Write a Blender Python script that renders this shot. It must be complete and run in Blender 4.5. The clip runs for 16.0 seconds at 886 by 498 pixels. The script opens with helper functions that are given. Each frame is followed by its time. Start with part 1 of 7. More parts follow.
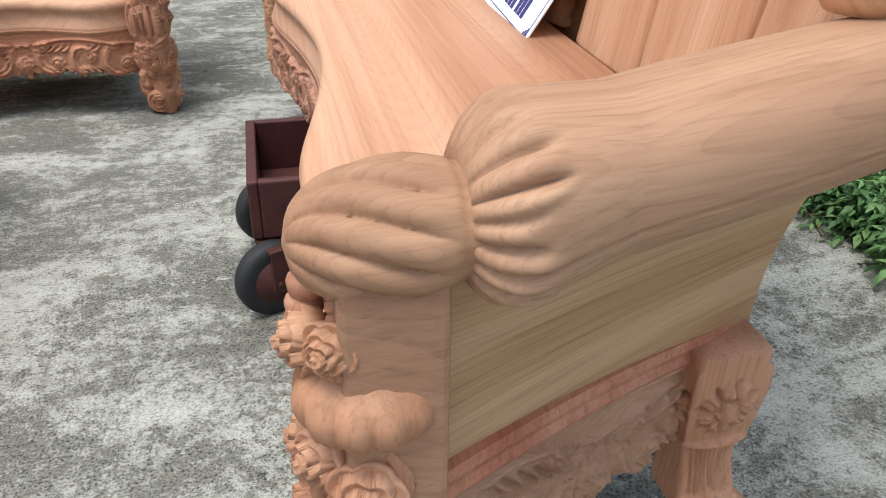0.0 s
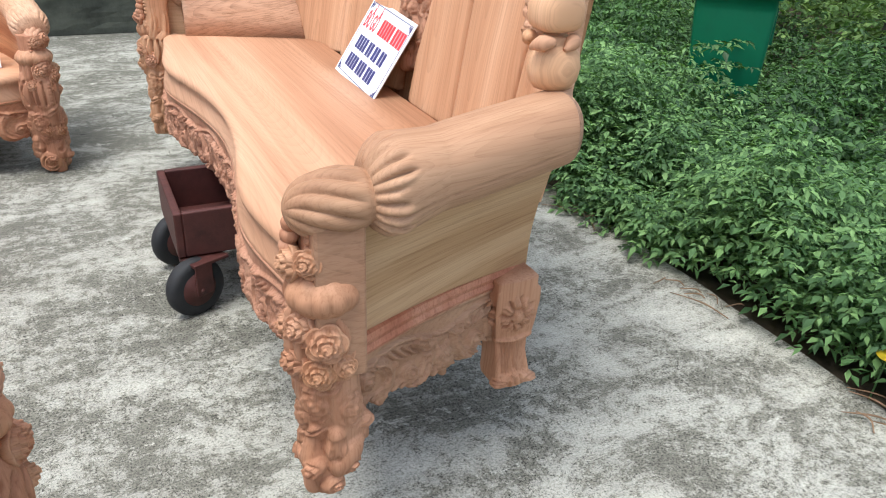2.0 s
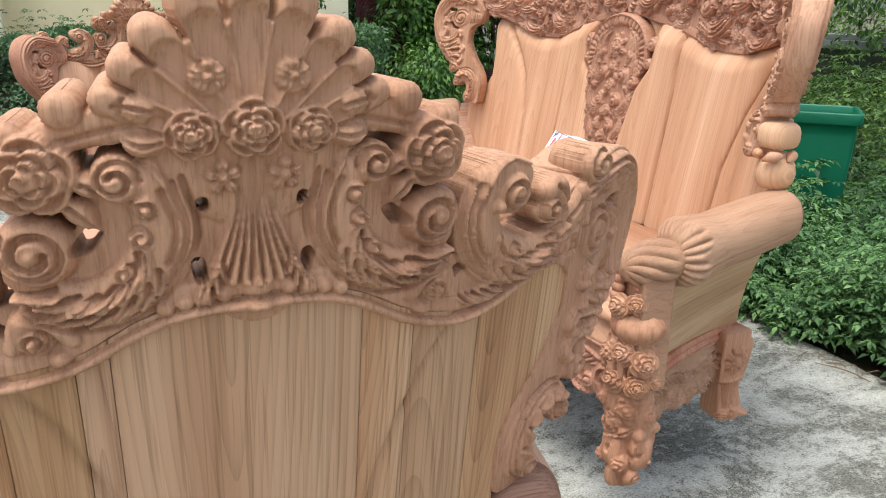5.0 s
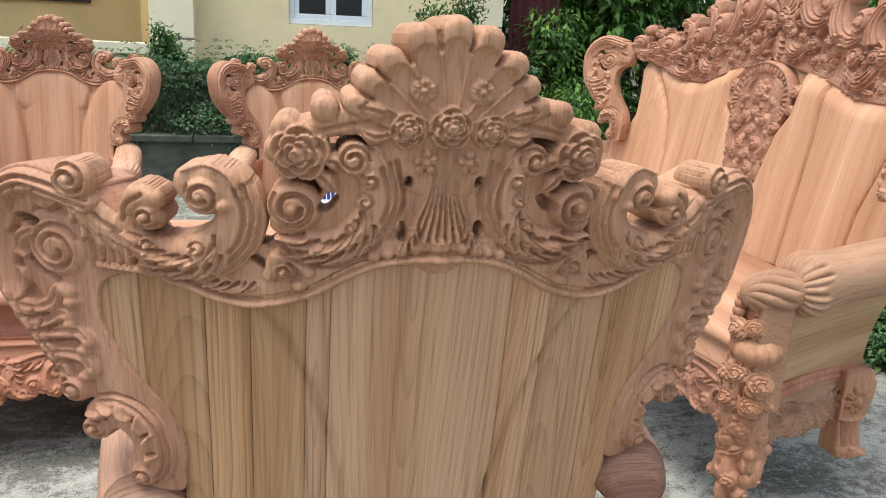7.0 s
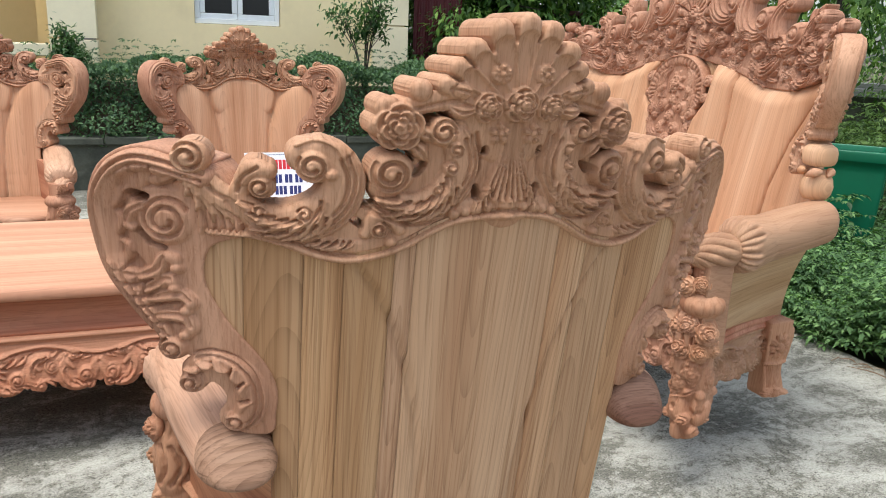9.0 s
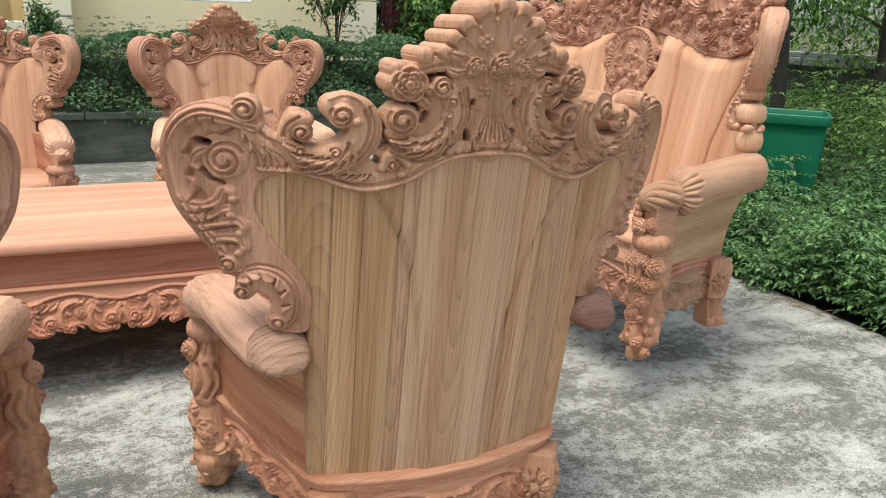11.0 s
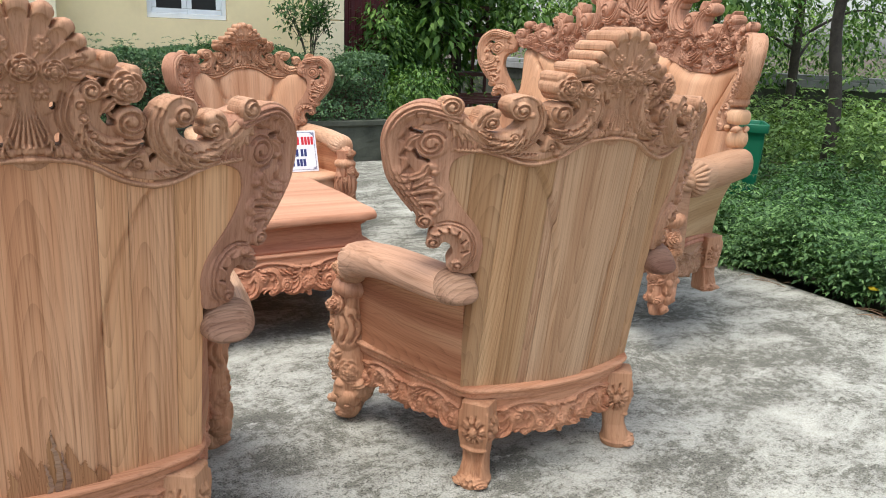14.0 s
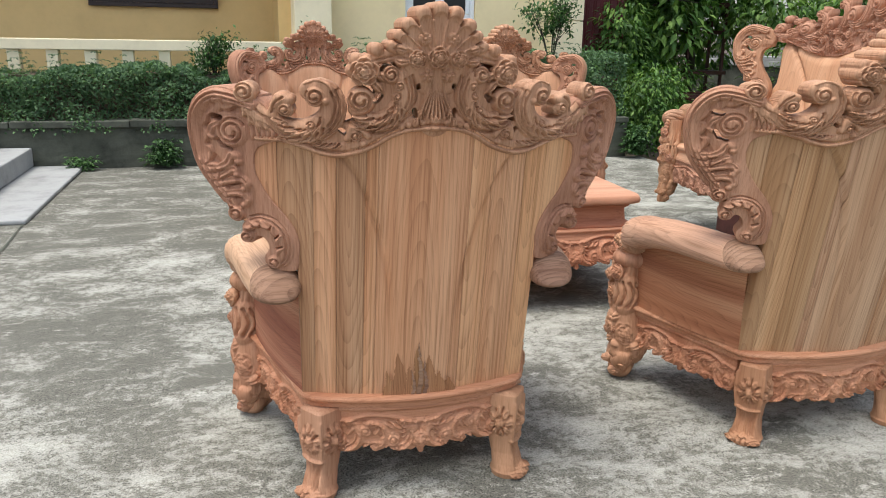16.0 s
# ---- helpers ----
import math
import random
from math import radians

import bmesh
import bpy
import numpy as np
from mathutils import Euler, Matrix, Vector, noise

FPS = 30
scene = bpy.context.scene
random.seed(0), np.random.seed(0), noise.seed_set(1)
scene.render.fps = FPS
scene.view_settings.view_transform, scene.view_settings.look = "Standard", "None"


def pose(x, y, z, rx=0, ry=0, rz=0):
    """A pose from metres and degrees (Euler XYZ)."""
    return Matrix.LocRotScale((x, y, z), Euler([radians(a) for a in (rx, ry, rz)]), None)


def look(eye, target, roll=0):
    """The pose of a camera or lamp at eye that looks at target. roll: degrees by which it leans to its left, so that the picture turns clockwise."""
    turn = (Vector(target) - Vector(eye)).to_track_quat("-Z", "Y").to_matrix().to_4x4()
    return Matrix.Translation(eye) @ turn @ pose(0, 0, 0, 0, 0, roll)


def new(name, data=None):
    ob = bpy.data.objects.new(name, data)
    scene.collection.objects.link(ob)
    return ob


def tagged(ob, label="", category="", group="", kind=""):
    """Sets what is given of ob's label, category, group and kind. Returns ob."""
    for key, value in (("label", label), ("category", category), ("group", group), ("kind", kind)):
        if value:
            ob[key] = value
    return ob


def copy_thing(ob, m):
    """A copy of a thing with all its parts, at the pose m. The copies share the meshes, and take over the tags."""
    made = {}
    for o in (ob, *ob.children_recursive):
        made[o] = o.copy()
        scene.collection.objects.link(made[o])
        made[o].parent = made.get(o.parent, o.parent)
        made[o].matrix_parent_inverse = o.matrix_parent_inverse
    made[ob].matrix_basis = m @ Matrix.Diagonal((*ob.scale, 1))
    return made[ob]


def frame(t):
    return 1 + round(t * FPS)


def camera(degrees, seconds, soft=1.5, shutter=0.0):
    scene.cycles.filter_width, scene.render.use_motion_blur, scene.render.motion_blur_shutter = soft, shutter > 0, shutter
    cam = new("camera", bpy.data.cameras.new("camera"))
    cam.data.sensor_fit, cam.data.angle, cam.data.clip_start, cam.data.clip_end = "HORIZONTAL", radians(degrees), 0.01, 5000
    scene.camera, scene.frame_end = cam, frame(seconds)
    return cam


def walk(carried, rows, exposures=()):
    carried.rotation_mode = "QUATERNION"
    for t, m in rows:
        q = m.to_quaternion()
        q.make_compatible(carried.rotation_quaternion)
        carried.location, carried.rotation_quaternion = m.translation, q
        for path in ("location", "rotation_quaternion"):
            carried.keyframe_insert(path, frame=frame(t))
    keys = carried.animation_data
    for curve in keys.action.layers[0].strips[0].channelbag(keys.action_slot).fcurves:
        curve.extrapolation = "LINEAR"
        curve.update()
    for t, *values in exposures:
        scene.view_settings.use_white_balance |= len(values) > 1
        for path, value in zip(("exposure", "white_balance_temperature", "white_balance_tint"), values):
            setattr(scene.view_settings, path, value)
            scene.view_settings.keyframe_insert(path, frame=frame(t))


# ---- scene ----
cam = camera(59.0, 16.0, soft=1.0)
PATH = [
    (0, (0.038, 0.067, 0.975), (0.425, 1.751, -0.033), 0.7),
    (0.5, (-0.014, -0.087, 1.01), (0.383, 1.589, -0.007), 0.8),
    (1, (-0.076, -0.242, 1.05), (0.444, 1.403, 0.039), 2.4),
    (1.5, (-0.129, -0.361, 1.095), (0.53, 1.243, 0.099), 2.7),
    (2, (-0.205, -0.476, 1.165), (0.576, 1.135, 0.272), 2.1),
    (2.5, (-0.323, -0.518, 1.199), (0.539, 1.106, 0.413), 1.5),
    (3, (-0.446, -0.557, 1.243), (0.482, 1.078, 0.562), 1.0),
    (3.5, (-0.532, -0.613, 1.262), (0.413, 1.049, 0.675), 1.1),
    (4, (-0.644, -0.71, 1.258), (0.267, 0.981, 0.698), 0.6),
    (4.5, (-0.795, -0.766, 1.252), (0.056, 0.948, 0.669), 0.8),
    (5, (-0.946, -0.746, 1.239), (-0.188, 1.004, 0.637), 0.8),
    (5.2, (-0.971, -0.742, 1.236), (-0.246, 1.023, 0.636), 0.8),
    (7.3, (-1.069, -0.98, 1.24), (-0.632, 0.902, 0.723), 2.8),
    (7.5, (-1.097, -0.984, 1.242), (-0.636, 0.891, 0.724), 2.9),
    (8, (-1.189, -0.996, 1.238), (-0.631, 0.854, 0.719), 2.6),
    (8.5, (-1.266, -1.026, 1.231), (-0.616, 0.795, 0.719), 2.4),
    (9, (-1.313, -1.074, 1.221), (-0.605, 0.726, 0.71), 2.3),
    (9.5, (-1.332, -1.146, 1.223), (-0.617, 0.644, 0.689), 2.6),
    (10, (-1.357, -1.269, 1.228), (-0.659, 0.519, 0.668), 2.6),
    (10.2, (-1.37, -1.297, 1.231), (-0.671, 0.49, 0.667), 2.5),
    (12.3, (-1.793, -1.489, 1.206), (-0.851, 0.186, 0.652), 1.5),
    (12.5, (-1.839, -1.526, 1.216), (-0.896, 0.15, 0.668), 1.6),
    (13, (-1.941, -1.571, 1.226), (-0.996, 0.108, 0.69), 1.8),
    (13.5, (-2.092, -1.587, 1.225), (-1.119, 0.08, 0.699), 1.6),
    (14, (-2.211, -1.617, 1.22), (-1.237, 0.051, 0.699), 2.3),
    (14.5, (-2.302, -1.692, 1.216), (-1.411, 0.027, 0.712), 2.6),
    (15, (-2.389, -1.765, 1.209), (-1.692, 0.038, 0.696), 1.6),
    (15.5, (-2.458, -1.794, 1.205), (-1.922, 0.059, 0.68), 1.0),
    (16, (-2.588, -1.827, 1.197), (-2.092, 0.037, 0.665), 1.1),
]
walk(cam, [(t, look(eye, target, roll)) for t, eye, target, roll in PATH], exposures=((0.0, 0.98, 6100, 8), (1.0, 1.18, 6100, 8), (4.5, 1.20, 6150, 8), (8.0, 1.06, 6250, 8), (10.0, 1.10, 6300, 7), (13.0, 1.11, 6300, 8), (16.0, 1.00, 6350, 9)))

# ---- light ----
SUN_EL, SUN_AZ = 74.0, -110.0            # degrees; azimuth clockwise from +y
world = bpy.data.worlds.new("world")
scene.world = world
world.use_nodes = True
wn = world.node_tree
wn.nodes.clear()
sky = wn.nodes.new("ShaderNodeTexSky")
sky.sky_type, sky.sun_disc = "NISHITA", False
sky.sun_elevation, sky.sun_rotation = radians(SUN_EL), radians(SUN_AZ)
sky.air_density, sky.dust_density, sky.ozone_density = 1.0, 3.0, 1.0
bg = wn.nodes.new("ShaderNodeBackground")
bg.inputs["Strength"].default_value = 0.142
wo = wn.nodes.new("ShaderNodeOutputWorld")
haze = wn.nodes.new("ShaderNodeHueSaturation")            # thin cloud greys the blue
haze.inputs["Saturation"].default_value = 0.55
wn.links.new(sky.outputs[0], haze.inputs["Color"])
wn.links.new(haze.outputs[0], bg.inputs[0])
wn.links.new(bg.outputs[0], wo.inputs[0])
sun_data = bpy.data.lights.new("sun", "SUN")
sun_data.energy, sun_data.angle, sun_data.color = 1.25, radians(30.0), (1.0, 0.95, 0.87)
sun = new("sun", sun_data)
_d = Vector((math.sin(radians(SUN_AZ)) * math.cos(radians(SUN_EL)), math.cos(radians(SUN_AZ)) * math.cos(radians(SUN_EL)), math.sin(radians(SUN_EL))))
sun.matrix_world = look(_d * 30, (0, 0, 0))


# ---- materials ----
def material(name, rough=0.6, metal=0.0, spec=0.4):
    m = bpy.data.materials.new(name)
    m.use_nodes = True
    nt = m.node_tree
    b = nt.nodes["Principled BSDF"]
    b.inputs["Roughness"].default_value = rough
    b.inputs["Metallic"].default_value = metal
    b.inputs["Specular IOR Level"].default_value = spec
    return m, nt, b


def node(nt, kind, **values):
    n = nt.nodes.new(kind)
    for key, v in values.items():
        n.inputs[key.replace("_", " ")].default_value = v
    return n


def ramp(nt, fac, stops):
    r = nt.nodes.new("ShaderNodeValToRGB")
    e = r.color_ramp.elements
    while len(e) < len(stops):
        e.new(0.5)
    for el, (p, c) in zip(e, stops):
        el.position = p
        el.color = (*c, 1.0) if len(c) == 3 else c
    nt.links.new(fac, r.inputs[0])
    return r.outputs[0]


def mixed(nt, kind, fac, a, b):
    n = nt.nodes.new("ShaderNodeMix")
    n.data_type, n.blend_type = "RGBA", kind
    for sock, v in ((n.inputs[0], fac), (n.inputs[6], a), (n.inputs[7], b)):
        if hasattr(v, "is_linked"):
            nt.links.new(v, sock)
        else:
            sock.default_value = v if isinstance(v, float) else (*v, 1.0)
    return n.outputs[2]


def maths(nt, op, a, b=0.0, c=0.0):
    n = nt.nodes.new("ShaderNodeMath")
    n.operation = op
    for sock, v in zip(n.inputs, (a, b, c)):
        if hasattr(v, "is_linked"):
            nt.links.new(v, sock)
        else:
            sock.default_value = v
    return n.outputs[0]


def bumped(nt, b, height, strength, distance):
    n = nt.nodes.new("ShaderNodeBump")
    n.inputs["Strength"].default_value = strength
    n.inputs["Distance"].default_value = distance
    nt.links.new(height, n.inputs["Height"])
    nt.links.new(n.outputs[0], b.inputs["Normal"])


def wood(name, axis, dark, mid, light, rings=1.0, tint=0.10, bump=0.18, rough=0.62, lines=1.0, shear=0.0, flat="", swirl=0.075, heart=5.3, density=185.0):
    """Bare sanded timber with the grain along one axis: growth rings that run in long lines and close in tall arches, and fine dark pores.
    heart spreads the pith from board to board; flat names the direction across the board's thickness, which the figure leaves out; shear lets the grain follow a splayed arm."""
    m, nt, b = material(name, rough, spec=0.22)
    tc = nt.nodes.new("ShaderNodeTexCoord")
    info = nt.nodes.new("ShaderNodeObjectInfo")
    rnd = info.outputs["Random"]
    sep = nt.nodes.new("ShaderNodeSeparateXYZ")
    nt.links.new(tc.outputs["Object"], sep.inputs[0])
    along_g = sep.outputs["XYZ".index(axis)]
    across = [sep.outputs[k] for k in range(3) if "XYZ"[k] != axis]
    names = [k for k in "XYZ" if k != axis]
    u, w = across
    if flat == names[0]:
        u, w = w, u
    depth = 0.05 if flat else 0.7
    if shear:
        u = maths(nt, "SUBTRACT", maths(nt, "ABSOLUTE", u), maths(nt, "MULTIPLY", along_g, shear))

    def stretched(amount, offset=11.0):
        comb = nt.nodes.new("ShaderNodeCombineXYZ")
        nt.links.new(maths(nt, "MULTIPLY_ADD", rnd, offset, u), comb.inputs[0])
        nt.links.new(maths(nt, "MULTIPLY", w, depth), comb.inputs[1])
        nt.links.new(maths(nt, "MULTIPLY_ADD", along_g, amount, maths(nt, "MULTIPLY", rnd, 3.0)), comb.inputs[2])
        return comb.outputs[0]
    wave = node(nt, "ShaderNodeTexNoise", Scale=5.0, Detail=3.0, Roughness=0.5)
    nt.links.new(stretched(0.22), wave.inputs["Vector"])
    fine = node(nt, "ShaderNodeTexNoise", Scale=140.0, Detail=3.0, Roughness=0.6)
    pore = node(nt, "ShaderNodeTexNoise", Scale=420.0, Detail=1.0)
    wide = node(nt, "ShaderNodeTexNoise", Scale=13.0, Detail=3.0, Roughness=0.55)
    nt.links.new(stretched(0.006), fine.inputs["Vector"])
    nt.links.new(stretched(0.010), pore.inputs["Vector"])
    nt.links.new(stretched(0.05), wide.inputs["Vector"])
    # distance from a wandering pith line, folded so that several boards show their heart
    p = maths(nt, "ADD", maths(nt, "MULTIPLY_ADD", rnd, heart, u), maths(nt, "MULTIPLY", maths(nt, "SUBTRACT", wave.outputs[0], 0.5), swirl))
    p = maths(nt, "ADD", p, maths(nt, "MULTIPLY", w, 0.5 * depth))
    p = maths(nt, "PINGPONG", p, 0.125)
    turn = maths(nt, "SIGN", maths(nt, "SUBTRACT", maths(nt, "FRACT", maths(nt, "MULTIPLY", rnd, 7.3)), 0.5))
    g = maths(nt, "MULTIPLY_ADD", maths(nt, "MULTIPLY", maths(nt, "SUBTRACT", along_g, 0.55), turn), 0.085, maths(nt, "MULTIPLY_ADD", rnd, 0.05, 0.020))
    d = maths(nt, "SQRT", maths(nt, "ADD", maths(nt, "MULTIPLY", p, p), maths(nt, "MULTIPLY", g, g)))
    d = maths(nt, "ADD", d, maths(nt, "MULTIPLY", wide.outputs[0], 0.006))
    band = maths(nt, "FRACT", maths(nt, "MULTIPLY", d, density))
    late = maths(nt, "MULTIPLY", maths(nt, "POWER", band, 3.4), ramp(nt, fine.outputs[0], [(0.36, (1, 1, 1)), (0.60, (0.60, 0.60, 0.60))]))
    base = ramp(nt, wide.outputs[0], [(0.30, dark), (0.48, mid), (0.68, light)])
    c = mixed(nt, "MIX", maths(nt, "MULTIPLY", late, min(1.0, 0.85 * rings)), base, tuple(0.50 * v for v in dark))
    c = mixed(nt, "MULTIPLY", min(1.0, 0.75 * lines), c, ramp(nt, fine.outputs[0], [(0.34, (0.62, 0.55, 0.47)), (0.50, (1, 1, 1)), (0.66, (1.08, 1.08, 1.08))]))
    c = mixed(nt, "MULTIPLY", min(1.0, 0.42 * lines), c, ramp(nt, pore.outputs[0], [(0.34, (0.45, 0.36, 0.28)), (0.43, (1, 1, 1))]))
    hs = nt.nodes.new("ShaderNodeHueSaturation")
    nt.links.new(c, hs.inputs["Color"])
    nt.links.new(maths(nt, "MULTIPLY_ADD", rnd, 2 * tint, 1.0 - tint), hs.inputs["Value"])
    nt.links.new(maths(nt, "MULTIPLY_ADD", rnd, 0.010, 0.493), hs.inputs["Hue"])
    nt.links.new(hs.outputs[0], b.inputs["Base Color"])
    h = maths(nt, "SUBTRACT", maths(nt, "MULTIPLY", fine.outputs[0], 0.6), maths(nt, "MULTIPLY", late, 0.25))
    bumped(nt, b, h, bump, 0.0015)
    return m


PALE = wood("pale_wood", "Z", (0.455, 0.235, 0.122), (0.560, 0.318, 0.178), (0.640, 0.392, 0.238), 0.30, flat="Y", lines=0.34, density=120.0)
PALE_X = wood("pale_wood_across", "X", (0.43, 0.230, 0.130), (0.53, 0.302, 0.180), (0.60, 0.365, 0.23), 0.20, tint=0.05, flat="Z", lines=0.38)
PALE_Y = wood("pale_wood_along", "Y", (0.31, 0.168, 0.094), (0.395, 0.227, 0.130), (0.46, 0.284, 0.170), 0.28, shear=0.15, lines=0.42)
BACK = wood("back_wood", "Z", (0.345, 0.174, 0.080), (0.465, 0.264, 0.133), (0.57, 0.360, 0.200), 0.62, tint=0.05, flat="Y", lines=0.92, heart=0.09, density=150.0)
BACK_DARK = wood("dark_back_wood", "Z", (0.275, 0.138, 0.060), (0.380, 0.213, 0.104), (0.480, 0.300, 0.165), 0.45, tint=0.06, flat="Y", lines=0.7, density=140.0)
BACK_WARM = wood("warm_back_wood", "Z", (0.485, 0.228, 0.104), (0.615, 0.330, 0.164), (0.700, 0.416, 0.228), 0.46, tint=0.09, flat="Y", lines=0.90, heart=0.06, density=120.0)
BACK_PALE = wood("pale_back_wood", "Z", (0.385, 0.215, 0.112), (0.475, 0.292, 0.162), (0.560, 0.370, 0.222), 0.55, tint=0.04, flat="Y", lines=0.8, heart=0.06, density=110.0)
SIDE = wood("side_wood", "Y", (0.325, 0.182, 0.086), (0.44, 0.270, 0.140), (0.52, 0.345, 0.198), 0.3, tint=0.08, flat="X", lines=0.5)
# brighter copy of PALE_Y; sky light on the chair arms is in its colour
BRIGHT_Y = wood("sapwood", "Y", (0.43, 0.240, 0.140), (0.54, 0.325, 0.200), (0.61, 0.39, 0.255), 0.50, tint=0.06, shear=0.15, lines=0.7)
FIGURED = wood("figured_wood", "Y", (0.27, 0.098, 0.050), (0.39, 0.165, 0.086), (0.54, 0.285, 0.160), 0.55, tint=0.08, flat="X", swirl=0.26, lines=0.5)
CARVED = wood("carved_wood", "Z", (0.335, 0.168, 0.098), (0.428, 0.228, 0.135), (0.508, 0.290, 0.180), 0.24, tint=0.05, lines=0.62, density=140.0)
RED = wood("red_wood", "X", (0.37, 0.148, 0.077), (0.45, 0.204, 0.112), (0.52, 0.264, 0.155), 0.2, tint=0.06, lines=0.6)
RED_Z = wood("red_wood_upright", "Z", (0.36, 0.166, 0.088), (0.44, 0.228, 0.127), (0.51, 0.288, 0.171), 0.12, tint=0.06, lines=0.5)
DAMP = wood("damp_wood", "Z", (0.300, 0.136, 0.060), (0.395, 0.196, 0.092), (0.475, 0.256, 0.130), 0.7, tint=0.06, flat="Y", lines=0.9)
END = wood("end_grain", "X", (0.19, 0.095, 0.058), (0.30, 0.172, 0.110), (0.38, 0.235, 0.155), 0.7, tint=0.1, lines=0.8)
TABLE = wood("table_wood", "X", (0.45, 0.215, 0.130), (0.54, 0.277, 0.178), (0.60, 0.335, 0.218), 0.12, tint=0.03, flat="Z", lines=0.6)


def concrete():
    """Old concrete: grey grit with a bleached skin that has flaked off in ragged patches, pale scrapes and small dark spots."""
    m, nt, b = material("weathered_concrete", 0.9, spec=0.2)
    tc = nt.nodes.new("ShaderNodeTexCoord")
    co = tc.outputs["Object"]

    def field(scale, detail, rough, distort=0.0, stretch=None, turn=0.0):
        n = node(nt, "ShaderNodeTexNoise", Scale=scale, Detail=detail, Roughness=rough, Distortion=distort)
        if stretch:
            mp = nt.nodes.new("ShaderNodeMapping")
            mp.inputs["Scale"].default_value = stretch
            mp.inputs["Rotation"].default_value = (0, 0, turn)
            nt.links.new(co, mp.inputs[0])
            nt.links.new(mp.outputs[0], n.inputs["Vector"])
        else:
            nt.links.new(co, n.inputs["Vector"])
        return n.outputs[0]

    def grey(*stops):
        return [(p, (v, 0.993 * v, 0.935 * v)) for p, v in stops]
    broad = field(0.8, 5.0, 0.6)
    patch = field(3.6, 13.0, 0.74, 0.4, (0.8, 1.3, 1.0), -0.25)
    blob = field(30.0, 10.0, 0.84)
    grit = field(180.0, 4.0, 0.65)
    sand = field(480.0, 2.0, 0.6)
    scrape = field(1.6, 12.0, 0.80, 0.5, (1.2, 7.0, 1.0), 0.55)
    spot = field(17.0, 9.0, 0.72)
    # the skin is darker and more broken towards -x and +y
    sep = nt.nodes.new("ShaderNodeSeparateXYZ")
    nt.links.new(co, sep.inputs[0])
    skin_bias = ramp(nt, maths(nt, "SUBTRACT", maths(nt, "MULTIPLY_ADD", sep.outputs[0], 0.16, 0.74), maths(nt, "MULTIPLY", sep.outputs[1], 0.08)), [(0.05, (0.15, 0.15, 0.15)), (0.75, (0.235, 0.235, 0.235))])
    mask = maths(nt, "ADD", maths(nt, "SUBTRACT", maths(nt, "MULTIPLY_ADD", broad, 0.40, -0.42), maths(nt, "MULTIPLY", skin_bias, -1.0)), patch)
    edge = maths(nt, "MULTIPLY_ADD", maths(nt, "SUBTRACT", blob, 0.5), 1.25, mask)
    skin = ramp(nt, mask, grey((0.36, 0.255), (0.48, 0.305), (0.58, 0.375), (0.70, 0.485)))
    lost = ramp(nt, edge, [(0.44, (1, 1, 1)), (0.49, (0.45, 0.45, 0.45)), (0.53, (0, 0, 0))])
    c = mixed(nt, "MULTIPLY", lost, skin, (0.54, 0.535, 0.52))
    worn = maths(nt, "MULTIPLY_ADD", maths(nt, "SUBTRACT", blob, 0.5), 0.55, scrape)
    c = mixed(nt, "MIX", maths(nt, "MULTIPLY", ramp(nt, worn, [(0.60, (0, 0, 0)), (0.66, (1, 1, 1))]), 0.75), c, (0.51, 0.506, 0.482))
    grain = maths(nt, "ADD", maths(nt, "MULTIPLY", grit, 0.6), maths(nt, "MULTIPLY", sand, 0.4))
    deep = ramp(nt, edge, [(0.42, (1, 1, 1)), (0.62, (0.5, 0.5, 0.5))])
    c = mixed(nt, "MULTIPLY", deep, c, ramp(nt, grain, grey((0.40, 0.14), (0.47, 0.85), (0.52, 1.08), (0.60, 1.45))))
    c = mixed(nt, "MULTIPLY", 0.75, c, ramp(nt, spot, grey((0.335, 0.20), (0.355, 1.0))))
    nt.links.new(c, b.inputs["Base Color"])
    bumped(nt, b, maths(nt, "ADD", grain, maths(nt, "MULTIPLY", mask, 0.8)), 0.5, 0.004)
    return m


def plain(name, colour, rough=0.6, metal=0.0, vary=0.25, scale=6.0, bump=0.15, spec=0.4):
    """A painted or raw surface with stains at two scales."""
    m, nt, b = material(name, rough, metal, spec)
    tc = nt.nodes.new("ShaderNodeTexCoord")
    n1 = node(nt, "ShaderNodeTexNoise", Scale=scale, Detail=6.0, Roughness=0.65)
    n2 = node(nt, "ShaderNodeTexNoise", Scale=scale * 14, Detail=3.0)
    for n in (n1, n2):
        nt.links.new(tc.outputs["Object"], n.inputs["Vector"])
    lo, hi = tuple(v * (1 - vary) for v in colour), tuple(min(1.0, v * (1 + 0.5 * vary)) for v in colour)
    c = ramp(nt, n1.outputs[0], [(0.3, lo), (0.5, colour), (0.72, hi)])
    c = mixed(nt, "MULTIPLY", 0.5 * vary, c, n2.outputs[0])
    nt.links.new(c, b.inputs["Base Color"])
    bumped(nt, b, maths(nt, "ADD", n1.outputs[0], maths(nt, "MULTIPLY", n2.outputs[0], 0.3)), bump, 0.006)
    return m


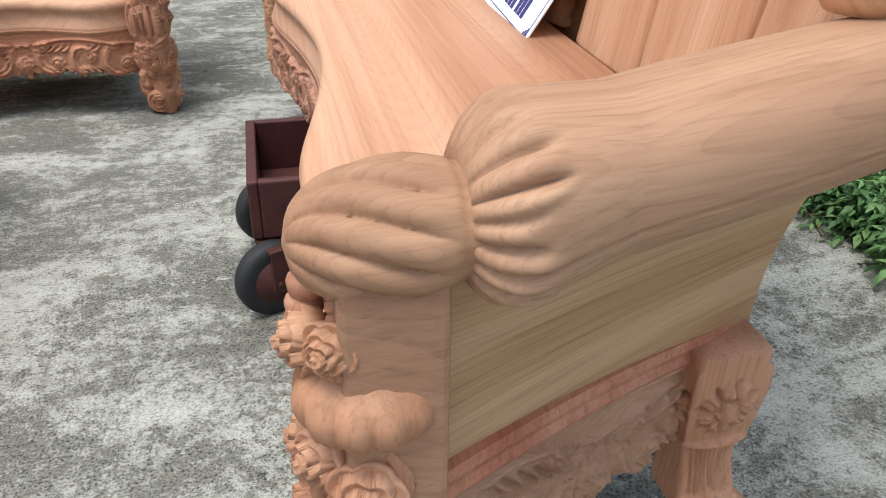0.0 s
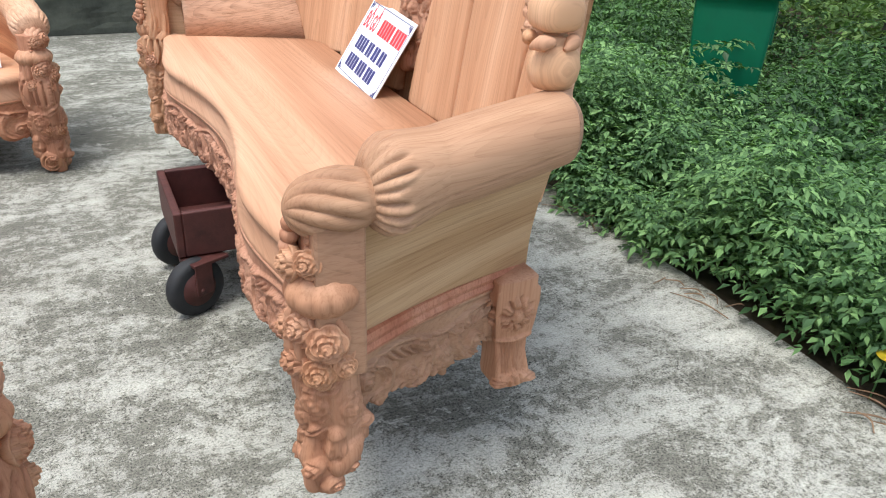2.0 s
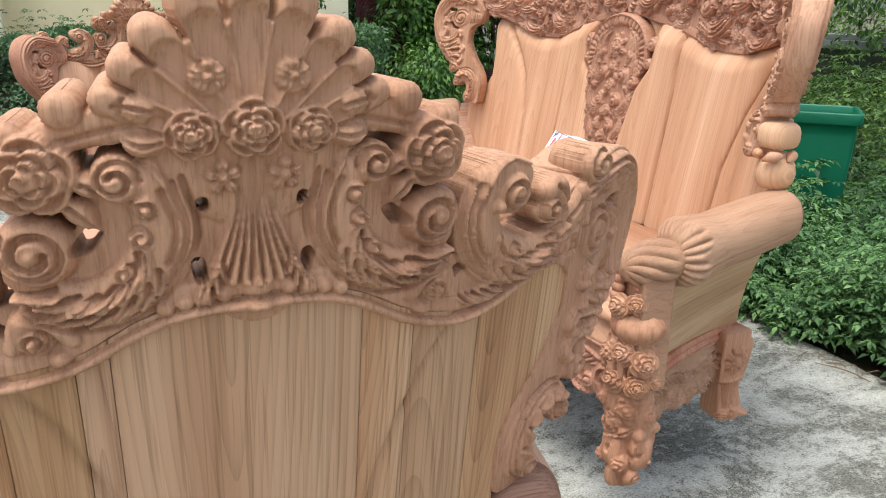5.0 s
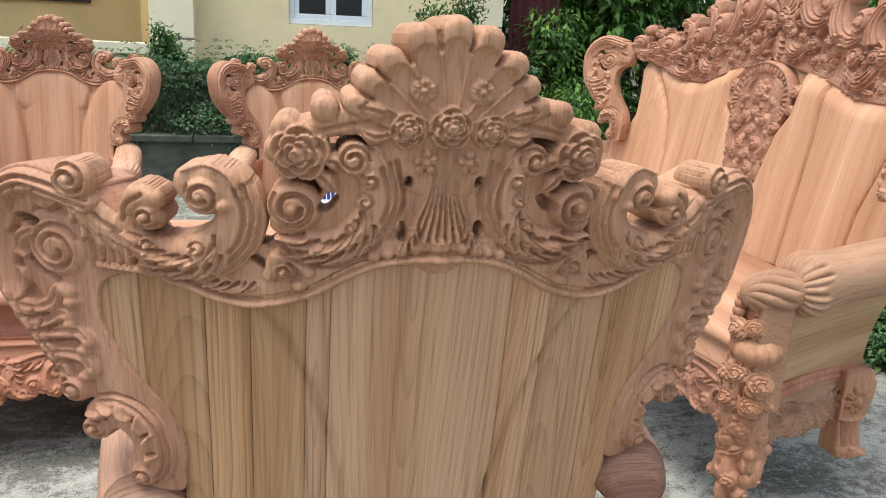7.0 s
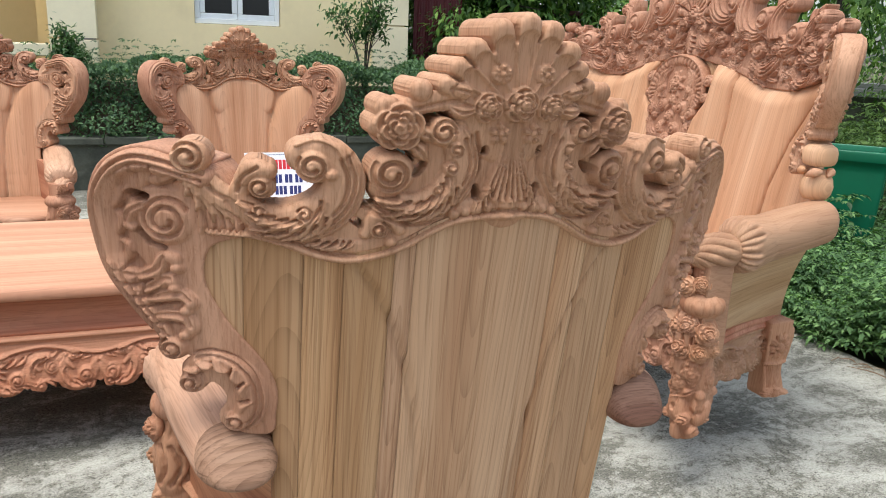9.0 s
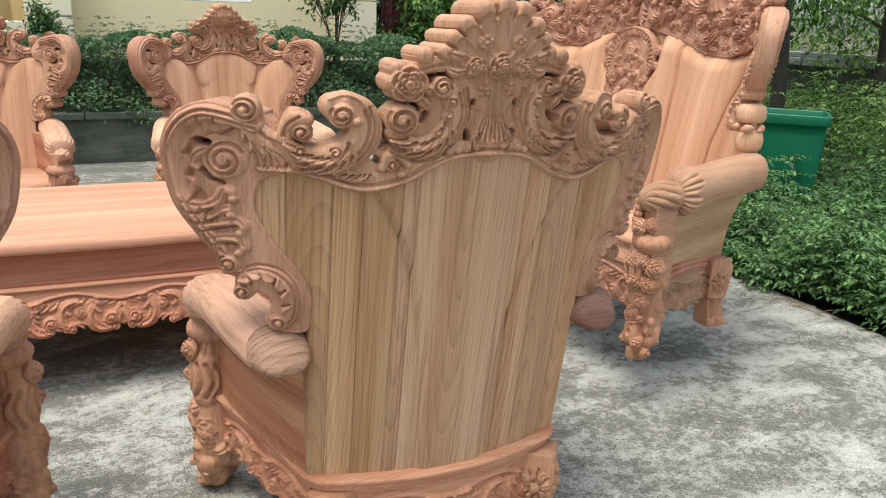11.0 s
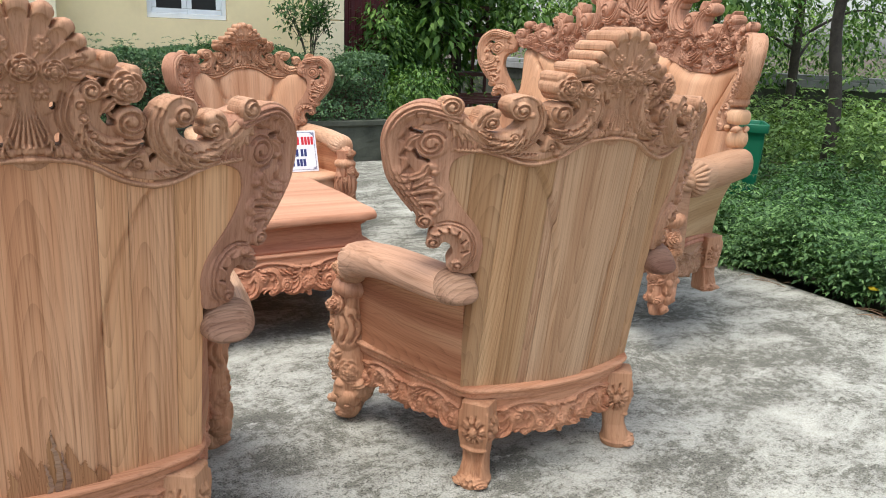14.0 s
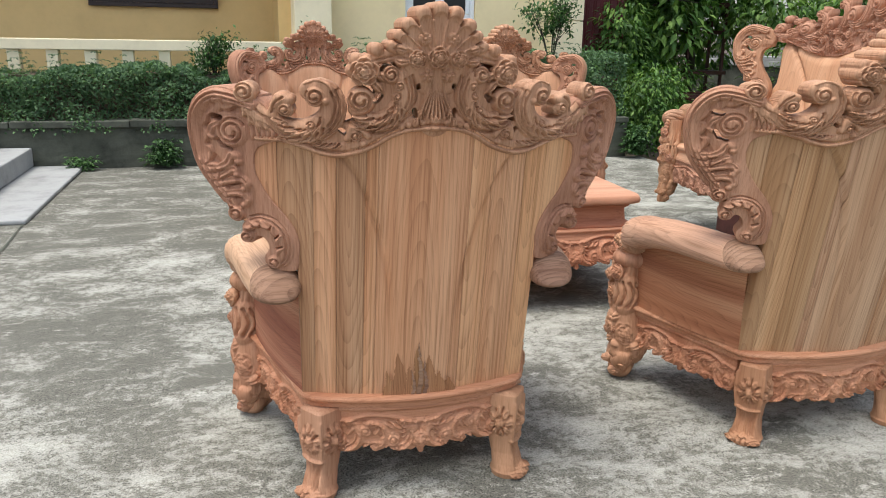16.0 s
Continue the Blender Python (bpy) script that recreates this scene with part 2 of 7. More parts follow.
def leafy(name, low, mid, high, rough=0.45):
    """Foliage: each leaf its own shade, thin enough to let some light through."""
    m, nt, b = material(name, rough, spec=0.35)
    geo = nt.nodes.new("ShaderNodeNewGeometry")
    tc = nt.nodes.new("ShaderNodeTexCoord")
    n1 = node(nt, "ShaderNodeTexNoise", Scale=1.3, Detail=3.0)
    nt.links.new(tc.outputs["Object"], n1.inputs["Vector"])
    f = maths(nt, "ADD", maths(nt, "MULTIPLY", geo.outputs["Random Per Island"], 0.6), maths(nt, "MULTIPLY", n1.outputs[0], 0.5))
    c = ramp(nt, f, [(0.2, low), (0.5, mid), (0.9, high)])
    nt.links.new(c, b.inputs["Base Color"])
    tr = nt.nodes.new("ShaderNodeBsdfTranslucent")
    nt.links.new(mixed(nt, "MULTIPLY", 1.0, c, (1.3, 1.5, 0.7)), tr.inputs[0])
    mx = nt.nodes.new("ShaderNodeMixShader")
    mx.inputs[0].default_value = 0.22
    nt.links.new(b.outputs[0], mx.inputs[1])
    nt.links.new(tr.outputs[0], mx.inputs[2])
    nt.links.new(mx.outputs[0], nt.nodes["Material Output"].inputs["Surface"])
    return m


CONCRETE = concrete()
SOIL = plain("soil", (0.10, 0.075, 0.05), 0.95, vary=0.5, scale=9.0, bump=0.8)
OLD_WALL = plain("stained_render", (0.092, 0.098, 0.074), 0.9, vary=0.55, scale=4.0, bump=0.5)
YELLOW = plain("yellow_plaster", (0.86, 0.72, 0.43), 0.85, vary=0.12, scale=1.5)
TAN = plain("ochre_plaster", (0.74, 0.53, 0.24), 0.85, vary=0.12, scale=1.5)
CREAM = plain("cream_paint", (0.85, 0.76, 0.53), 0.75, vary=0.12, scale=3.0)
WHITE = plain("white_paint", (0.72, 0.76, 0.78), 0.5, vary=0.1, scale=5.0)
GLASS = plain("dark_glass", (0.012, 0.014, 0.016), 0.12, vary=0.2, scale=2.0, bump=0.0)
BROWN = plain("brown_frame", (0.035, 0.022, 0.02), 0.5, vary=0.3)
MAROON = plain("maroon_sheet", (0.11, 0.02, 0.025), 0.55, vary=0.3, scale=2.0)
STEP = plain("pale_step_concrete", (0.36, 0.365, 0.355), 0.85, vary=0.25, scale=5.0, bump=0.3)
STEEL = plain("red_primer_steel", (0.075, 0.022, 0.018), 0.55, vary=0.55, scale=14.0, bump=0.25)
RUBBER = plain("black_rubber", (0.022, 0.023, 0.025), 0.7, vary=0.4, scale=20.0)
BINGREEN = plain("green_plastic", (0.004, 0.125, 0.058), 0.42, vary=0.15, scale=3.0, bump=0.05)
SIGNWHITE = plain("sign_white", (0.82, 0.83, 0.86), 0.35, vary=0.05, bump=0.0)
SIGNRED = plain("sign_red", (0.62, 0.03, 0.04), 0.4, vary=0.05, bump=0.0)
SIGNBLUE = plain("sign_blue", (0.025, 0.035, 0.16), 0.4, vary=0.05, bump=0.0)
BARK = plain("bark", (0.066, 0.054, 0.043), 0.9, vary=0.5, scale=10.0, bump=0.9)
DRY = plain("dry_twig", (0.24, 0.15, 0.09), 0.85, vary=0.4, scale=20.0)
PETAL = plain("yellow_petal", (0.85, 0.62, 0.03), 0.6, vary=0.1)
WEED = leafy("weed_leaf", (0.027, 0.066, 0.024), (0.082, 0.168, 0.057), (0.205, 0.345, 0.124), 0.70)
HEDGE = leafy("hedge_leaf", (0.026, 0.060, 0.028), (0.066, 0.130, 0.058), (0.130, 0.220, 0.092), 0.65)
TREE = leafy("tree_leaf", (0.025, 0.062, 0.014), (0.070, 0.160, 0.032), (0.20, 0.33, 0.065), 0.55)
# leaf green darkened to carry shade in its colour
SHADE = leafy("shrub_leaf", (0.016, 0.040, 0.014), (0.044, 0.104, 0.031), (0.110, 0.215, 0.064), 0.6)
# leaf green made yellower and brighter, so sunlight is in the colour
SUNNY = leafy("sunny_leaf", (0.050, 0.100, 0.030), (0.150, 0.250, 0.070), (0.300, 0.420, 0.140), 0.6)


# ---- mesh helpers ----
def solid(name, verts, faces, mat, parent=None, label="", smooth=True):
    me = bpy.data.meshes.new(name)
    me.from_pydata([tuple(v) for v in np.asarray(verts, float).tolist()], [], faces)
    me.materials.append(mat)
    if smooth:
        me.polygons.foreach_set("use_smooth", [True] * len(me.polygons))
    me.update()
    ob = new(name, me)
    if parent is not None:
        ob.parent = parent
    return tagged(ob, label)


def again(ob, parent, m=None, label=""):
    """One more part on the same mesh."""
    o = new(ob.name.split(".")[0], ob.data)
    o.parent = parent
    if m is not None:
        o.matrix_basis = m
    return tagged(o, label)


def part(name, bm, mat, parent=None, label="", smooth=False):
    me = bpy.data.meshes.new(name)
    bm.to_mesh(me)
    bm.free()
    me.materials.append(mat)
    if smooth:
        me.polygons.foreach_set("use_smooth", [True] * len(me.polygons))
    ob = new(name, me)
    if parent is not None:
        ob.parent = parent
    return tagged(ob, label)


def thing(name, m, label, category, group="", kind=""):
    ob = new(name)
    ob.empty_display_size = 0.1
    ob.matrix_basis = m
    return tagged(ob, label, category, group, kind)


def box(bm, lo, hi, bevel=0.0, turn=None):
    lo, hi = Vector(lo), Vector(hi)
    m = Matrix.Translation((lo + hi) / 2)
    if turn is not None:
        m = turn @ m
    made = bmesh.ops.create_cube(bm, size=1.0, matrix=m @ Matrix.Diagonal((*(hi - lo), 1)))
    if bevel:
        edges = list({e for v in made["verts"] for e in v.link_edges})
        bmesh.ops.bevel(bm, geom=edges, offset=bevel, segments=2, affect="EDGES", profile=0.5)
    return bm


def boxed(name, lo, hi, mat, parent=None, label="", bevel=0.0):
    return part(name, box(bmesh.new(), lo, hi, bevel), mat, parent, label)


def curve(points, n):
    """n points along a smooth line through the given ones."""
    p = np.asarray(points, float)
    if len(p) == 2:
        return p[0] + np.linspace(0, 1, n)[:, None] * (p[1] - p[0])
    q = np.vstack([2 * p[0] - p[1], p, 2 * p[-1] - p[-2]])
    u = np.linspace(0, len(p) - 1 - 1e-9, n)
    i, f = u.astype(int), (u % 1)[:, None]
    a, b, c, d = q[i], q[i + 1], q[i + 2], q[i + 3]
    return 0.5 * (2 * b + (c - a) * f + (2 * a - 5 * b + 4 * c - d) * f**2 + (3 * b - a - 3 * c + d) * f**3)


def lathe_faces(n, m, closed=True, caps=True):
    """Quads between n rings of m points; caps closes both ends with fans of one face."""
    faces, k = [], m if closed else m - 1
    for i in range(n - 1):
        for j in range(k):
            a, b = i * m + j, i * m + (j + 1) % m
            faces.append((a, b, b + m, a + m))
    if caps:
        faces.append(tuple(range(m - 1, -1, -1)))
        faces.append(tuple(range((n - 1) * m, n * m)))
    return faces


def tube(points, radii, m=10, flat=1.0, n=None):
    """Rings along a smooth line, and their faces."""
    n = n or 4 * len(points)
    p = curve(points, n)
    r = np.interp(np.linspace(0, 1, n), np.linspace(0, 1, len(radii)), radii) if np.ndim(radii) else np.full(n, radii)
    t = np.gradient(p, axis=0)
    t /= np.linalg.norm(t, axis=1)[:, None] + 1e-9
    up = np.array([0, 0, 1.0]) if abs(t[:, 2]).mean() < 0.8 else np.array([0, 1.0, 0])
    a = np.cross(t, up)
    a /= np.linalg.norm(a, axis=1)[:, None] + 1e-9
    b = np.cross(a, t)
    ang = np.linspace(0, 2 * np.pi, m, endpoint=False)
    v = p[:, None] + r[:, None, None] * (np.cos(ang)[None, :, None] * a[:, None] + flat * np.sin(ang)[None, :, None] * b[:, None])
    return v.reshape(-1, 3), lathe_faces(n, m)


def merged(pieces):
    verts, faces, off = [], [], 0
    for v, f in pieces:
        verts.append(np.asarray(v, float))
        faces += [tuple(i + off for i in q) for q in f]
        off += len(v)
    return np.vstack(verts), faces


def turned(profile, m=20, centre=(0, 0, 0)):
    """A turned body from rows of (radius, height)."""
    a = np.linspace(0, 2 * np.pi, m, endpoint=False)
    v = [(r * math.cos(t) + centre[0], r * math.sin(t) + centre[1], z + centre[2]) for r, z in profile for t in a]
    return np.array(v), lathe_faces(len(profile), m)


def grid_faces(nu, nv, flip=False):
    i, j = np.meshgrid(np.arange(nu - 1), np.arange(nv - 1), indexing="ij")
    a = (i * nv + j).ravel()
    q = np.stack([a, a + nv, a + nv + 1, a + 1], 1)
    return [tuple(r) for r in (q[:, ::-1] if flip else q).tolist()]


# ---- carving ----
def bloom(rho, th):
    """The height of a rose, for a distance from its heart and an angle, and how far its outer petals reach: three whorls of cupped petals round a coiled bud."""
    def lip(mean, wave, turn):
        return mean - wave + 2 * wave * np.abs(np.cos(2.5 * th + turn)) ** 0.6
    rim, second, third = lip(0.90, 0.10, 0.0), lip(0.64, 0.10, 1.25), lip(0.40, 0.07, 0.5)

    def cup(lo, hi, floor, top):
        u = np.clip((rho - lo) / np.maximum(hi - lo, 0.05), 0, 1)
        return floor + (top - floor) * u ** 1.7 - 0.30 * (top - floor) * np.clip((u - 0.86) / 0.14, 0, 1)
    s = 1.5 * (rho / 0.40) - th / (2 * np.pi)
    bud = 0.70 + 0.12 * (1 - rho / 0.4) + 0.20 * (s - np.floor(s)) ** 2.5
    return np.where(rho < 0.25, bud, np.where(rho < third, cup(0.2, third, 0.56, 0.90), np.where(rho < second, cup(0.34, second, 0.36, 0.74), cup(0.52, rim, 0.12, 0.55)))), rim


def polygon_gap(X, Z, pts):
    """Signed distance to a closed outline, negative inside."""
    p = np.asarray(pts, float)
    q = np.roll(p, -1, 0)
    best, inside = np.full(np.broadcast(X, Z).shape, 9.0), np.zeros(np.broadcast(X, Z).shape, bool)
    for (ax, az), (bx, bz) in zip(p, q):
        dx, dz = bx - ax, bz - az
        f = np.clip(((X - ax) * dx + (Z - az) * dz) / (dx * dx + dz * dz + 1e-12), 0, 1)
        best = np.minimum(best, np.hypot(X - ax - f * dx, Z - az - f * dz))
        if abs(dz) > 1e-9:
            inside ^= ((az > Z) != (bz > Z)) & (X < ax + (Z - az) * dx / dz)
    return np.where(inside, -best, best)


class Relief:
    """Carved ornament laid out on a flat board: strokes with rounded tops, an outline round them all, and a height for every spot."""

    def __init__(self, x0, x1, z0, z1, step):
        self.xs, self.zs, self.step = np.arange(x0, x1 + step, step), np.arange(z0, z1 + step, step), step
        shape = (len(self.xs), len(self.zs))
        self.sdf, self.h, self.cut, self.fine = np.full(shape, 9.0), np.full(shape, -9.0), np.zeros(shape), np.zeros(shape)

    def _disc(self, x, z, r, h, keep, sign, power=2.0):
        pad = r + (3 * self.step if keep else 0)
        i0, i1 = np.searchsorted(self.xs, (x - pad, x + pad))
        j0, j1 = np.searchsorted(self.zs, (z - pad, z + pad))
        if i0 >= i1 or j0 >= j1:
            return
        d = np.hypot(self.xs[i0:i1, None] - x, self.zs[None, j0:j1] - z)
        win = (slice(i0, i1), slice(j0, j1))
        dome = h * np.sqrt(np.clip(1 - (d / r) ** power, 0, 1))
        if sign == 2:
            self.fine[win] = np.maximum(self.fine[win], np.where(d < r, dome, 0))
            return
        if sign < 0:
            self.cut[win] = np.maximum(self.cut[win], np.where(d < r, dome, 0))
            return
        if keep:
            self.sdf[win] = np.minimum(self.sdf[win], d - r)
        self.h[win] = np.maximum(self.h[win], np.where(d < r, dome, -9))

    def stroke(self, points, r, h=0.012, keep=True, both=True, sign=1, flat=0.0, power=2.0):
        r = np.atleast_1d(np.asarray(r, float))
        p = np.asarray(points, float)
        length = np.linalg.norm(np.diff(p, axis=0), axis=1).sum() * 1.15 if len(p) > 1 else 0
        n = max(2, int(length / max(0.0018, 0.35 * r.min()))) if len(p) > 1 else 1
        q = curve(p, n) if len(p) > 1 else p
        rr = np.interp(np.linspace(0, 1, n), np.linspace(0, 1, len(r)), r)
        for (x, z), s in zip(q, rr):
            hh = flat + h * s / r.max()
            self._disc(x, z, s, hh, keep, sign, power)
            if both and abs(x) > 1e-6:
                self._disc(-x, z, s, hh, keep, sign, power)
        return self

    def clear(self, x, z, r, both=True):
        """Smooths away the fine work inside a disc, to make room for a bloom."""
        for q in ((x, -x) if both and abs(x) > 1e-6 else (x,)):
            inside = np.hypot(self.xs[:, None] - q, self.zs[None, :] - z) < r
            self.fine[inside], self.cut[inside] = 0, 0
        return self

    def body(self, points, r, h=0.012, both=True, dome=0.34):
        """A broad form with a nearly flat top and rounded edges."""
        return self.stroke(points, r, dome * float(np.max(r)), True, both, 1, h, 2.6)

    def line(self, points, r, h=0.008, both=True):
        """A fine ridge that rides on what lies below it."""
        return self.stroke(points, r, h, False, both, 2)

    def curl(self, x, z, r, turns=1.6, start=0.0, way=1, h=0.012, both=True, keep=True):
        """A coil: a thick disc with a spiral cut into it, rising to a button."""
        if keep:
            self.clear(x, z, 0.97 * r, both)
            self.stroke([(x, z)], r, 0.30 * r, True, both, 1, h, 4.0)
        a = start + way * np.linspace(0, 2 * np.pi * turns, 30)
        d = r * (0.80 - 0.52 * np.linspace(0, 1, 30))
        self.groove(np.stack([x + d * np.cos(a), z + d * np.sin(a)], 1), max(0.0024, 0.13 * r), 0.0060, both)
        return self.stroke([(x, z)], 0.30 * r, 0.16 * r, False, both, 1, h + 0.20 * r, 2.6)

    def flutes(self, points, width, count=3, depth=0.009, both=True, r=0.0026):
        """Cuts that run along a form, drawing together at its end."""
        p = curve(points, 24)
        t = np.gradient(p, axis=0)
        t /= np.linalg.norm(t, axis=1)[:, None] + 1e-9
        nrm = np.stack([-t[:, 1], t[:, 0]], 1)
        taper = np.linspace(1.0, 0.35, 24)[:, None]
        for k in range(count):
            o = ((k + 0.5) / count - 0.5) * width
            self.groove((p + nrm * o * taper)[1:-2], r, depth, both)
        return self

    def leafage(self, spine, reach, lobes=6, side=1, h=0.008, both=True):
        """Acanthus edge: long pointed lobes that sweep along a spine and turn out at their tips, each gouged hollow and slit from the next."""
        p = curve(spine, lobes + 2)
        t = np.gradient(p, axis=0)
        t /= np.linalg.norm(t, axis=1)[:, None] + 1e-9
        nrm = np.stack([-t[:, 1], t[:, 0]], 1) * side
        for i in range(lobes + 1):
            q = reach * (1.0 - 0.25 * abs(2 * i / lobes - 1))
            a, b, c, e = (p[i] + t[i] * q * u + nrm[i] * q * v for u, v in ((-0.15, 0.0), (0.35, 0.16), (0.74, 0.40), (0.90, 0.66)))
            for x, z in curve([a, b, c, e], 8):
                self.clear(x, z, 0.12 * q, both)
            self.stroke([a, b, c, e], [0.08 * q, 0.14 * q, 0.13 * q, 0.03 * q], 0.0030, True, both, 1, h + 0.0008 * (lobes - i), 2.2)
            self.groove([a + t[i] * 0.1 * q, b, c], [0.03 * q, 0.07 * q, 0.03 * q], 0.0032, both)
            a, b, c = (p[i] + t[i] * q * u + nrm[i] * q * v for u, v in ((-0.10, 0.12), (0.30, 0.34), (0.62, 0.60)))
            self.groove([a, b, c], [0.0012, 0.0020, 0.0026], 0.0058, both)
        return self

    def hole(self, pts, q):
        """An opening right through, along a short line."""
        (ax, az), (bx, bz) = pts
        for m in (1, -1):
            dx, dz = m * (bx - ax), bz - az
            px, pz = self.xs[:, None] - m * ax, self.zs[None, :] - az
            f = np.clip((px * dx + pz * dz) / (dx * dx + dz * dz + 1e-9), 0, 1)
            self.sdf = np.maximum(self.sdf, q - np.hypot(px - f * dx, pz - f * dz))
        return self

    def groove(self, points, r=0.004, depth=0.006, both=True):
        return self.stroke(points, r, depth, False, both, -1)

    def rose(self, x, z, r, h=0.02, keep=True, both=True):
        """A bloom seen from the front: a coiled heart inside two whorls of overlapping petals."""
        self.clear(x, z, 0.98 * r, both)
        for cx in ((x, -x) if both and abs(x) > 1e-6 else (x,)):
            i0, i1 = np.searchsorted(self.xs, (cx - 1.1 * r, cx + 1.1 * r))
            j0, j1 = np.searchsorted(self.zs, (z - 1.1 * r, z + 1.1 * r))
            if i0 >= i1 or j0 >= j1:
                continue
            win = (slice(i0, i1), slice(j0, j1))
            dx, dz = self.xs[i0:i1, None] - cx, self.zs[None, j0:j1] - z
            rho, th = np.hypot(dx, dz) / r, np.arctan2(dz, dx)
            f, rim = bloom(rho, th + 7 * cx + 3 * z)
            inside = rho < rim
            if keep:
                self.sdf[win] = np.minimum(self.sdf[win], (rho - rim) * r)
            self.h[win] = np.where(inside, h * f + 0.004, self.h[win])
        return self

    def area(self, sdf, h=0.0):
        """A plain field: everywhere that sdf(x, z) is below nought."""
        s = sdf(self.xs[:, None], self.zs[None, :]) + 0 * self.sdf
        self.sdf = np.minimum(self.sdf, s)
        self.h = np.where(s < 0, np.maximum(self.h, h), self.h)
        return self

    def build(self, name, place, mat, parent, label="", thick=0.05, back=True, rough=0.0002, gain=1.0):
        """place(x, z, out) gives world spots; the front lies at out = height, the back at out = -thick (minus its own relief if back)."""
        sdf, step = self.sdf, self.step
        nx, nz = sdf.shape
        mid = 0.25 * (sdf[:-1, :-1] + sdf[1:, :-1] + sdf[:-1, 1:] + sdf[1:, 1:])
        cells = mid < 0
        used = np.zeros((nx, nz), int)
        for di in (0, 1):
            for dj in (0, 1):
                used[di : nx - 1 + di, dj : nz - 1 + dj] += cells
        rim = (used > 0) & (used < 4)
        gx, gz = np.gradient(np.clip(sdf, -0.05, 0.05), step)
        norm = np.maximum(gx**2 + gz**2, 0.3)
        shift = np.clip(sdf, -1.1 * step, 1.1 * step)
        X = self.xs[:, None] - np.where(rim, shift * gx / norm, 0)
        Z = self.zs[None, :] - np.where(rim, shift * gz / norm, 0)
        H = gain * (np.maximum(self.h, 0) + self.fine - 1.4 * self.cut)
        H = 0.72 * H + 0.07 * (np.roll(H, 1, 0) + np.roll(H, -1, 0) + np.roll(H, 1, 1) + np.roll(H, -1, 1))
        rng = np.random.default_rng(len(name) + nx)
        H = H + rng.normal(0, rough, H.shape)
        idx = -np.ones((nx, nz), int)
        on = used > 0
        count = int(on.sum())
        idx[on] = np.arange(count)
        x, z, h = X[on], Z[on], H[on]
        front = place(x, z, h)
        deep = thick(x, z) if callable(thick) else thick
        rear = place(x, z, -deep - (h if back else 0 * h))
        ci, cj = np.nonzero(cells)
        a, b, c, d = idx[ci, cj], idx[ci + 1, cj], idx[ci + 1, cj + 1], idx[ci, cj + 1]
        faces = np.stack([a, b, c, d], 1)
        quads = [faces, faces[:, ::-1] + count]
        pad = np.zeros((nx + 1, nz + 1), bool)
        pad[1:-1, 1:-1] = cells
        for (i0, j0), ends in (((0, 1), ((0, 1), (0, 0))), ((2, 1), ((1, 0), (1, 1))), ((1, 0), ((0, 0), (1, 0))), ((1, 2), ((1, 1), (0, 1)))):
            edge = cells & ~pad[i0 : i0 + nx - 1, j0 : j0 + nz - 1]
            ei, ej = np.nonzero(edge)
            p, q = idx[ei + ends[0][0], ej + ends[0][1]], idx[ei + ends[1][0], ej + ends[1][1]]
            quads.append(np.stack([q, p, p + count, q + count], 1))
        ob = solid(name, np.vstack([front, rear]), [tuple(r) for r in np.vstack(quads).tolist()], mat, parent, label)
        return ob


def rose_mesh(name, r, mat, parent, label=""):
    """A carved rose in the round, one closed form that opens along +z."""
    n, m = 30, 56
    th = np.linspace(0, 2 * np.pi, m, endpoint=False)
    rows = []
    for i in range(n):
        u = i / (n - 1)
        f, rim = bloom(u * 0.995 * (0.86 + 0.14 * np.abs(np.cos(2.5 * th)) ** 0.7), th)
        rho = u * rim
        rows.append(np.stack([r * rho * np.cos(th), r * rho * np.sin(th), r * (0.72 * f - 0.34 * u * u)], -1))
    for q, d in ((0.80, -0.45), (0.30, -0.75)):
        rows.append(np.stack([q * r * np.cos(th), q * r * np.sin(th), 0 * th + d * r], -1))
    return solid(name, np.array(rows).reshape(-1, 3), [tuple(reversed(f)) for f in lathe_faces(n + 2, m)], mat, parent, label)


def facing(place, out, size=1.0):
    """A pose at place whose z looks along out."""
    return Matrix.Translation(place) @ Vector(out).to_track_quat("Z", "Y").to_matrix().to_4x4() @ Matrix.Scale(size, 4)


# ---- ground and buildings ----
def yard():
    n = 140
    xs = np.concatenate([[-400, -120, -40, -15], np.linspace(-8, 1.46, n)])
    ys = np.concatenate([[-400, -100, -30, -10], np.linspace(-4, 5.5, n)])
    X, Y = np.meshgrid(xs, ys, indexing="ij")
    Z = np.zeros_like(X)
    for i in range(0, X.shape[0]):
        for j in range(0, X.shape[1]):
            if X[i, j] > -9 and Y[i, j] > -5:
                Z[i, j] = 0.004 * noise.noise(Vector((X[i, j] * 1.1, Y[i, j] * 1.1, 0.0)))
    rag = np.array([0.02 * noise.noise(Vector((y * 3.0, 3.1, 0))) + 0.012 * noise.noise(Vector((y * 14.0, 1.1, 0))) for y in ys])
    X[-1] += rag
    v = np.stack([X, Y, Z], -1).reshape(-1, 3)
    ob = solid("pavement", v, grid_faces(len(xs), len(ys)), CONCRETE)
    return tagged(ob, "weathered grey concrete yard with pale bleached patches", "concrete yard", kind="structure")


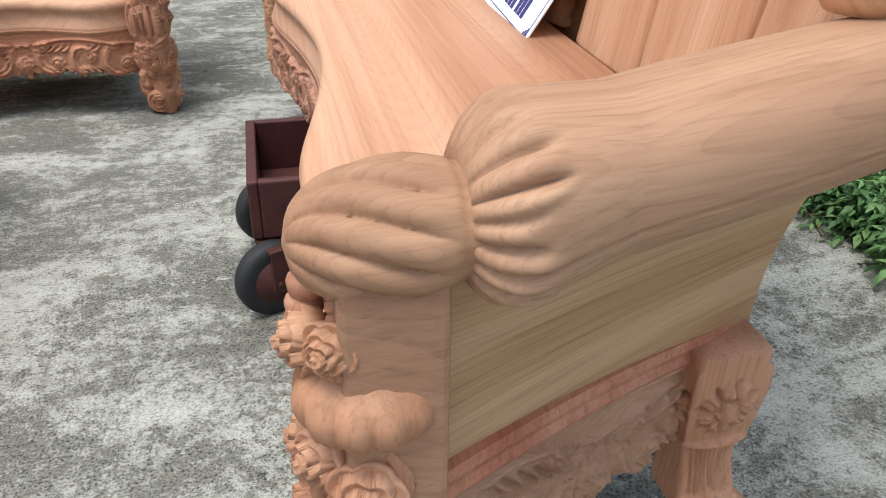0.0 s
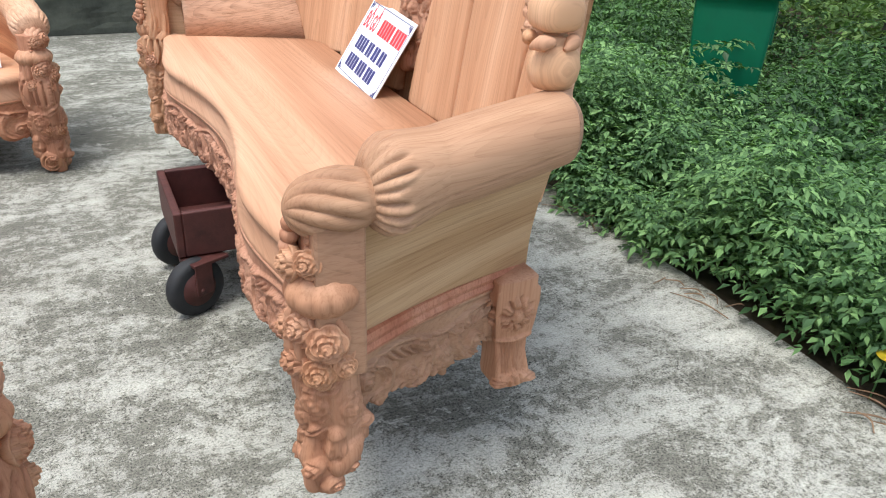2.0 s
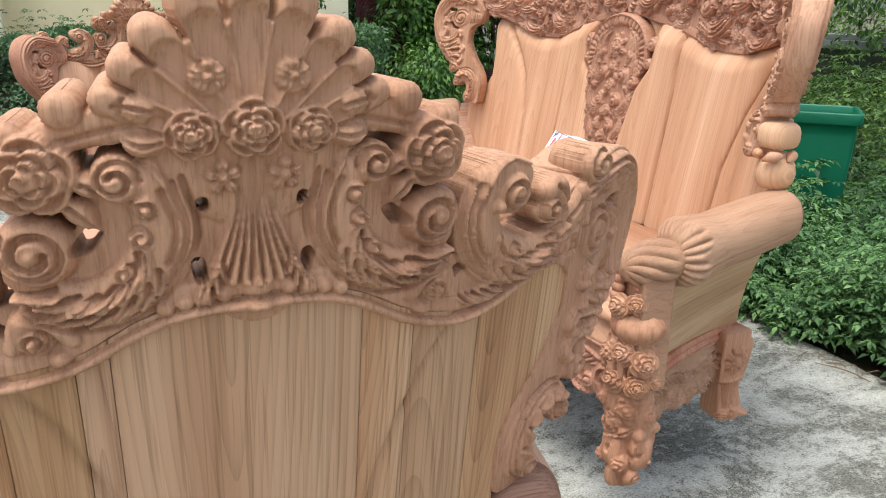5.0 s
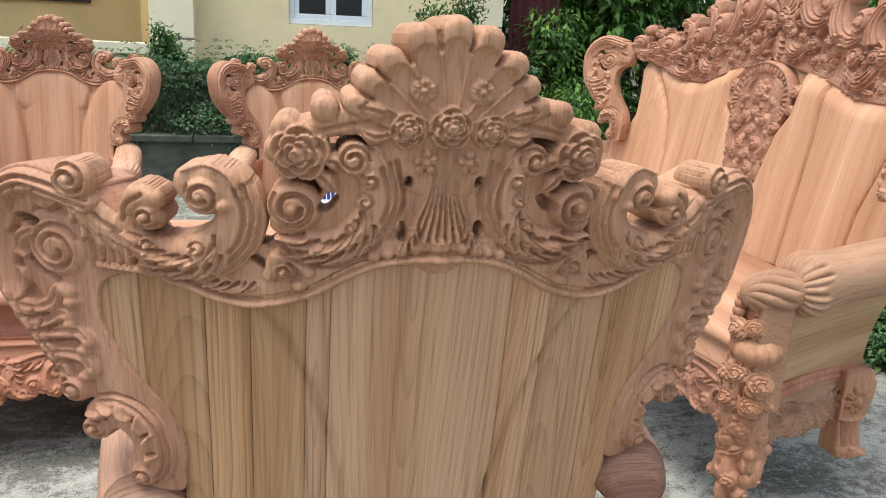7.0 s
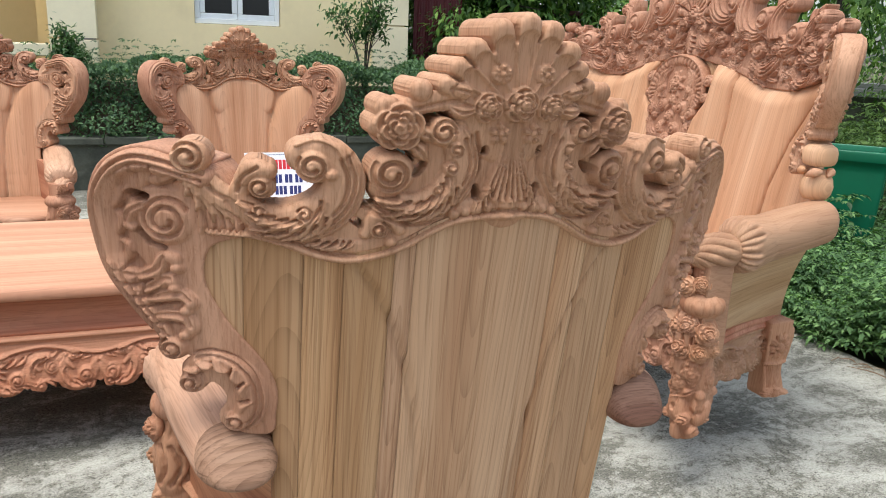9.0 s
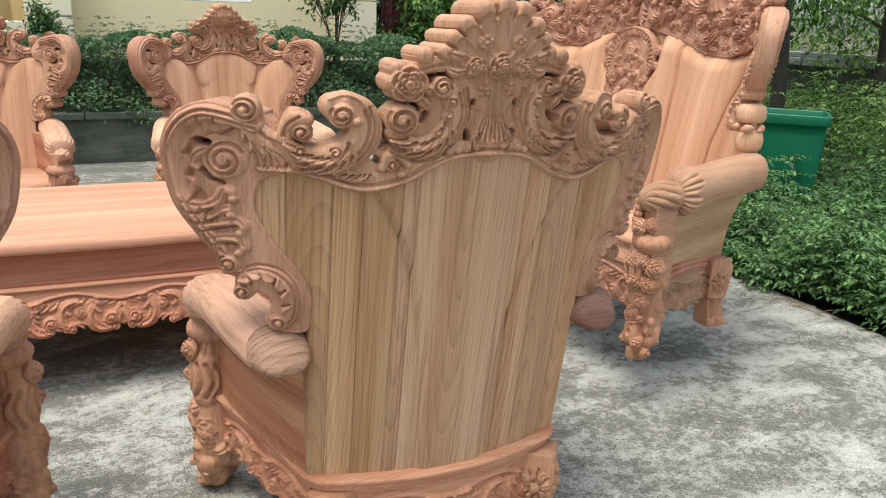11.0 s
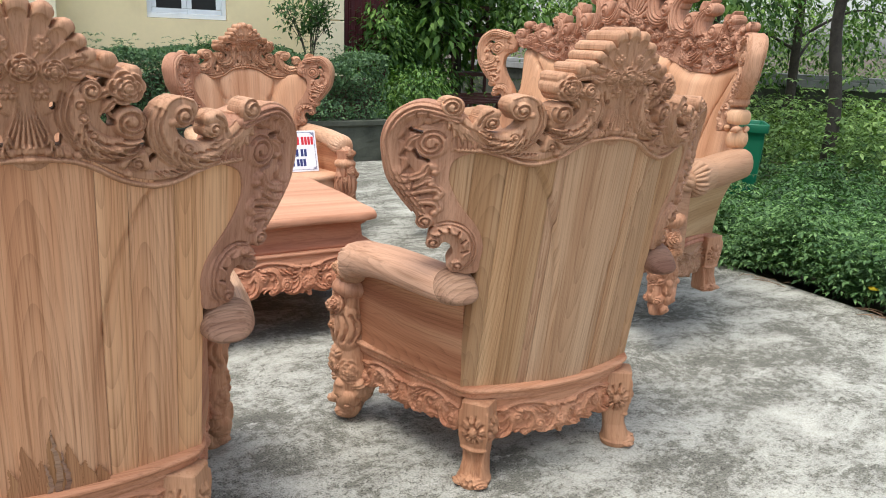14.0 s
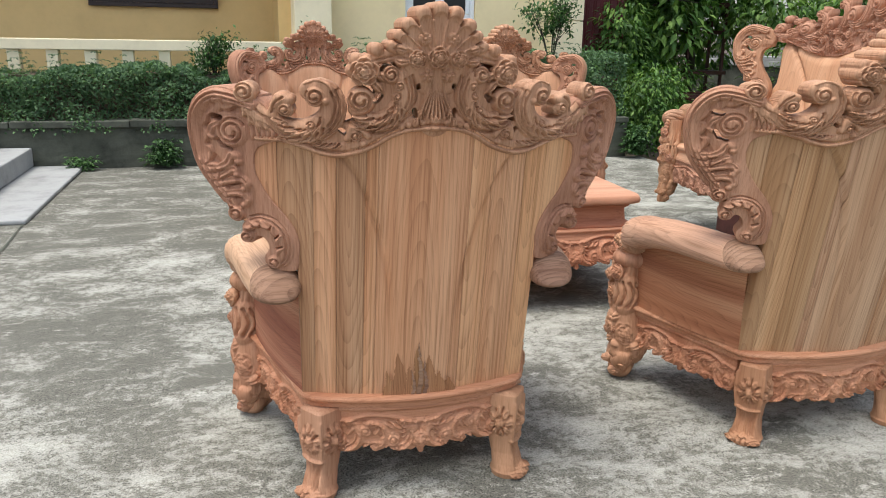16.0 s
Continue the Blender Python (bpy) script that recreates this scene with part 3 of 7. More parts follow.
def soil_bed():
    """Bare earth that runs from the concrete's edge to the horizon, rising a little."""
    xs = np.concatenate([np.linspace(1.40, 5.0, 40), [7, 10, 20, 60, 400]])
    ys = np.concatenate([[-400, -80, -20], np.linspace(-6, 14, 70), [40, 400]])
    X, Y = np.meshgrid(xs, ys, indexing="ij")
    Z = np.zeros_like(X)
    for i in range(X.shape[0]):
        for j in range(X.shape[1]):
            rise = -min(max(X[i, j] - 1.5, 0) * 0.25, 0.25)
            Z[i, j] = -0.03 + rise + 0.04 * min(1, max(0, (X[i, j] - 1.5) * 4)) * noise.noise(Vector((X[i, j] * 3, Y[i, j] * 3, 0)))
    v = np.stack([X, Y, Z], -1).reshape(-1, 3)
    return tagged(solid("ground", v, grid_faces(len(xs), len(ys)), SOIL), "dark bare soil under the weeds beside the concrete", "soil", kind="structure")


def crack(points, width):
    """A narrow joint in the concrete, filled with dirt."""
    p = curve(points, 60)
    rng = np.random.default_rng(5)
    t = np.gradient(p, axis=0)
    nrm = np.stack([-t[:, 1], t[:, 0]], 1) / (np.linalg.norm(t, axis=1)[:, None] + 1e-9)
    w = width * (0.6 + 0.8 * rng.random(60))[:, None]
    v = np.vstack([np.c_[p + nrm * w, np.full(60, 0.0045)], np.c_[p - nrm * w, np.full(60, 0.0045)]])
    f = [(i, i + 60, i + 61, i + 1) for i in range(59)]
    return tagged(solid("pavement_joint", v, f, OLD_WALL), "dark dirty joint line in the concrete yard", "joint", kind="structure")


def retaining_wall():
    ob = thing("wall_garden", pose(0, 0, 0), "low stained concrete retaining wall below the hedge", "retaining wall", kind="structure")
    n, k = 160, 12
    xs = np.linspace(-14, 1.30, n)
    zs = np.concatenate([np.linspace(0, 0.36, k - 1), [0.36]])
    v = []
    for x in xs:
        for j, z in enumerate(zs):
            v.append((x, 5.52 - (0.012 * noise.noise(Vector((x * 4, z * 9, 0))) + 0.006 * noise.noise(Vector((x * 19, z * 19, 2)))) + (0.22 if j == k - 1 else 0), z))
    solid("face", np.array(v), grid_faces(n, k), OLD_WALL, ob, smooth=False)
    for i in range(16):
        w = 15.30 / 16
        x0 = -14 + i * w
        boxed("coping", (x0 + 0.004, 5.485, 0.352), (x0 + w - 0.004, 5.72, 0.405 + 0.006 * (i % 3)), OLD_WALL, ob, bevel=0.008)
    boxed("end", (1.15, 5.54, 0.0), (1.297, 7.4, 0.36), OLD_WALL, ob, bevel=0.01)
    return ob


def window(name, x0, x1, z0, z1, y, frame_mat, label, leaves=2, bars=0):
    ob = thing(name, pose(0, 0, 0), label, "window", kind="structure")
    w = 0.045
    bm = bmesh.new()
    for lo, hi in (((x0, z0), (x1, z0 + w)), ((x0, z1 - w), (x1, z1)), ((x0, z0 + w), (x0 + w, z1 - w)), ((x1 - w, z0 + w), (x1, z1 - w))):
        box(bm, (lo[0], y - 0.03, lo[1]), (hi[0], y + 0.05, hi[1]), 0.004)
    part("window_frame", bm, frame_mat, ob)
    step = (x1 - x0 - 2 * w) / leaves
    for k in range(leaves):
        a, b = x0 + w + k * step, x0 + w + (k + 1) * step
        bm = bmesh.new()
        s = 0.05
        for lo, hi in (((a, z0 + w), (b, z0 + w + s)), ((a, z1 - w - s), (b, z1 - w)), ((a, z0 + w + s), (a + s, z1 - w - s)), ((b - s, z0 + w + s), (b, z1 - w - s))):
            box(bm, (lo[0] + 0.002, y - 0.012, lo[1] + 0.002), (hi[0] - 0.002, y + 0.03, hi[1] - 0.002), 0.003)
        sash = part("sash", bm, frame_mat, ob)
        boxed("pane", (a + s - 0.004, y + 0.008, z0 + w + s - 0.004), (b - s + 0.004, y + 0.014, z1 - w - s + 0.004), GLASS, sash)
    for k in range(bars):
        xx = x0 + w + (k + 1) * (x1 - x0 - 2 * w) / (bars + 1)
        boxed("bar", (xx - 0.008, y + 0.02, z0 + w), (xx + 0.008, y + 0.035, z1 - w), frame_mat, ob)
    return ob


def building():
    # main wall with an opening for the window
    ob = thing("house", pose(0, 0, 0), "single-storey yellow plastered house with white window and balustrade", "house")
    y = 6.72
    wx0, wx1, wz0, wz1 = -0.78, 0.0, 1.30, 2.30
    right = 1.24
    bm = bmesh.new()
    box(bm, (-1.62, y, 0.2), (wx0, y + 0.22, 3.6))
    box(bm, (wx1, y, 0.2), (right, y + 0.22, 3.6))
    box(bm, (wx0, y, 0.2), (wx1, y + 0.22, wz0))
    box(bm, (wx0, y, wz1), (wx1, y + 0.22, 3.6))
    part("wall", bm, YELLOW, ob)
    boxed("side_wall", (right - 0.22, y + 0.222, 0.2), (right, 13.0, 3.6), YELLOW, ob)
    bm = bmesh.new()
    for z0, z1 in ((0.2, 1.12), (1.135, 3.6)):
        box(bm, (-1.97, y - 0.30, z0), (-1.60, y + 0.2, z1), 0.006)
    part("pilaster", bm, CREAM, ob, "cream pilaster with a moulding line")
    bm = bmesh.new()
    for z0, z1 in ((0.2, 0.85), (0.862, 1.35), (1.362, 1.9), (1.912, 2.6), (2.612, 3.6)):
        box(bm, (right - 0.34, y - 0.03, z0), (right + 0.03, y - 0.002, z1), 0.004)
    part("quoin", bm, CREAM, ob)
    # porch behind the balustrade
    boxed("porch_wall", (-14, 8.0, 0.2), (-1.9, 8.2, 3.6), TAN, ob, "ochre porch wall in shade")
    boxed("porch_floor", (-14, 6.35, 0.2), (-1.98, 8.0, 0.55), STEP, ob)
    boxed("porch_ceiling", (-14, 6.4, 3.3), (-1.6, 8.2, 3.45), CREAM, ob)
    boxed("roof", (-14.6, 6.6, 3.6), (1.3, 13.5, 3.75), CREAM, ob)
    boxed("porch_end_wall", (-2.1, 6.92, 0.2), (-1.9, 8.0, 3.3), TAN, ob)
    rail = thing("porch_balustrade", pose(0, 0, 0), "cream painted concrete balustrade along the porch", "balustrade", kind="structure")
    boxed("handrail", (-14, 6.42, 0.98), (-1.975, 6.60, 1.08), CREAM, rail, bevel=0.008)
    boxed("bottom_rail", (-14, 6.44, 0.50), (-1.975, 6.58, 0.58), CREAM, rail)
    for i in range(34):
        x = -2.2 - 0.335 * i
        boxed("baluster", (x - 0.075, 6.45, 0.58), (x + 0.03, 6.57, 0.98), CREAM, rail, bevel=0.006)
    window("window_1", wx0 + 0.004, wx1 - 0.004, wz0 + 0.004, wz1 - 0.004, y + 0.06, WHITE, "white framed double window with dark panes")
    window("window_2", -4.10, -2.72, 1.42, 2.9, 7.96, BROWN, "dark brown framed porch window", 2, 3)
    boxed("gate_post", (right + 0.06, y + 0.5, 0.0), (right + 0.16, y + 0.62, 3.2), OLD_WALL)
    tagged(bpy.data.objects["gate_post"], "dark grey steel gate post beside the house", "gate post")
    door = thing("sheet_gate", pose(0, 0, 0), "dark maroon corrugated sheet gate beside the house", "gate")
    v, nn = [], 60
    for i in range(nn):
        x = right + 0.30 + 0.55 * i / (nn - 1)
        for z in (0.3, 3.2):
            v.append((x, y + 0.6 + 0.02 * math.sin(i * 1.9), z))
    for i in range(nn):
        x = right + 0.30 + 0.55 * i / (nn - 1)
        for z in (0.3, 3.2):
            v.append((x, y + 0.61 + 0.02 * math.sin(i * 1.9), z))
    f = grid_faces(nn, 2) + [tuple(k + 2 * nn for k in q) for q in grid_faces(nn, 2, True)]
    solid("sheet", np.array(v), f, MAROON, door)


def steps():
    ob = thing("porch_steps", pose(0, 0, 0), "pale concrete steps up to the porch", "steps", kind="structure")
    for k, (x, z) in enumerate(((-3.88, 0.03), (-4.28, 0.19), (-4.72, 0.35), (-5.16, 0.51))):
        boxed("step", (-9, 3.40 + 0.003 * k, 0.0 if k == 0 else z - 0.158), (x, 5.50 - 0.003 * k, z), STEP, ob, bevel=0.01)


yard()
soil_bed()
retaining_wall()
building()
steps()
crack([(-3.9, 3.4), (-3.86, 2.6), (-3.85, 1.4), (-3.8, -1.0)], 0.006)


# ---- carved furniture ----
def lean(x, z, dx=0.0):
    """How far behind the rear feet the back's outer face lies: it leans back, and its ends come forward."""
    k = 0.72 if dx == 0 else 1.0
    u = np.maximum(np.abs(x) - (0.0 if dx == 0 else dx - 0.05), 0)
    return 0.03 - 0.158 * (z - 0.2) + k * np.minimum(u, 0.56) ** 2


def outward(x, dx=0.0):
    """The sideways and backward share of the back's outward direction."""
    k = 0.72 if dx == 0 else 1.0
    u = np.maximum(np.abs(x) - (0.0 if dx == 0 else dx - 0.05), 0)
    f = np.sign(x) * 2 * k * np.minimum(u, 0.56)
    q = np.sqrt(1 + f * f)
    return f / q, -1 / q


def board(dx=0.0, forward=0.0):
    def place(x, z, out):
        a, b = outward(x, dx)
        a = np.where(out < -0.02, 0.30 * a, a)
        return np.stack([x + a * out, lean(x, z, dx) + (forward(x) if callable(forward) else forward) + b * out, z], -1)
    return place


def along(p, q, bow=0.0, bottom=0.0):
    """A place function for a board that stands between two spots of the plan; it looks to the right of the way from p to q."""
    p, q = np.array(p, float), np.array(q, float)
    length = float(np.linalg.norm(q - p))
    d = (q - p) / length
    nrm = np.array([d[1], -d[0]])

    def place(x, z, out):
        t = x / length
        o = out + bow * (1 - 4 * t * t)
        xy = (p + q) / 2 + np.multiply.outer(x, d) + np.multiply.outer(o, nrm)
        return np.concatenate([xy, (z + bottom)[..., None]], -1)
    return place, length


def ear_relief(off, step):
    """The scrolled ear at one end of a back; off moves it outwards."""
    r = Relief(0.28 + off, 0.56 + off, 0.60, 1.11, step)

    def at(pts):
        return [(x + off, z) for x, z in pts]

    def B(pts, rad, h, dome=0.34):
        r.body(at(pts), rad, h, False, dome)

    def L(pts, rad, h=0.006):
        r.line(at(pts), rad, h, False)

    def G(pts, rad=0.0030, d=0.004):
        r.groove(at(pts), rad, d, False)
    # the whole ear as one board, then what is carved on it
    outline = [(0.345, 0.953), (0.379, 0.940), (0.394, 0.922), (0.397, 0.887), (0.388, 0.857), (0.363, 0.813), (0.328, 0.769), (0.309, 0.737), (0.300, 0.704), (0.302, 0.670), (0.308, 0.634), (0.358, 0.632),
               (0.376, 0.646), (0.380, 0.664), (0.369, 0.688), (0.376, 0.709), (0.390, 0.716), (0.412, 0.703), (0.427, 0.722), (0.424, 0.745), (0.410, 0.760), (0.430, 0.758), (0.454, 0.770), (0.462, 0.792), (0.494, 0.834),
               (0.523, 0.882), (0.537, 0.940), (0.540, 0.989), (0.527, 1.033), (0.500, 1.060), (0.466, 1.070), (0.426, 1.061), (0.386, 1.050), (0.345, 1.0)]
    smooth = curve(at(outline + outline[:1]), 220)[:-1]
    r.area(lambda X, Z: polygon_gap(X, Z, smooth), 0.002)
    # the sunk ground between rim and coil
    r.groove(at([(0.500, 1.010), (0.512, 0.970), (0.505, 0.920), (0.480, 0.895)]), [0.016, 0.020, 0.018, 0.010], 0.006, False)
    r.groove(at([(0.492, 1.020), (0.460, 1.026), (0.430, 1.018)]), [0.014, 0.012, 0.006], 0.005, False)
    rim = [(0.392, 1.034), (0.430, 1.044), (0.464, 1.052), (0.490, 1.044), (0.511, 1.021), (0.523, 0.985), (0.520, 0.942), (0.507, 0.892), (0.481, 0.848), (0.456, 0.812), (0.444, 0.785)]
    B(rim, [0.014, 0.017, 0.018, 0.017, 0.016, 0.014, 0.012], 0.008)
    line = curve(rim, 80)
    t = np.gradient(line, axis=0)
    t /= np.linalg.norm(t, axis=1)[:, None]
    inward = np.stack([t[:, 1], -t[:, 0]], 1)
    G([tuple(q) for q in (line - 0.007 * inward)[::6]], 0.0030, 0.005)
    G([tuple(q) for q in (line + 0.003 * inward)[::6]], 0.0024, 0.004)
    # leaf lobes that hang inwards from the rim
    for k, w in ((10, 1.0), (19, 1.2), (27, 1.0), (38, 0.8), (46, 0.9), (53, 1.0), (60, 0.8)):
        q, n, d = line[k], inward[k], t[k]
        back = -1 if k > 30 else 1
        lobe = [q + 0.008 * n - 0.014 * d * back, q + 0.020 * w * n, q + 0.024 * w * n + 0.014 * d * back, q + 0.016 * w * n + 0.022 * d * back]
        r.stroke(at(lobe), [0.006, 0.0095 * w, 0.0085 * w, 0.004], 0.004, True, False, 1, 0.007, 2.2)
        G(lobe[:3], [0.002, 0.0042, 0.003], 0.0034)
        G([q + 0.010 * n - 0.020 * d * back, q + 0.030 * w * n - 0.002 * d * back], 0.0022, 0.006)
    # folds that leave the rim low down and end in a turned drop
    folds = ([(0.515, 0.888), (0.483, 0.880), (0.455, 0.892), (0.444, 0.913), (0.432, 0.913), (0.428, 0.900)],
             [(0.505, 0.866), (0.470, 0.862), (0.446, 0.878), (0.436, 0.880), (0.432, 0.868)],
             [(0.487, 0.842), (0.452, 0.852), (0.425, 0.858), (0.412, 0.848), (0.418, 0.834)],
             [(0.466, 0.818), (0.440, 0.824), (0.420, 0.822), (0.411, 0.808), (0.420, 0.795)])
    for f in folds:
        r.stroke(at(f), [0.006, 0.011, 0.011, 0.010, 0.010, 0.007], 0.004, True, False, 1, 0.007, 2.4)
        G([(x, z + 0.003) for x, z in f[:4]], [0.002, 0.0042, 0.003], 0.0036)
        G([(x + 0.004, z - 0.012) for x, z in f[:3]], [0.002, 0.003, 0.002], 0.006)
        r.stroke(at([f[-1]]), 0.0095, 0.005, True, False, 1, 0.008, 2.2)
    G([(0.470, 0.818), (0.452, 0.800), (0.440, 0.790)], 0.0026, 0.005)
    # raised coil with a slow spiral
    B([(0.441, 0.970)], 0.038, 0.006, 0.10)
    a = np.linspace(0, 2 * np.pi * 1.9, 40)
    d = 0.031 - 0.022 * np.linspace(0, 1, 40)
    G(np.stack([0.441 + d * np.cos(2.6 - a), 0.970 + 1.06 * d * np.sin(2.6 - a)], 1), 0.0034, 0.0052)
    r.clear(0.441 + off, 0.970, 0.006, False)
    # hook of leaf that reaches from the coil towards the rim
    hook = [(0.468, 0.990), (0.484, 0.980), (0.492, 0.962), (0.482, 0.953)]
    r.stroke(at(hook), [0.008, 0.010, 0.009, 0.006], 0.004, True, False, 1, 0.006, 2.2)
    G(hook[:3], 0.003, 0.003)
    r.curl(0.438 + off, 0.772, 0.020, 1.4, 1.2, -1, 0.009, False)
    # leaf that comes down from the crest, and the ribs under it
    L([(0.398, 1.030), (0.388, 1.010), (0.368, 0.998)], [0.004, 0.008, 0.004], 0.006)
    for k in range(5):
        x = 0.398 - 0.011 * k
        L([(x, 0.990 - 0.002 * k), (x - 0.004, 0.968), (x - 0.001, 0.955)], [0.004, 0.0052, 0.003], 0.006)
    # lower C-scroll that stands on the arm
    cs = [(0.416, 0.716), (0.417, 0.738), (0.402, 0.752), (0.382, 0.756), (0.356, 0.746), (0.340, 0.724), (0.334, 0.694), (0.340, 0.664), (0.358, 0.648)]
    B(cs, [0.010, 0.012, 0.014, 0.015, 0.018, 0.022, 0.024, 0.022, 0.014], 0.006, 0.22)
    line = curve(cs, 50)
    t = np.gradient(line, axis=0)
    t /= np.linalg.norm(t, axis=1)[:, None]
    nn = np.stack([-t[:, 1], t[:, 0]], 1)
    for o in (-0.008, -0.015):
        G([tuple(q) for q in (line + o * nn)[12:48:5]], 0.0026, 0.0040)
    for k in range(6):
        q, n, d = line[8 + 6 * k], nn[8 + 6 * k], t[8 + 6 * k]
        lobe = [q - 0.002 * n - 0.006 * d, q + 0.008 * n + 0.002 * d, q + 0.010 * n + 0.012 * d]
        r.stroke(at(lobe), [0.004, 0.0075, 0.004], 0.004, False, False, 1, 0.013, 2.2)
        G([q + 0.002 * n - 0.008 * d, q + 0.014 * n - 0.002 * d], 0.0022, 0.006)
    r.curl(0.4135 + off, 0.716, 0.0175, 1.4, 1.6, 1, 0.010, False)
    r.curl(0.356 + off, 0.654, 0.017, 1.3, 0.4, -1, 0.009, False)
    # openings beside the coil
    keep = r.sdf
    for pts, q in (([(0.484, 1.004), (0.468, 1.000)], 0.0075), ([(0.474, 0.951), (0.464, 0.935)], 0.0065), ([(0.464, 0.935), (0.446, 0.928)], 0.0050)):
        (ax, az), (bx, bz) = at(pts)
        dx, dz = bx - ax, bz - az
        px, pz = r.xs[:, None] - ax, r.zs[None, :] - az
        f = np.clip((px * dx + pz * dz) / (dx * dx + dz * dz), 0, 1)
        keep = np.maximum(keep, q - np.hypot(px - f * dx, pz - f * dz))
    r.sdf = keep
    return r


def crest_relief(step):
    """Top rail of an armchair: a fluted shell over roses, scrolls and leaves to both sides."""
    r = Relief(-0.46, 0.46, 0.90, 1.29, step)
    B, L, G = r.body, r.line, r.groove
    # sunk ground behind all, and the lower moulding
    low = [(0, 0.986), (0.06, 0.980), (0.10, 0.965), (0.14, 0.941), (0.18, 0.926), (0.215, 0.921), (0.25, 0.927), (0.285, 0.940), (0.33, 0.952), (0.385, 0.954)]
    lx, lz = [p[0] for p in low], [p[1] for p in low]
    r.area(lambda x, z: np.maximum(np.maximum(np.interp(np.abs(x), lx, lz) - z, z - np.interp(np.abs(x), [0, 0.05, 0.100, 0.128, 0.145, 0.20, 0.25, 0.31, 0.36, 0.40], [1.13, 1.13, 1.12, 1.095, 1.02, 1.0, 0.995, 0.99, 1.0, 1.03])), np.abs(x) - 0.388), 0.0005)
    edge = [(x, z + 0.016) for x, z in low]
    r.stroke(edge, 0.018, 0.002, True, True, 1, 0.003, 5.0)
    L([(x, z - 0.011) for x, z in edge], 0.0050, 0.006)
    G([(x, z - 0.003) for x, z in edge], 0.0028, 0.0036)
    # outer bulb on its leafy stem
    stem = [(0.404, 1.050), (0.398, 1.028), (0.376, 1.004), (0.350, 0.990)]
    B(stem, [0.016, 0.022, 0.026, 0.024], 0.004, True, 0.25)
    r.curl(0.407, 1.062, 0.0245, 1.5, 0.4, 1, 0.009)
    r.leafage([(0.412, 1.034), (0.395, 1.012), (0.370, 0.998), (0.345, 0.992)], 0.034, 4, 1, 0.008)
    G([(0.392, 1.035), (0.376, 1.016), (0.350, 1.003)], 0.0030, 0.004)
    for k in range(7):
        G([(0.392 - 0.008 * k, 0.984 - 0.001 * k), (0.386 - 0.007 * k, 0.960)], 0.0026, 0.0040)
    # lyre: a cupped leaf between two curls that lean apart
    lyre = [(0.340, 1.040), (0.349, 1.010), (0.332, 0.986), (0.298, 0.976), (0.262, 0.982), (0.232, 1.004), (0.221, 1.036), (0.230, 1.064), (0.250, 1.076)]
    B(lyre, [0.012, 0.015, 0.022, 0.027, 0.030, 0.030, 0.028, 0.024, 0.020], 0.007, True, 0.22)
    for o, d in ((0.022, 0.0040), (0.014, 0.0046), (0.006, 0.0042)):
        G([(0.351 + o * 0.5, 1.004), (0.332, 0.984 - o), (0.298, 0.974 - o), (0.260 - 0.5 * o, 0.980 - 0.8 * o), (0.231 - 0.9 * o, 1.002 - 0.4 * o), (0.220 - o, 1.036), (0.228 - 0.8 * o, 1.066 + 0.4 * o)], 0.0031, d)
    r.leafage([(0.344, 1.002), (0.322, 0.978), (0.288, 0.968), (0.254, 0.976), (0.236, 1.000)], 0.040, 6, -1, 0.014)
    r.leafage([(0.330, 0.966), (0.296, 0.954), (0.258, 0.958), (0.226, 0.982)], 0.034, 4, -1, 0.011)
    r.curl(0.266, 0.992, 0.0115, 1.2, 0.4, 1, 0.016)
    r.curl(0.322, 0.994, 0.0105, 1.2, 0.4, -1, 0.014)
    B([(0.343, 1.036), (0.332, 1.050), (0.316, 1.048)], [0.012, 0.016, 0.013], 0.010, True, 0.3)
    G([(0.349, 1.020), (0.341, 1.041), (0.324, 1.054)], 0.0026, 0.004)
    r.curl(0.320, 1.027, 0.0165, 1.3, 2.6, 1, 0.013)
    # the larger curl: a hood over a button
    B([(0.250, 1.072), (0.272, 1.070)], [0.024, 0.022], 0.007, True, 0.15)
    r.curl(0.258, 1.058, 0.0235, 1.5, 0.6, -1, 0.012)
    B([(0.235, 1.048)], 0.010, 0.016)
    L([(0.216, 1.060), (0.230, 1.086), (0.256, 1.096), (0.280, 1.086)], [0.003, 0.0046, 0.0046, 0.003], 0.006)
    # small pierced scroll under it
    B([(0.190, 0.966), (0.180, 0.990), (0.160, 0.990), (0.146, 0.972)], [0.009, 0.011, 0.011, 0.009], 0.008, True, 0.4)
    r.curl(0.172, 0.972, 0.0135, 1.3, 2.0, 1, 0.011)
    B([(0.156, 0.954)], 0.010, 0.010)
    r.leafage([(0.262, 0.946), (0.236, 0.940), (0.206, 0.942)], 0.022, 4, -1, 0.008)
    # great C-leaf: coil outside, under the rose, up to the inner coil
    big = [(0.178, 1.030), (0.160, 1.012), (0.132, 1.004), (0.104, 1.010), (0.080, 1.032), (0.069, 1.064), (0.078, 1.094), (0.096, 1.106)]
    B(big, [0.012, 0.017, 0.021, 0.025, 0.027, 0.025, 0.020, 0.016], 0.007, True, 0.24)
    for o, d in ((0.020, 0.0042), (0.012, 0.0046), (0.004, 0.0042)):
        G([(0.182 + 0.5 * o, 1.022 - o), (0.156, 1.006 - o), (0.128, 0.999 - o), (0.098 - 0.5 * o, 1.006 - 0.8 * o), (0.075 - o, 1.032), (0.065 - o, 1.064), (0.074 - o, 1.096 + 0.5 * o)], 0.0031, d)
    r.leafage([(0.176, 1.014), (0.146, 0.998), (0.112, 1.000), (0.086, 1.020), (0.074, 1.050)], 0.038, 7, -1, 0.014)
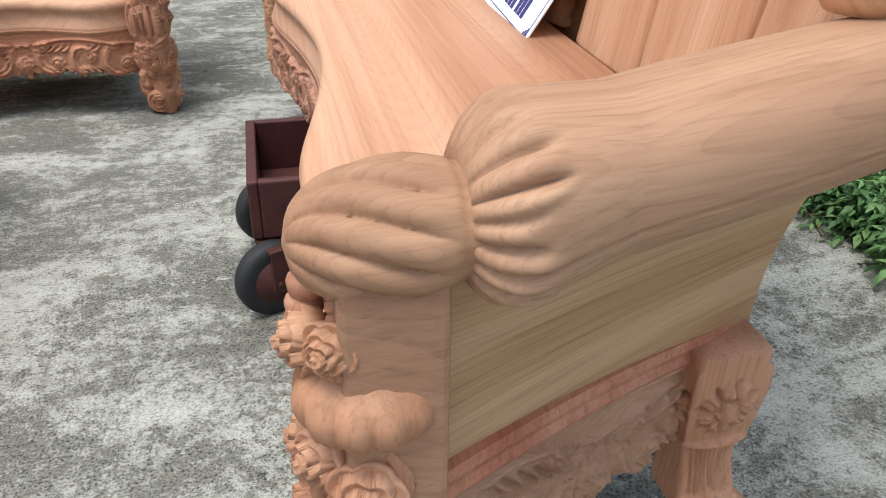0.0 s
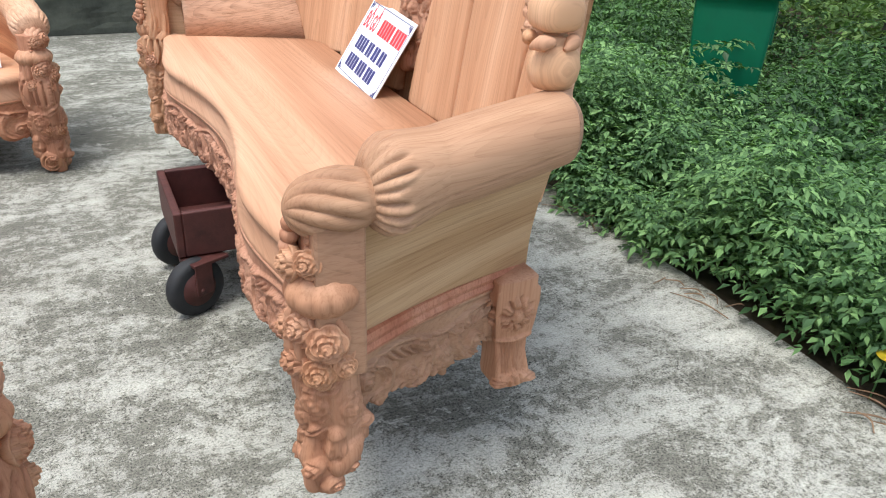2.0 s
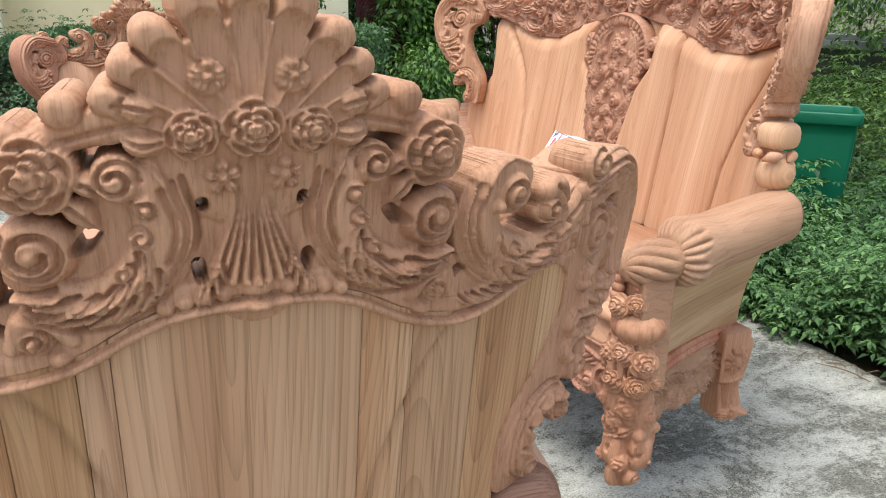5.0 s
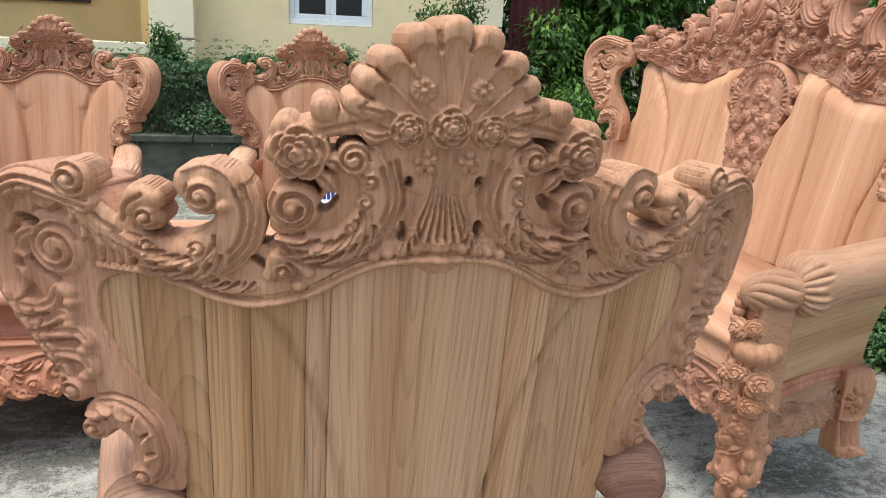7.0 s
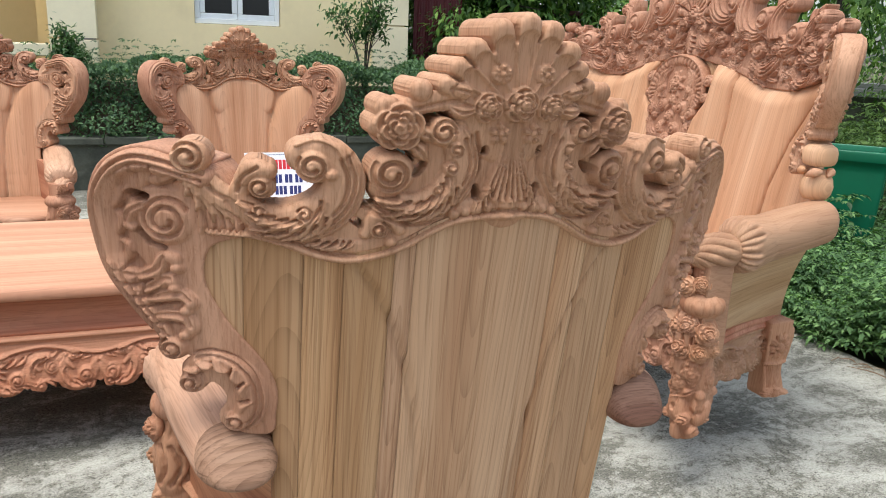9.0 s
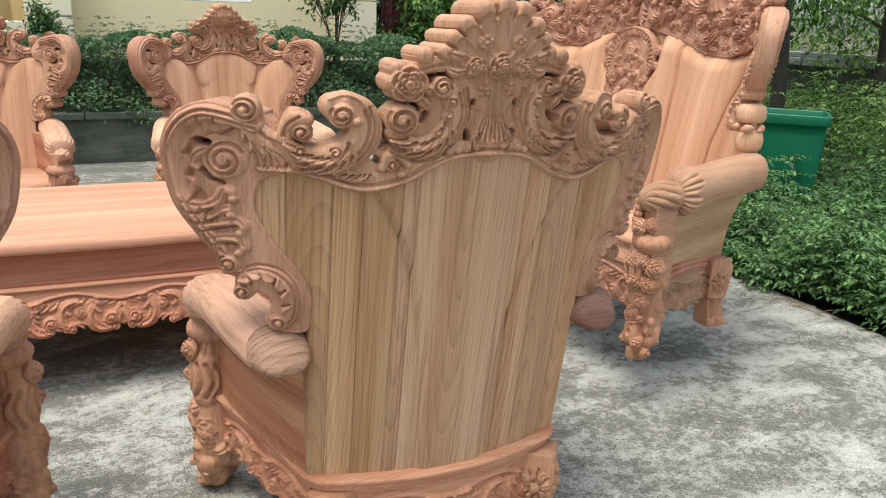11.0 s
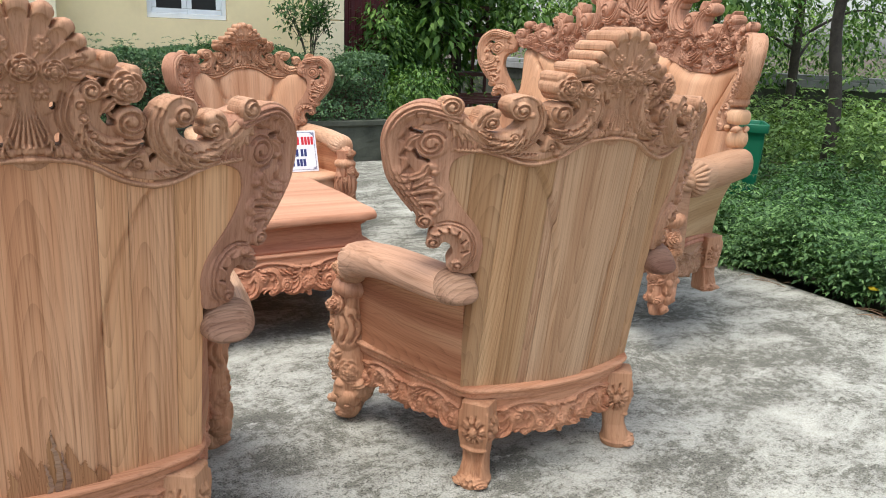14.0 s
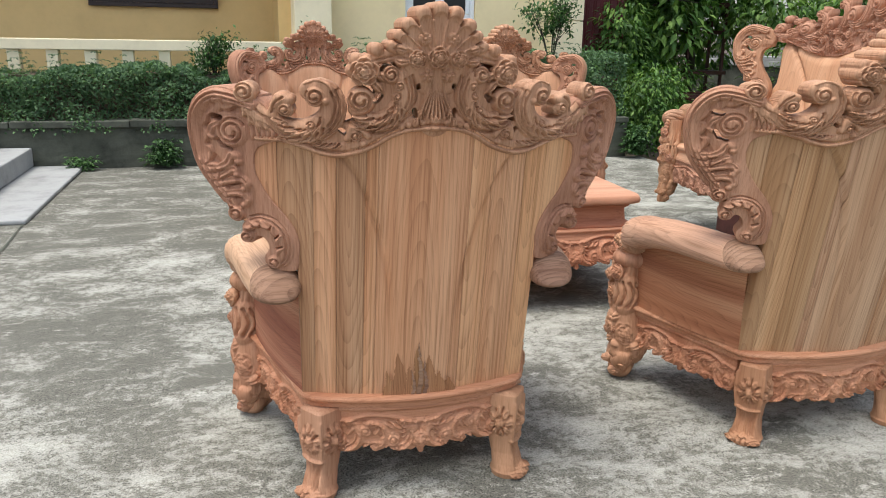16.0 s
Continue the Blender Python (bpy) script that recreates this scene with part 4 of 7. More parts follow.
    r.leafage([(0.164, 0.992), (0.126, 0.984), (0.088, 0.998), (0.062, 1.030)], 0.030, 5, -1, 0.010)
    r.curl(0.086, 1.060, 0.0105, 1.2, 0.6, 1, 0.017)
    r.curl(0.100, 1.030, 0.0090, 1.2, 2.0, 1, 0.017)
    r.curl(0.082, 1.084, 0.0120, 1.3, 0.6, -1, 0.016)
    r.curl(0.162, 1.051, 0.0300, 1.6, 0.6, -1, 0.010)
    B([(0.162, 1.051)], 0.012, 0.0165, True, 0.2)
    r.curl(0.100, 1.108, 0.0195, 1.4, 3.2, -1, 0.012)
    L([(0.122, 1.120), (0.100, 1.131), (0.078, 1.122), (0.064, 1.100)], [0.003, 0.0046, 0.0046, 0.003], 0.006)
    # outer rose, its bud, two leaves and the arm that holds them to the shell
    B([(0.160, 1.132), (0.128, 1.142), (0.096, 1.150), (0.066, 1.152)], [0.014, 0.012, 0.015, 0.018], 0.002, True, 0.2)
    G([(0.140, 1.136), (0.110, 1.144), (0.084, 1.150)], 0.0026, 0.003)
    B([(0.132, 1.160)], 0.0155, 0.005)
    for pts in ([(0.140, 1.092), (0.128, 1.082), (0.116, 1.066)], [(0.132, 1.106), (0.120, 1.104), (0.110, 1.094)]):
        r.stroke(pts, [0.005, 0.011, 0.002], 0.005, True, True, 1, 0.009, 2.2)
        G(pts, 0.0022, 0.0040)
    B([(0.172, 1.136)], 0.017, 0.004)
    B([(0.180, 1.114)], 0.016, 0.004)
    r.rose(0.156, 1.113, 0.0320, 0.024)
    # shell: hollow petals with crisp ridges between them and rolled ends
    ends = ((0.0, 1.243, 0.0195), (0.036, 1.236, 0.0175), (0.067, 1.212, 0.0165), (0.086, 1.190, 0.0140), (0.101, 1.168, 0.0130))
    r.stroke([(0.0, 1.135), (0.0, 1.180)], [0.075, 0.058], 0.001, True, False, 1, 0.006, 5.0)
    for k, (x, z, q) in enumerate(ends):
        both = k > 0
        at = lambda f, x=x, z=z: (f * x, 1.128 + f * (z - 1.128))
        r.stroke([at(0.30), at(0.86), (x, z)], [0.010, 1.02 * q, q], 0.004, True, both, 1, 0.009, 3.2)
        r.stroke([at(0.30), at(0.60), at(0.84)], [0.004, 0.64 * q, 0.80 * q], 0.0052, False, both, -1)
    for (x0, z0, _), (x1, z1, _) in zip(ends[:-1], ends[1:]):
        x, z = (x0 + x1) / 2, (z0 + z1) / 2
        L([(0.30 * x, 1.128 + 0.30 * (z - 1.128)), (0.84 * x, 1.128 + 0.84 * (z - 1.128))], [0.0018, 0.0030], 0.0040)
        G([(0.88 * x, 1.128 + 0.88 * (z - 1.128)), (1.04 * x, 1.128 + 1.04 * (z - 1.128))], 0.0024, 0.006)
    # leaves beside the three roses
    for pts in ([(0.064, 1.156), (0.080, 1.162), (0.096, 1.164)], [(0.064, 1.136), (0.080, 1.134), (0.094, 1.140)]):
        r.clear(pts[1][0], pts[1][1], 0.011)
        r.stroke(pts, [0.005, 0.011, 0.002], 0.004, True, True, 1, 0.012, 2.2)
        G(pts, 0.002, 0.004)
    # fluted stem that flares to a clawed foot
    r.stroke([(0.0, 1.128), (0.0, 1.070), (0.0, 1.010)], [0.018, 0.022, 0.042], 0.003, True, False, 1, 0.005, 4.0)
    for k in range(-4, 5):
        L([(0.0028 * k, 1.120), (0.0042 * k, 1.070), (0.0098 * k, 1.014)], [0.0022, 0.0026, 0.0044], 0.0046, False)
    for k in range(-4, 4):
        G([(0.0028 * (k + 0.5), 1.120), (0.0042 * (k + 0.5), 1.070), (0.0098 * (k + 0.5), 1.014)], 0.0020, 0.004, False)
    for x, z, q in ((0.031, 1.184, 0.0140), (0.024, 1.106, 0.0150)):
        r.clear(x, z, q)
        for k in range(5):
            a = k * 2 * math.pi / 5 + 0.3
            pts = [(x + u * q * math.cos(a), z + u * q * math.sin(a)) for u in (0.2, 0.65, 1.0)]
            r.stroke(pts, [0.0030, 0.0056, 0.0018], 0.004, True, True, 1, 0.012, 2.2)
            G(pts, 0.0014, 0.003)
        L([(x, z)], 0.0036, 0.006)
    r.rose(0.045, 1.141, 0.0205, 0.022)
    r.rose(0.0, 1.145, 0.0245, 0.026, both=False)
    r.leafage([(0.030, 1.036), (0.038, 1.020), (0.050, 1.008)], 0.026, 3, -1, 0.010)
    B([(0.0, 1.006), (0.0, 0.992)], [0.014, 0.012], 0.010, False)
    for k in range(1, 5):
        x, z = 0.012 + 0.0155 * k, 1.003 - 0.0006 * k * k
        r.clear(x, z, 0.008)
        B([(x, z)], 0.0085, 0.008)
    for pts, q in (([(0.0400, 1.085), (0.0395, 1.081)], 0.0052), ([(0.046, 1.030), (0.044, 1.018)], 0.0060), ([(0.206, 0.984), (0.198, 0.978)], 0.0060), ([(0.130, 1.052), (0.122, 1.062)], 0.0075)):
        r.hole(pts, q)
    return r


def scroll_leaf(r, x, z, size, turn=0.0, mirror=1, h=0.014, both=True):
    """A C-shaped leaf between two coils, gouged along its back and edged with pointed lobes inside; x, z is its larger coil."""
    c, s = math.cos(turn), math.sin(turn)

    def P(pts):
        out = []
        for a, b in pts:
            a, b = a * size * mirror, b * size
            out.append((x + a * c - b * s, z + a * s + b * c))
        return out
    spine = [(0.016, -0.020), (-0.002, -0.038), (-0.030, -0.046), (-0.058, -0.040), (-0.082, -0.018), (-0.093, 0.014), (-0.084, 0.044), (-0.066, 0.056)]
    r.body(P(spine), [q * size for q in (0.012, 0.017, 0.021, 0.025, 0.027, 0.025, 0.020, 0.016)], h, both, 0.24)
    for o in (0.020, 0.012, 0.004):
        r.groove(P([(0.020 + 0.5 * o, -0.028 - o), (-0.006, -0.044 - o), (-0.034, -0.051 - o), (-0.064 - 0.5 * o, -0.044 - 0.8 * o), (-0.087 - o, -0.018), (-0.097 - o, 0.014), (-0.088 - o, 0.046 + 0.5 * o)]), max(0.0030, 0.0031 * size), 0.0046 * size, both)
    r.leafage(P([(0.014, -0.036), (-0.016, -0.052), (-0.050, -0.050), (-0.076, -0.030), (-0.088, 0.0)]), 0.038 * size, 6, -mirror, h + 0.006, both)
    (cx, cz), (ex, ez) = P([(0, 0), (-0.062, 0.058)])
    r.curl(cx, cz, 0.030 * size, 1.5, 0.6, -mirror, h + 0.004, both)
    r.curl(ex, ez, 0.0195 * size, 1.4, 3.2, -mirror, h + 0.005, both)


def plume(r, x, z, size, turn=0.0, mirror=1, h=0.014, both=True):
    """A large C-shaped leaf fluted along its whole width, with comma-shaped tips down its back and a coil at each end."""
    c, s = math.cos(turn), math.sin(turn)

    def P(pts):
        return [(x + a * size * mirror * c - b * size * s, z + a * size * mirror * s + b * size * c) for a, b in pts]
    spine = curve(P([(0.016, -0.020), (-0.002, -0.038), (-0.030, -0.046), (-0.058, -0.040), (-0.082, -0.018), (-0.093, 0.014), (-0.084, 0.044), (-0.066, 0.056)]), 24)
    t = np.gradient(spine, axis=0)
    t /= np.linalg.norm(t, axis=1)[:, None]
    n = mirror * np.stack([t[:, 1], -t[:, 0]], 1)
    wide = size * np.interp(np.linspace(0, 1, 24), np.linspace(0, 1, 8), (0.012, 0.017, 0.021, 0.025, 0.027, 0.025, 0.020, 0.016))
    for i in range(3, 22, 3):
        q = 1.0 - 0.4 * abs(i / 12 - 1)
        a = spine[i] - n[i] * 0.5 * wide[i]
        b = spine[i] - n[i] * 1.05 * wide[i] + t[i] * 0.014 * size * q
        e = spine[i] - n[i] * 1.50 * wide[i] + t[i] * 0.036 * size * q
        r.stroke([a, b, e], [0.010 * size, 0.0095 * size, 0.004 * size], 0.004, True, both, 1, h + 0.001, 2.4)
        r.groove([a, b, e], 0.0028, 0.004, both)
    r.body(spine[::3], wide[::3] * 1.05, h + 0.003, both, 0.34)
    for o in (-0.66, -0.22, 0.22, 0.66):
        r.groove(spine[1:-2] + n[1:-2] * (o * wide[1:-2])[:, None], 0.0034, 0.0066, both)
    (cx, cz), (ex, ez) = P([(0, 0), (-0.062, 0.058)])
    r.curl(cx, cz, 0.030 * size, 1.5, 0.6, -mirror, h + 0.007, both)
    r.curl(ex, ez, 0.0205 * size, 1.4, 3.2, -mirror, h + 0.008, both)


def apron_relief(length, height, step, pendants=1):
    """A scalloped rail: a plain band, a bead that rises and dips, and below it a close run of C-leaves that lead to a rose hanging in the middle of each span."""
    half, h = length / 2, height
    r = Relief(-half, half, -1.16 * h, 0.0, step)
    span = length / pendants
    k0 = h / 0.125
    wave = lambda x: 0.28 + 0.09 * np.cos((x + half) / span * 4 * np.pi)
    r.area(lambda x, z: np.maximum(-z - (0.84 + 0.05 * np.cos((x + half) / span * 6 * np.pi) + 0.03 * np.cos(x * 190 / k0)) * h, np.abs(x) - half + 0.0005), 0.0005)
    r.line([(-half, -0.006), (half, -0.006)], 0.006, 0.006, False)
    bead = [(x, -wave(x) * h) for x in np.linspace(-half, half, 9 * pendants + 1)]
    for k in range(pendants):
        c, L = -half + span * (k + 0.5), span / 2
        count = max(2, round((L - 0.030 * k0) / (0.080 * k0)))
        for s in (1, -1):
            edge = lambda v, L=L, c=c, s=s: [(c + s * u * L, -(v + 0.05 * math.cos(5 * u)) * h) for u in (0.14, 0.34, 0.54, 0.74, 0.94)]
            r.leafage(edge(0.84), 0.030 * k0, max(6, int(L / (0.024 * k0))), -s, 0.004, False)
            r.leafage(edge(0.50), 0.028 * k0, max(6, int(L / (0.026 * k0))), s, 0.004, False)
            for j in range(count):
                u = (0.030 * k0 + (L - 0.030 * k0) * (j + 0.62) / count)
                x = c + s * u
                up = 1 if j % 2 else -1
                scroll_leaf(r, x, -(0.66 - 0.10 * up) * h, (0.66 - 0.05 * (j % 2)) * k0, s * (0.30 * up) + (math.pi if up > 0 else 0.0), -s * up, 0.006, False)
                r.body([(x + s * 0.034 * k0, -0.50 * h), (x + s * 0.046 * k0, -0.62 * h)], [0.007 * k0, 0.004 * k0], 0.008, False)
            # the drop that hangs where the rail meets the leg
            r.body([(c + s * 0.97 * L, -0.62 * h), (c + s * 0.93 * L, -0.84 * h)], [0.014, 0.012], 0.005, False)
            r.curl(c + s * 0.91 * L, -0.92 * h, 0.0140 * k0, 1.3, 0.3, s, 0.007, False)
            r.leafage([(c + s * 0.012, -0.40 * h), (c + s * 0.030 * k0, -0.52 * h), (c + s * 0.036 * k0, -0.72 * h)], 0.026 * k0, 3, s, 0.008, False)
        for a in range(7):
            t = 2 * math.pi * a / 7 + 0.3
            p = (c + 0.034 * k0 * math.cos(t), -0.82 * h + 0.030 * k0 * math.sin(t))
            r.stroke([(c, -0.82 * h), p], [0.010 * k0, 0.008 * k0], 0.004, True, False, 1, 0.006, 2.2)
            r.groove([(c, -0.82 * h), p], 0.0022, 0.004, False)
        r.rose(c, -0.80 * h, 0.024 * k0, 0.020, both=False)
    r.line(bead, 0.0050, 0.007, False)
    r.groove([(x, z - 0.008) for x, z in bead], 0.0026, 0.005, False)
    return r


def carved_post(name, path, radii, relief, mat, parent, front, label="", m=44, squash=1.0, square=(0.0, 0.0), gain=1.0):
    """A carved leg: rings about a bent axis, swollen by the relief; relief x = 0 looks along the angle front."""
    zs = relief.zs
    n = len(zs)
    t = np.linspace(0, 1, n)
    axis = curve(path, n)
    r = np.interp(t, np.linspace(0, 1, len(radii)), radii)
    H = gain * (np.maximum(relief.h, 0) + relief.fine) - 1.5 * relief.cut
    H = 0.8 * H + 0.05 * (np.roll(H, 1, 0) + np.roll(H, -1, 0) + np.roll(H, 1, 1) + np.roll(H, -1, 1))
    u = np.linspace(0, 1, m, endpoint=False)
    cols = np.clip(((u) * (len(relief.xs) - 1)).astype(int), 0, len(relief.xs) - 1)
    ang = front + (u - 0.5) * 2 * np.pi
    p = 2.0 + 8.0 * np.interp(t, np.linspace(0, 1, len(square)), square)[:, None]
    phi = ((u - 0.5) * 2 * np.pi)[None, :]
    out = r[:, None] / (np.abs(np.cos(phi)) ** p + np.abs(np.sin(phi)) ** p) ** (1 / p) + H[cols].T
    v = np.stack([axis[:, 0, None] + out * np.cos(ang), axis[:, 1, None] + squash * out * np.sin(ang), axis[:, 2, None] + 0 * out], -1)
    return solid(name, v.reshape(-1, 3), lathe_faces(n, m), mat, parent, label)


def front_leg_relief(height, step=0.0026):
    """The wrapped-out skin of a front leg, from the foot up: clawed foot, scrolled knee, a bunch of roses, a gadrooned bud and a plain neck with one rose."""
    r = Relief(-0.18, 0.18, 0.0, height, step)
    r.area(lambda x, z: x * 0 + z * 0 - 1.0)
    h = height
    # smooth toe between two balls
    r.stroke([(0.0, 0.030 * h), (0.0, 0.100 * h)], [0.040, 0.030], 0.016, both=False)
    r.stroke([(0.090, 0.085 * h)], 0.040, 0.020)
    r.curl(0.098, 0.090 * h, 0.022, 1.3, 0.5, 1, 0.018)
    # knee: a pair of swelling scrolls under leaves, one more to each side
    r.stroke([(0.0, 0.255 * h), (0.0, 0.30 * h)], [0.050, 0.045], 0.022, both=False)
    r.stroke([(0.036, 0.215 * h)], 0.032, 0.024)
    r.curl(0.036, 0.205 * h, 0.022, 1.5, 0, 1, 0.028)
    r.stroke([(0.118, 0.235 * h)], 0.050, 0.026)
    r.curl(0.122, 0.205 * h, 0.022, 1.5, 0, -1, 0.026)
    for x in (0.0, 0.080, 0.150):
        r.stroke([(x, 0.36 * h), (x, 0.30 * h), (x + 0.004, 0.245 * h)], [0.020, 0.024, 0.006], 0.010, True, x > 0, 1, 0.014)
        r.flutes([(x, 0.355 * h), (x, 0.30 * h), (x, 0.25 * h)], 0.036, 4, 0.005, x > 0)
    # roses among leaves
    r.stroke([(0.0, 0.44 * h)], 0.075, 0.014, both=False)
    r.stroke([(0.13, 0.44 * h)], 0.075, 0.012)
    for x, z in ((0.038, 0.375), (0.080, 0.52), (0.150, 0.375), (0.0, 0.545)):
        r.line([(x - 0.022, z * h - 0.012), (x, z * h), (x + 0.024, z * h + 0.010)], [0.005, 0.013, 0.003], 0.013, x > 0)
        r.groove([(x - 0.022, z * h - 0.012), (x, z * h), (x + 0.024, z * h + 0.010)], 0.002, 0.006, x > 0)
    r.rose(0.0, 0.405 * h, 0.034, 0.022, both=False)
    r.rose(0.045, 0.475 * h, 0.036, 0.024)
    r.rose(0.118, 0.44 * h, 0.036, 0.022)
    # bud of fat lobes with a beaded rib
    r.stroke([(0.0, 0.645 * h)], 0.060, 0.024, both=False)
    r.stroke([(0.115, 0.645 * h)], 0.058, 0.022)
    for k in range(7):
        r.line([(0.0, (0.595 + 0.017 * k) * h)], 0.0048, 0.007, False)
    for x in (0.016, 0.040, 0.062, 0.092, 0.118, 0.145, 0.168):
        r.groove([(x * 0.85 + 0.003, 0.585 * h), (x, 0.645 * h), (x * 0.85 + 0.004, 0.705 * h)], 0.0042, 0.011)
    # neck: one rose in front, ribbed leaves to the sides
    r.rose(0.0, 0.785 * h, 0.036, 0.026, both=False)
    for x in (0.066, 0.125):
        r.stroke([(x, 0.74 * h), (x + 0.004, 0.80 * h), (x, 0.87 * h)], [0.020, 0.018, 0.006], 0.010)
        r.groove([(x, 0.735 * h), (x + 0.004, 0.80 * h), (x, 0.87 * h)], 0.0026, 0.004)
    for k in range(5):
        r.line([(0.034, (0.86 + 0.026 * k) * h)], 0.006, 0.008)
    return r


LEG_RELIEF = front_leg_relief(0.53)


def arm_body(parent, s, dx, mat, end_mat):
    """A rolled arm that gathers into pleats behind a melon-shaped knob; s is the side, +1 or -1."""
    m, n = 156, 72
    ang = np.linspace(0, 2 * np.pi, m, endpoint=False)
    rows = []
    ts = np.linspace(0, 1, n) if dx else np.concatenate([np.linspace(0, 0.15, 14), np.linspace(0.165, 1, n - 14)])
    y0, y1 = (0.082, 0.497) if dx else (-0.035, 0.550)
    rx, rz = (0.070, 0.064) if dx else (0.064, 0.053)
    for t in ts:
        y = y0 + (y1 - y0) * t
        x = 0.352 + 0.075 * t + dx
        z = 0.592 - (0.045 * t if dx else 0.022 * t + 0.026 * max(0.0, t - 0.6) ** 2 / 0.16)
        nose = 0.09 if dx else 0.15
        if t < nose:
            g = math.sin(math.pi / 2 * (0.30 + 0.70 * t / nose)) if dx else 0.30 + 0.70 * (1 - (1 - t / nose) ** 2.6) ** 0.5
        elif dx and t > 0.70:
            g = 1.02 + 0.16 * min(1.0, (t - 0.70) / 0.17)
            g *= math.sqrt(1 - (0.80 * max(0.0, (t - 0.89) / 0.11)) ** 2)
        elif t > 0.84:
            f = (t - 0.84) / 0.16
            g = 1.04 + 0.06 * math.sin(math.pi * f) - 0.24 * f ** 4
        else:
            g = 1.0 + 0.04 * math.sin(math.pi * (t - nose) / (0.84 - nose))
        begin = (0.865 if dx else 0.915) + 0.024 * np.sin(5 * ang + 1.0) + 0.018 * np.sin(10 * ang)
        pl = (0.20 if dx else 0.11) * np.clip((t - begin) / 0.040, 0, 1)
        rad = g * (1 + 0.20 * pl - 1.10 * pl * (1 - np.abs(np.sin(10 * ang + 0.7 * np.sin(3 * ang))) ** 0.45))
        rad = np.where(np.arange(m) == 150, rad - 0.028 * (t > 0.04), rad)
        ex = np.sign(np.cos(ang)) * np.abs(np.cos(ang)) ** 0.86
        ez = np.sign(np.sin(ang)) * np.abs(np.sin(ang)) ** 0.86
        # the chairs' arms are sawn off aslant behind
        slant = 0.0 if dx else 0.075 * max(0.0, 1 - t / 0.3)
        low = 1.0 if dx else 0.72 + 0.28 * np.clip((t - 0.55) / 0.3, 0, 1)
        rows.append(np.stack([s * (x + rx * rad * ex), y + slant * (0.5 + 0.5 * rad * ez), z + rz * rad * np.where(ez < 0, low * ez, ez)], -1))
    v = np.array(rows)
    if s < 0:
        v = v[:, ::-1]
    v = v.reshape(-1, 3)
    k = 7 if dx else 9
    faces = lathe_faces(n, m)
    body = [f for f in faces if min(f) >= (k - 1) * m and len(f) == 4] + [faces[-1]]
    stub = [f for f in faces if max(f) < k * m]
    arm = solid("arm", v, [tuple(reversed(f)) for f in body], mat, parent, "smooth rolled arm with carved pleats")
    solid("arm_end", v[: k * m], [tuple(reversed(f)) for f in stub], end_mat, parent, "rough end grain of the arm")
    # knob
    rows = []
    N, M = 44, 132
    a = np.linspace(0, 2 * np.pi, M, endpoint=False)
    for i in range(N):
        t = i / (N - 1)
        y = (0.482 if dx else 0.500) + (0.142 if dx else 0.104) * t
        swell = 0.86 + 0.14 * math.sin(math.pi / 2 * min(1.0, t / 0.4)) if t < 0.4 else math.sqrt(max(0.0, 1 - ((t - 0.4) / 0.6) ** 2.6))
        r = (0.78 if dx else 0.74) * rz * swell + 0.002
        if 0.08 < t < 0.16:
            r *= 0.95
        tw = a + 1.2 * t * s
        lob = 1 + (0.24 * np.abs(np.sin(5 * tw)) ** 0.45 - 0.16) * min(1, 5 * max(0, t - 0.16)) * (1 if t < 0.97 else 0)
        rows.append(np.stack([s * (0.432 + dx) + s * r * lob * np.cos(a), y + 0 * a, (0.543 if dx else 0.514) + 0.95 * r * lob * np.sin(a) - 0.006 * t], -1))
    v = np.array(rows)
    if s < 0:
        v = v[:, ::-1]
    solid("arm_knob", v.reshape(-1, 3), [tuple(reversed(f)) for f in lathe_faces(N, M)], mat, parent, "melon-lobed carved arm knob")
    return arm


def rounded_panel(name, p, q, z0, z1, thick, mat, parent, label="", bow=0.0):
    place, length = along(p, q, bow)
    nx, nz = 24, 14
    xs, zs = np.linspace(-length / 2, length / 2, nx), np.linspace(0, 1, nz)
    X, T = np.meshgrid(xs, zs, indexing="ij")
    top = z1
    Z = z0 + (top - z0) * T
    f = place(X.ravel(), Z.ravel(), 0 * X.ravel())
    b = place(X.ravel(), Z.ravel(), 0 * X.ravel() - thick)
    k = nx * nz
    faces = grid_faces(nx, nz) + [tuple(i + k for i in g) for g in grid_faces(nx, nz, True)]
    rim = [i * nz for i in range(nx)] + [(nx - 1) * nz + j for j in range(1, nz)] + [i * nz + nz - 1 for i in range(nx - 2, -1, -1)] + list(range(nz - 2, 0, -1))
    faces += [(b2, a2, a2 + k, b2 + k) for a2, b2 in zip(rim, rim[1:] + rim[:1])]
    return solid(name, np.vstack([f, b]), faces, mat, parent, label, smooth=False)


def half_width(z):
    """Half the width of an armchair's plain back at a height."""
    return np.interp(z, [0.27, 0.45, 0.62, 0.70, 0.74, 0.77, 0.813, 0.857, 0.887, 0.93, 1.0], [0.300, 0.302, 0.305, 0.304, 0.314, 0.332, 0.367, 0.392, 0.400, 0.398, 0.392])


def crest_line(x):
    """The crest's lower edge over the plain back."""
    return np.interp(np.abs(x), [0, 0.06, 0.10, 0.14, 0.18, 0.215, 0.25, 0.285, 0.33, 0.40], [0.991, 0.985, 0.969, 0.945, 0.930, 0.925, 0.931, 0.945, 0.955, 0.948])


def seam(z):
    """The sweeping edge of the raised middle field."""
    return np.interp(z, [0.25, 0.35, 0.45, 0.55, 0.65, 0.75, 0.82, 0.88, 0.93, 1.02], [0.070, 0.072, 0.076, 0.082, 0.094, 0.118, 0.142, 0.170, 0.205, 0.260])


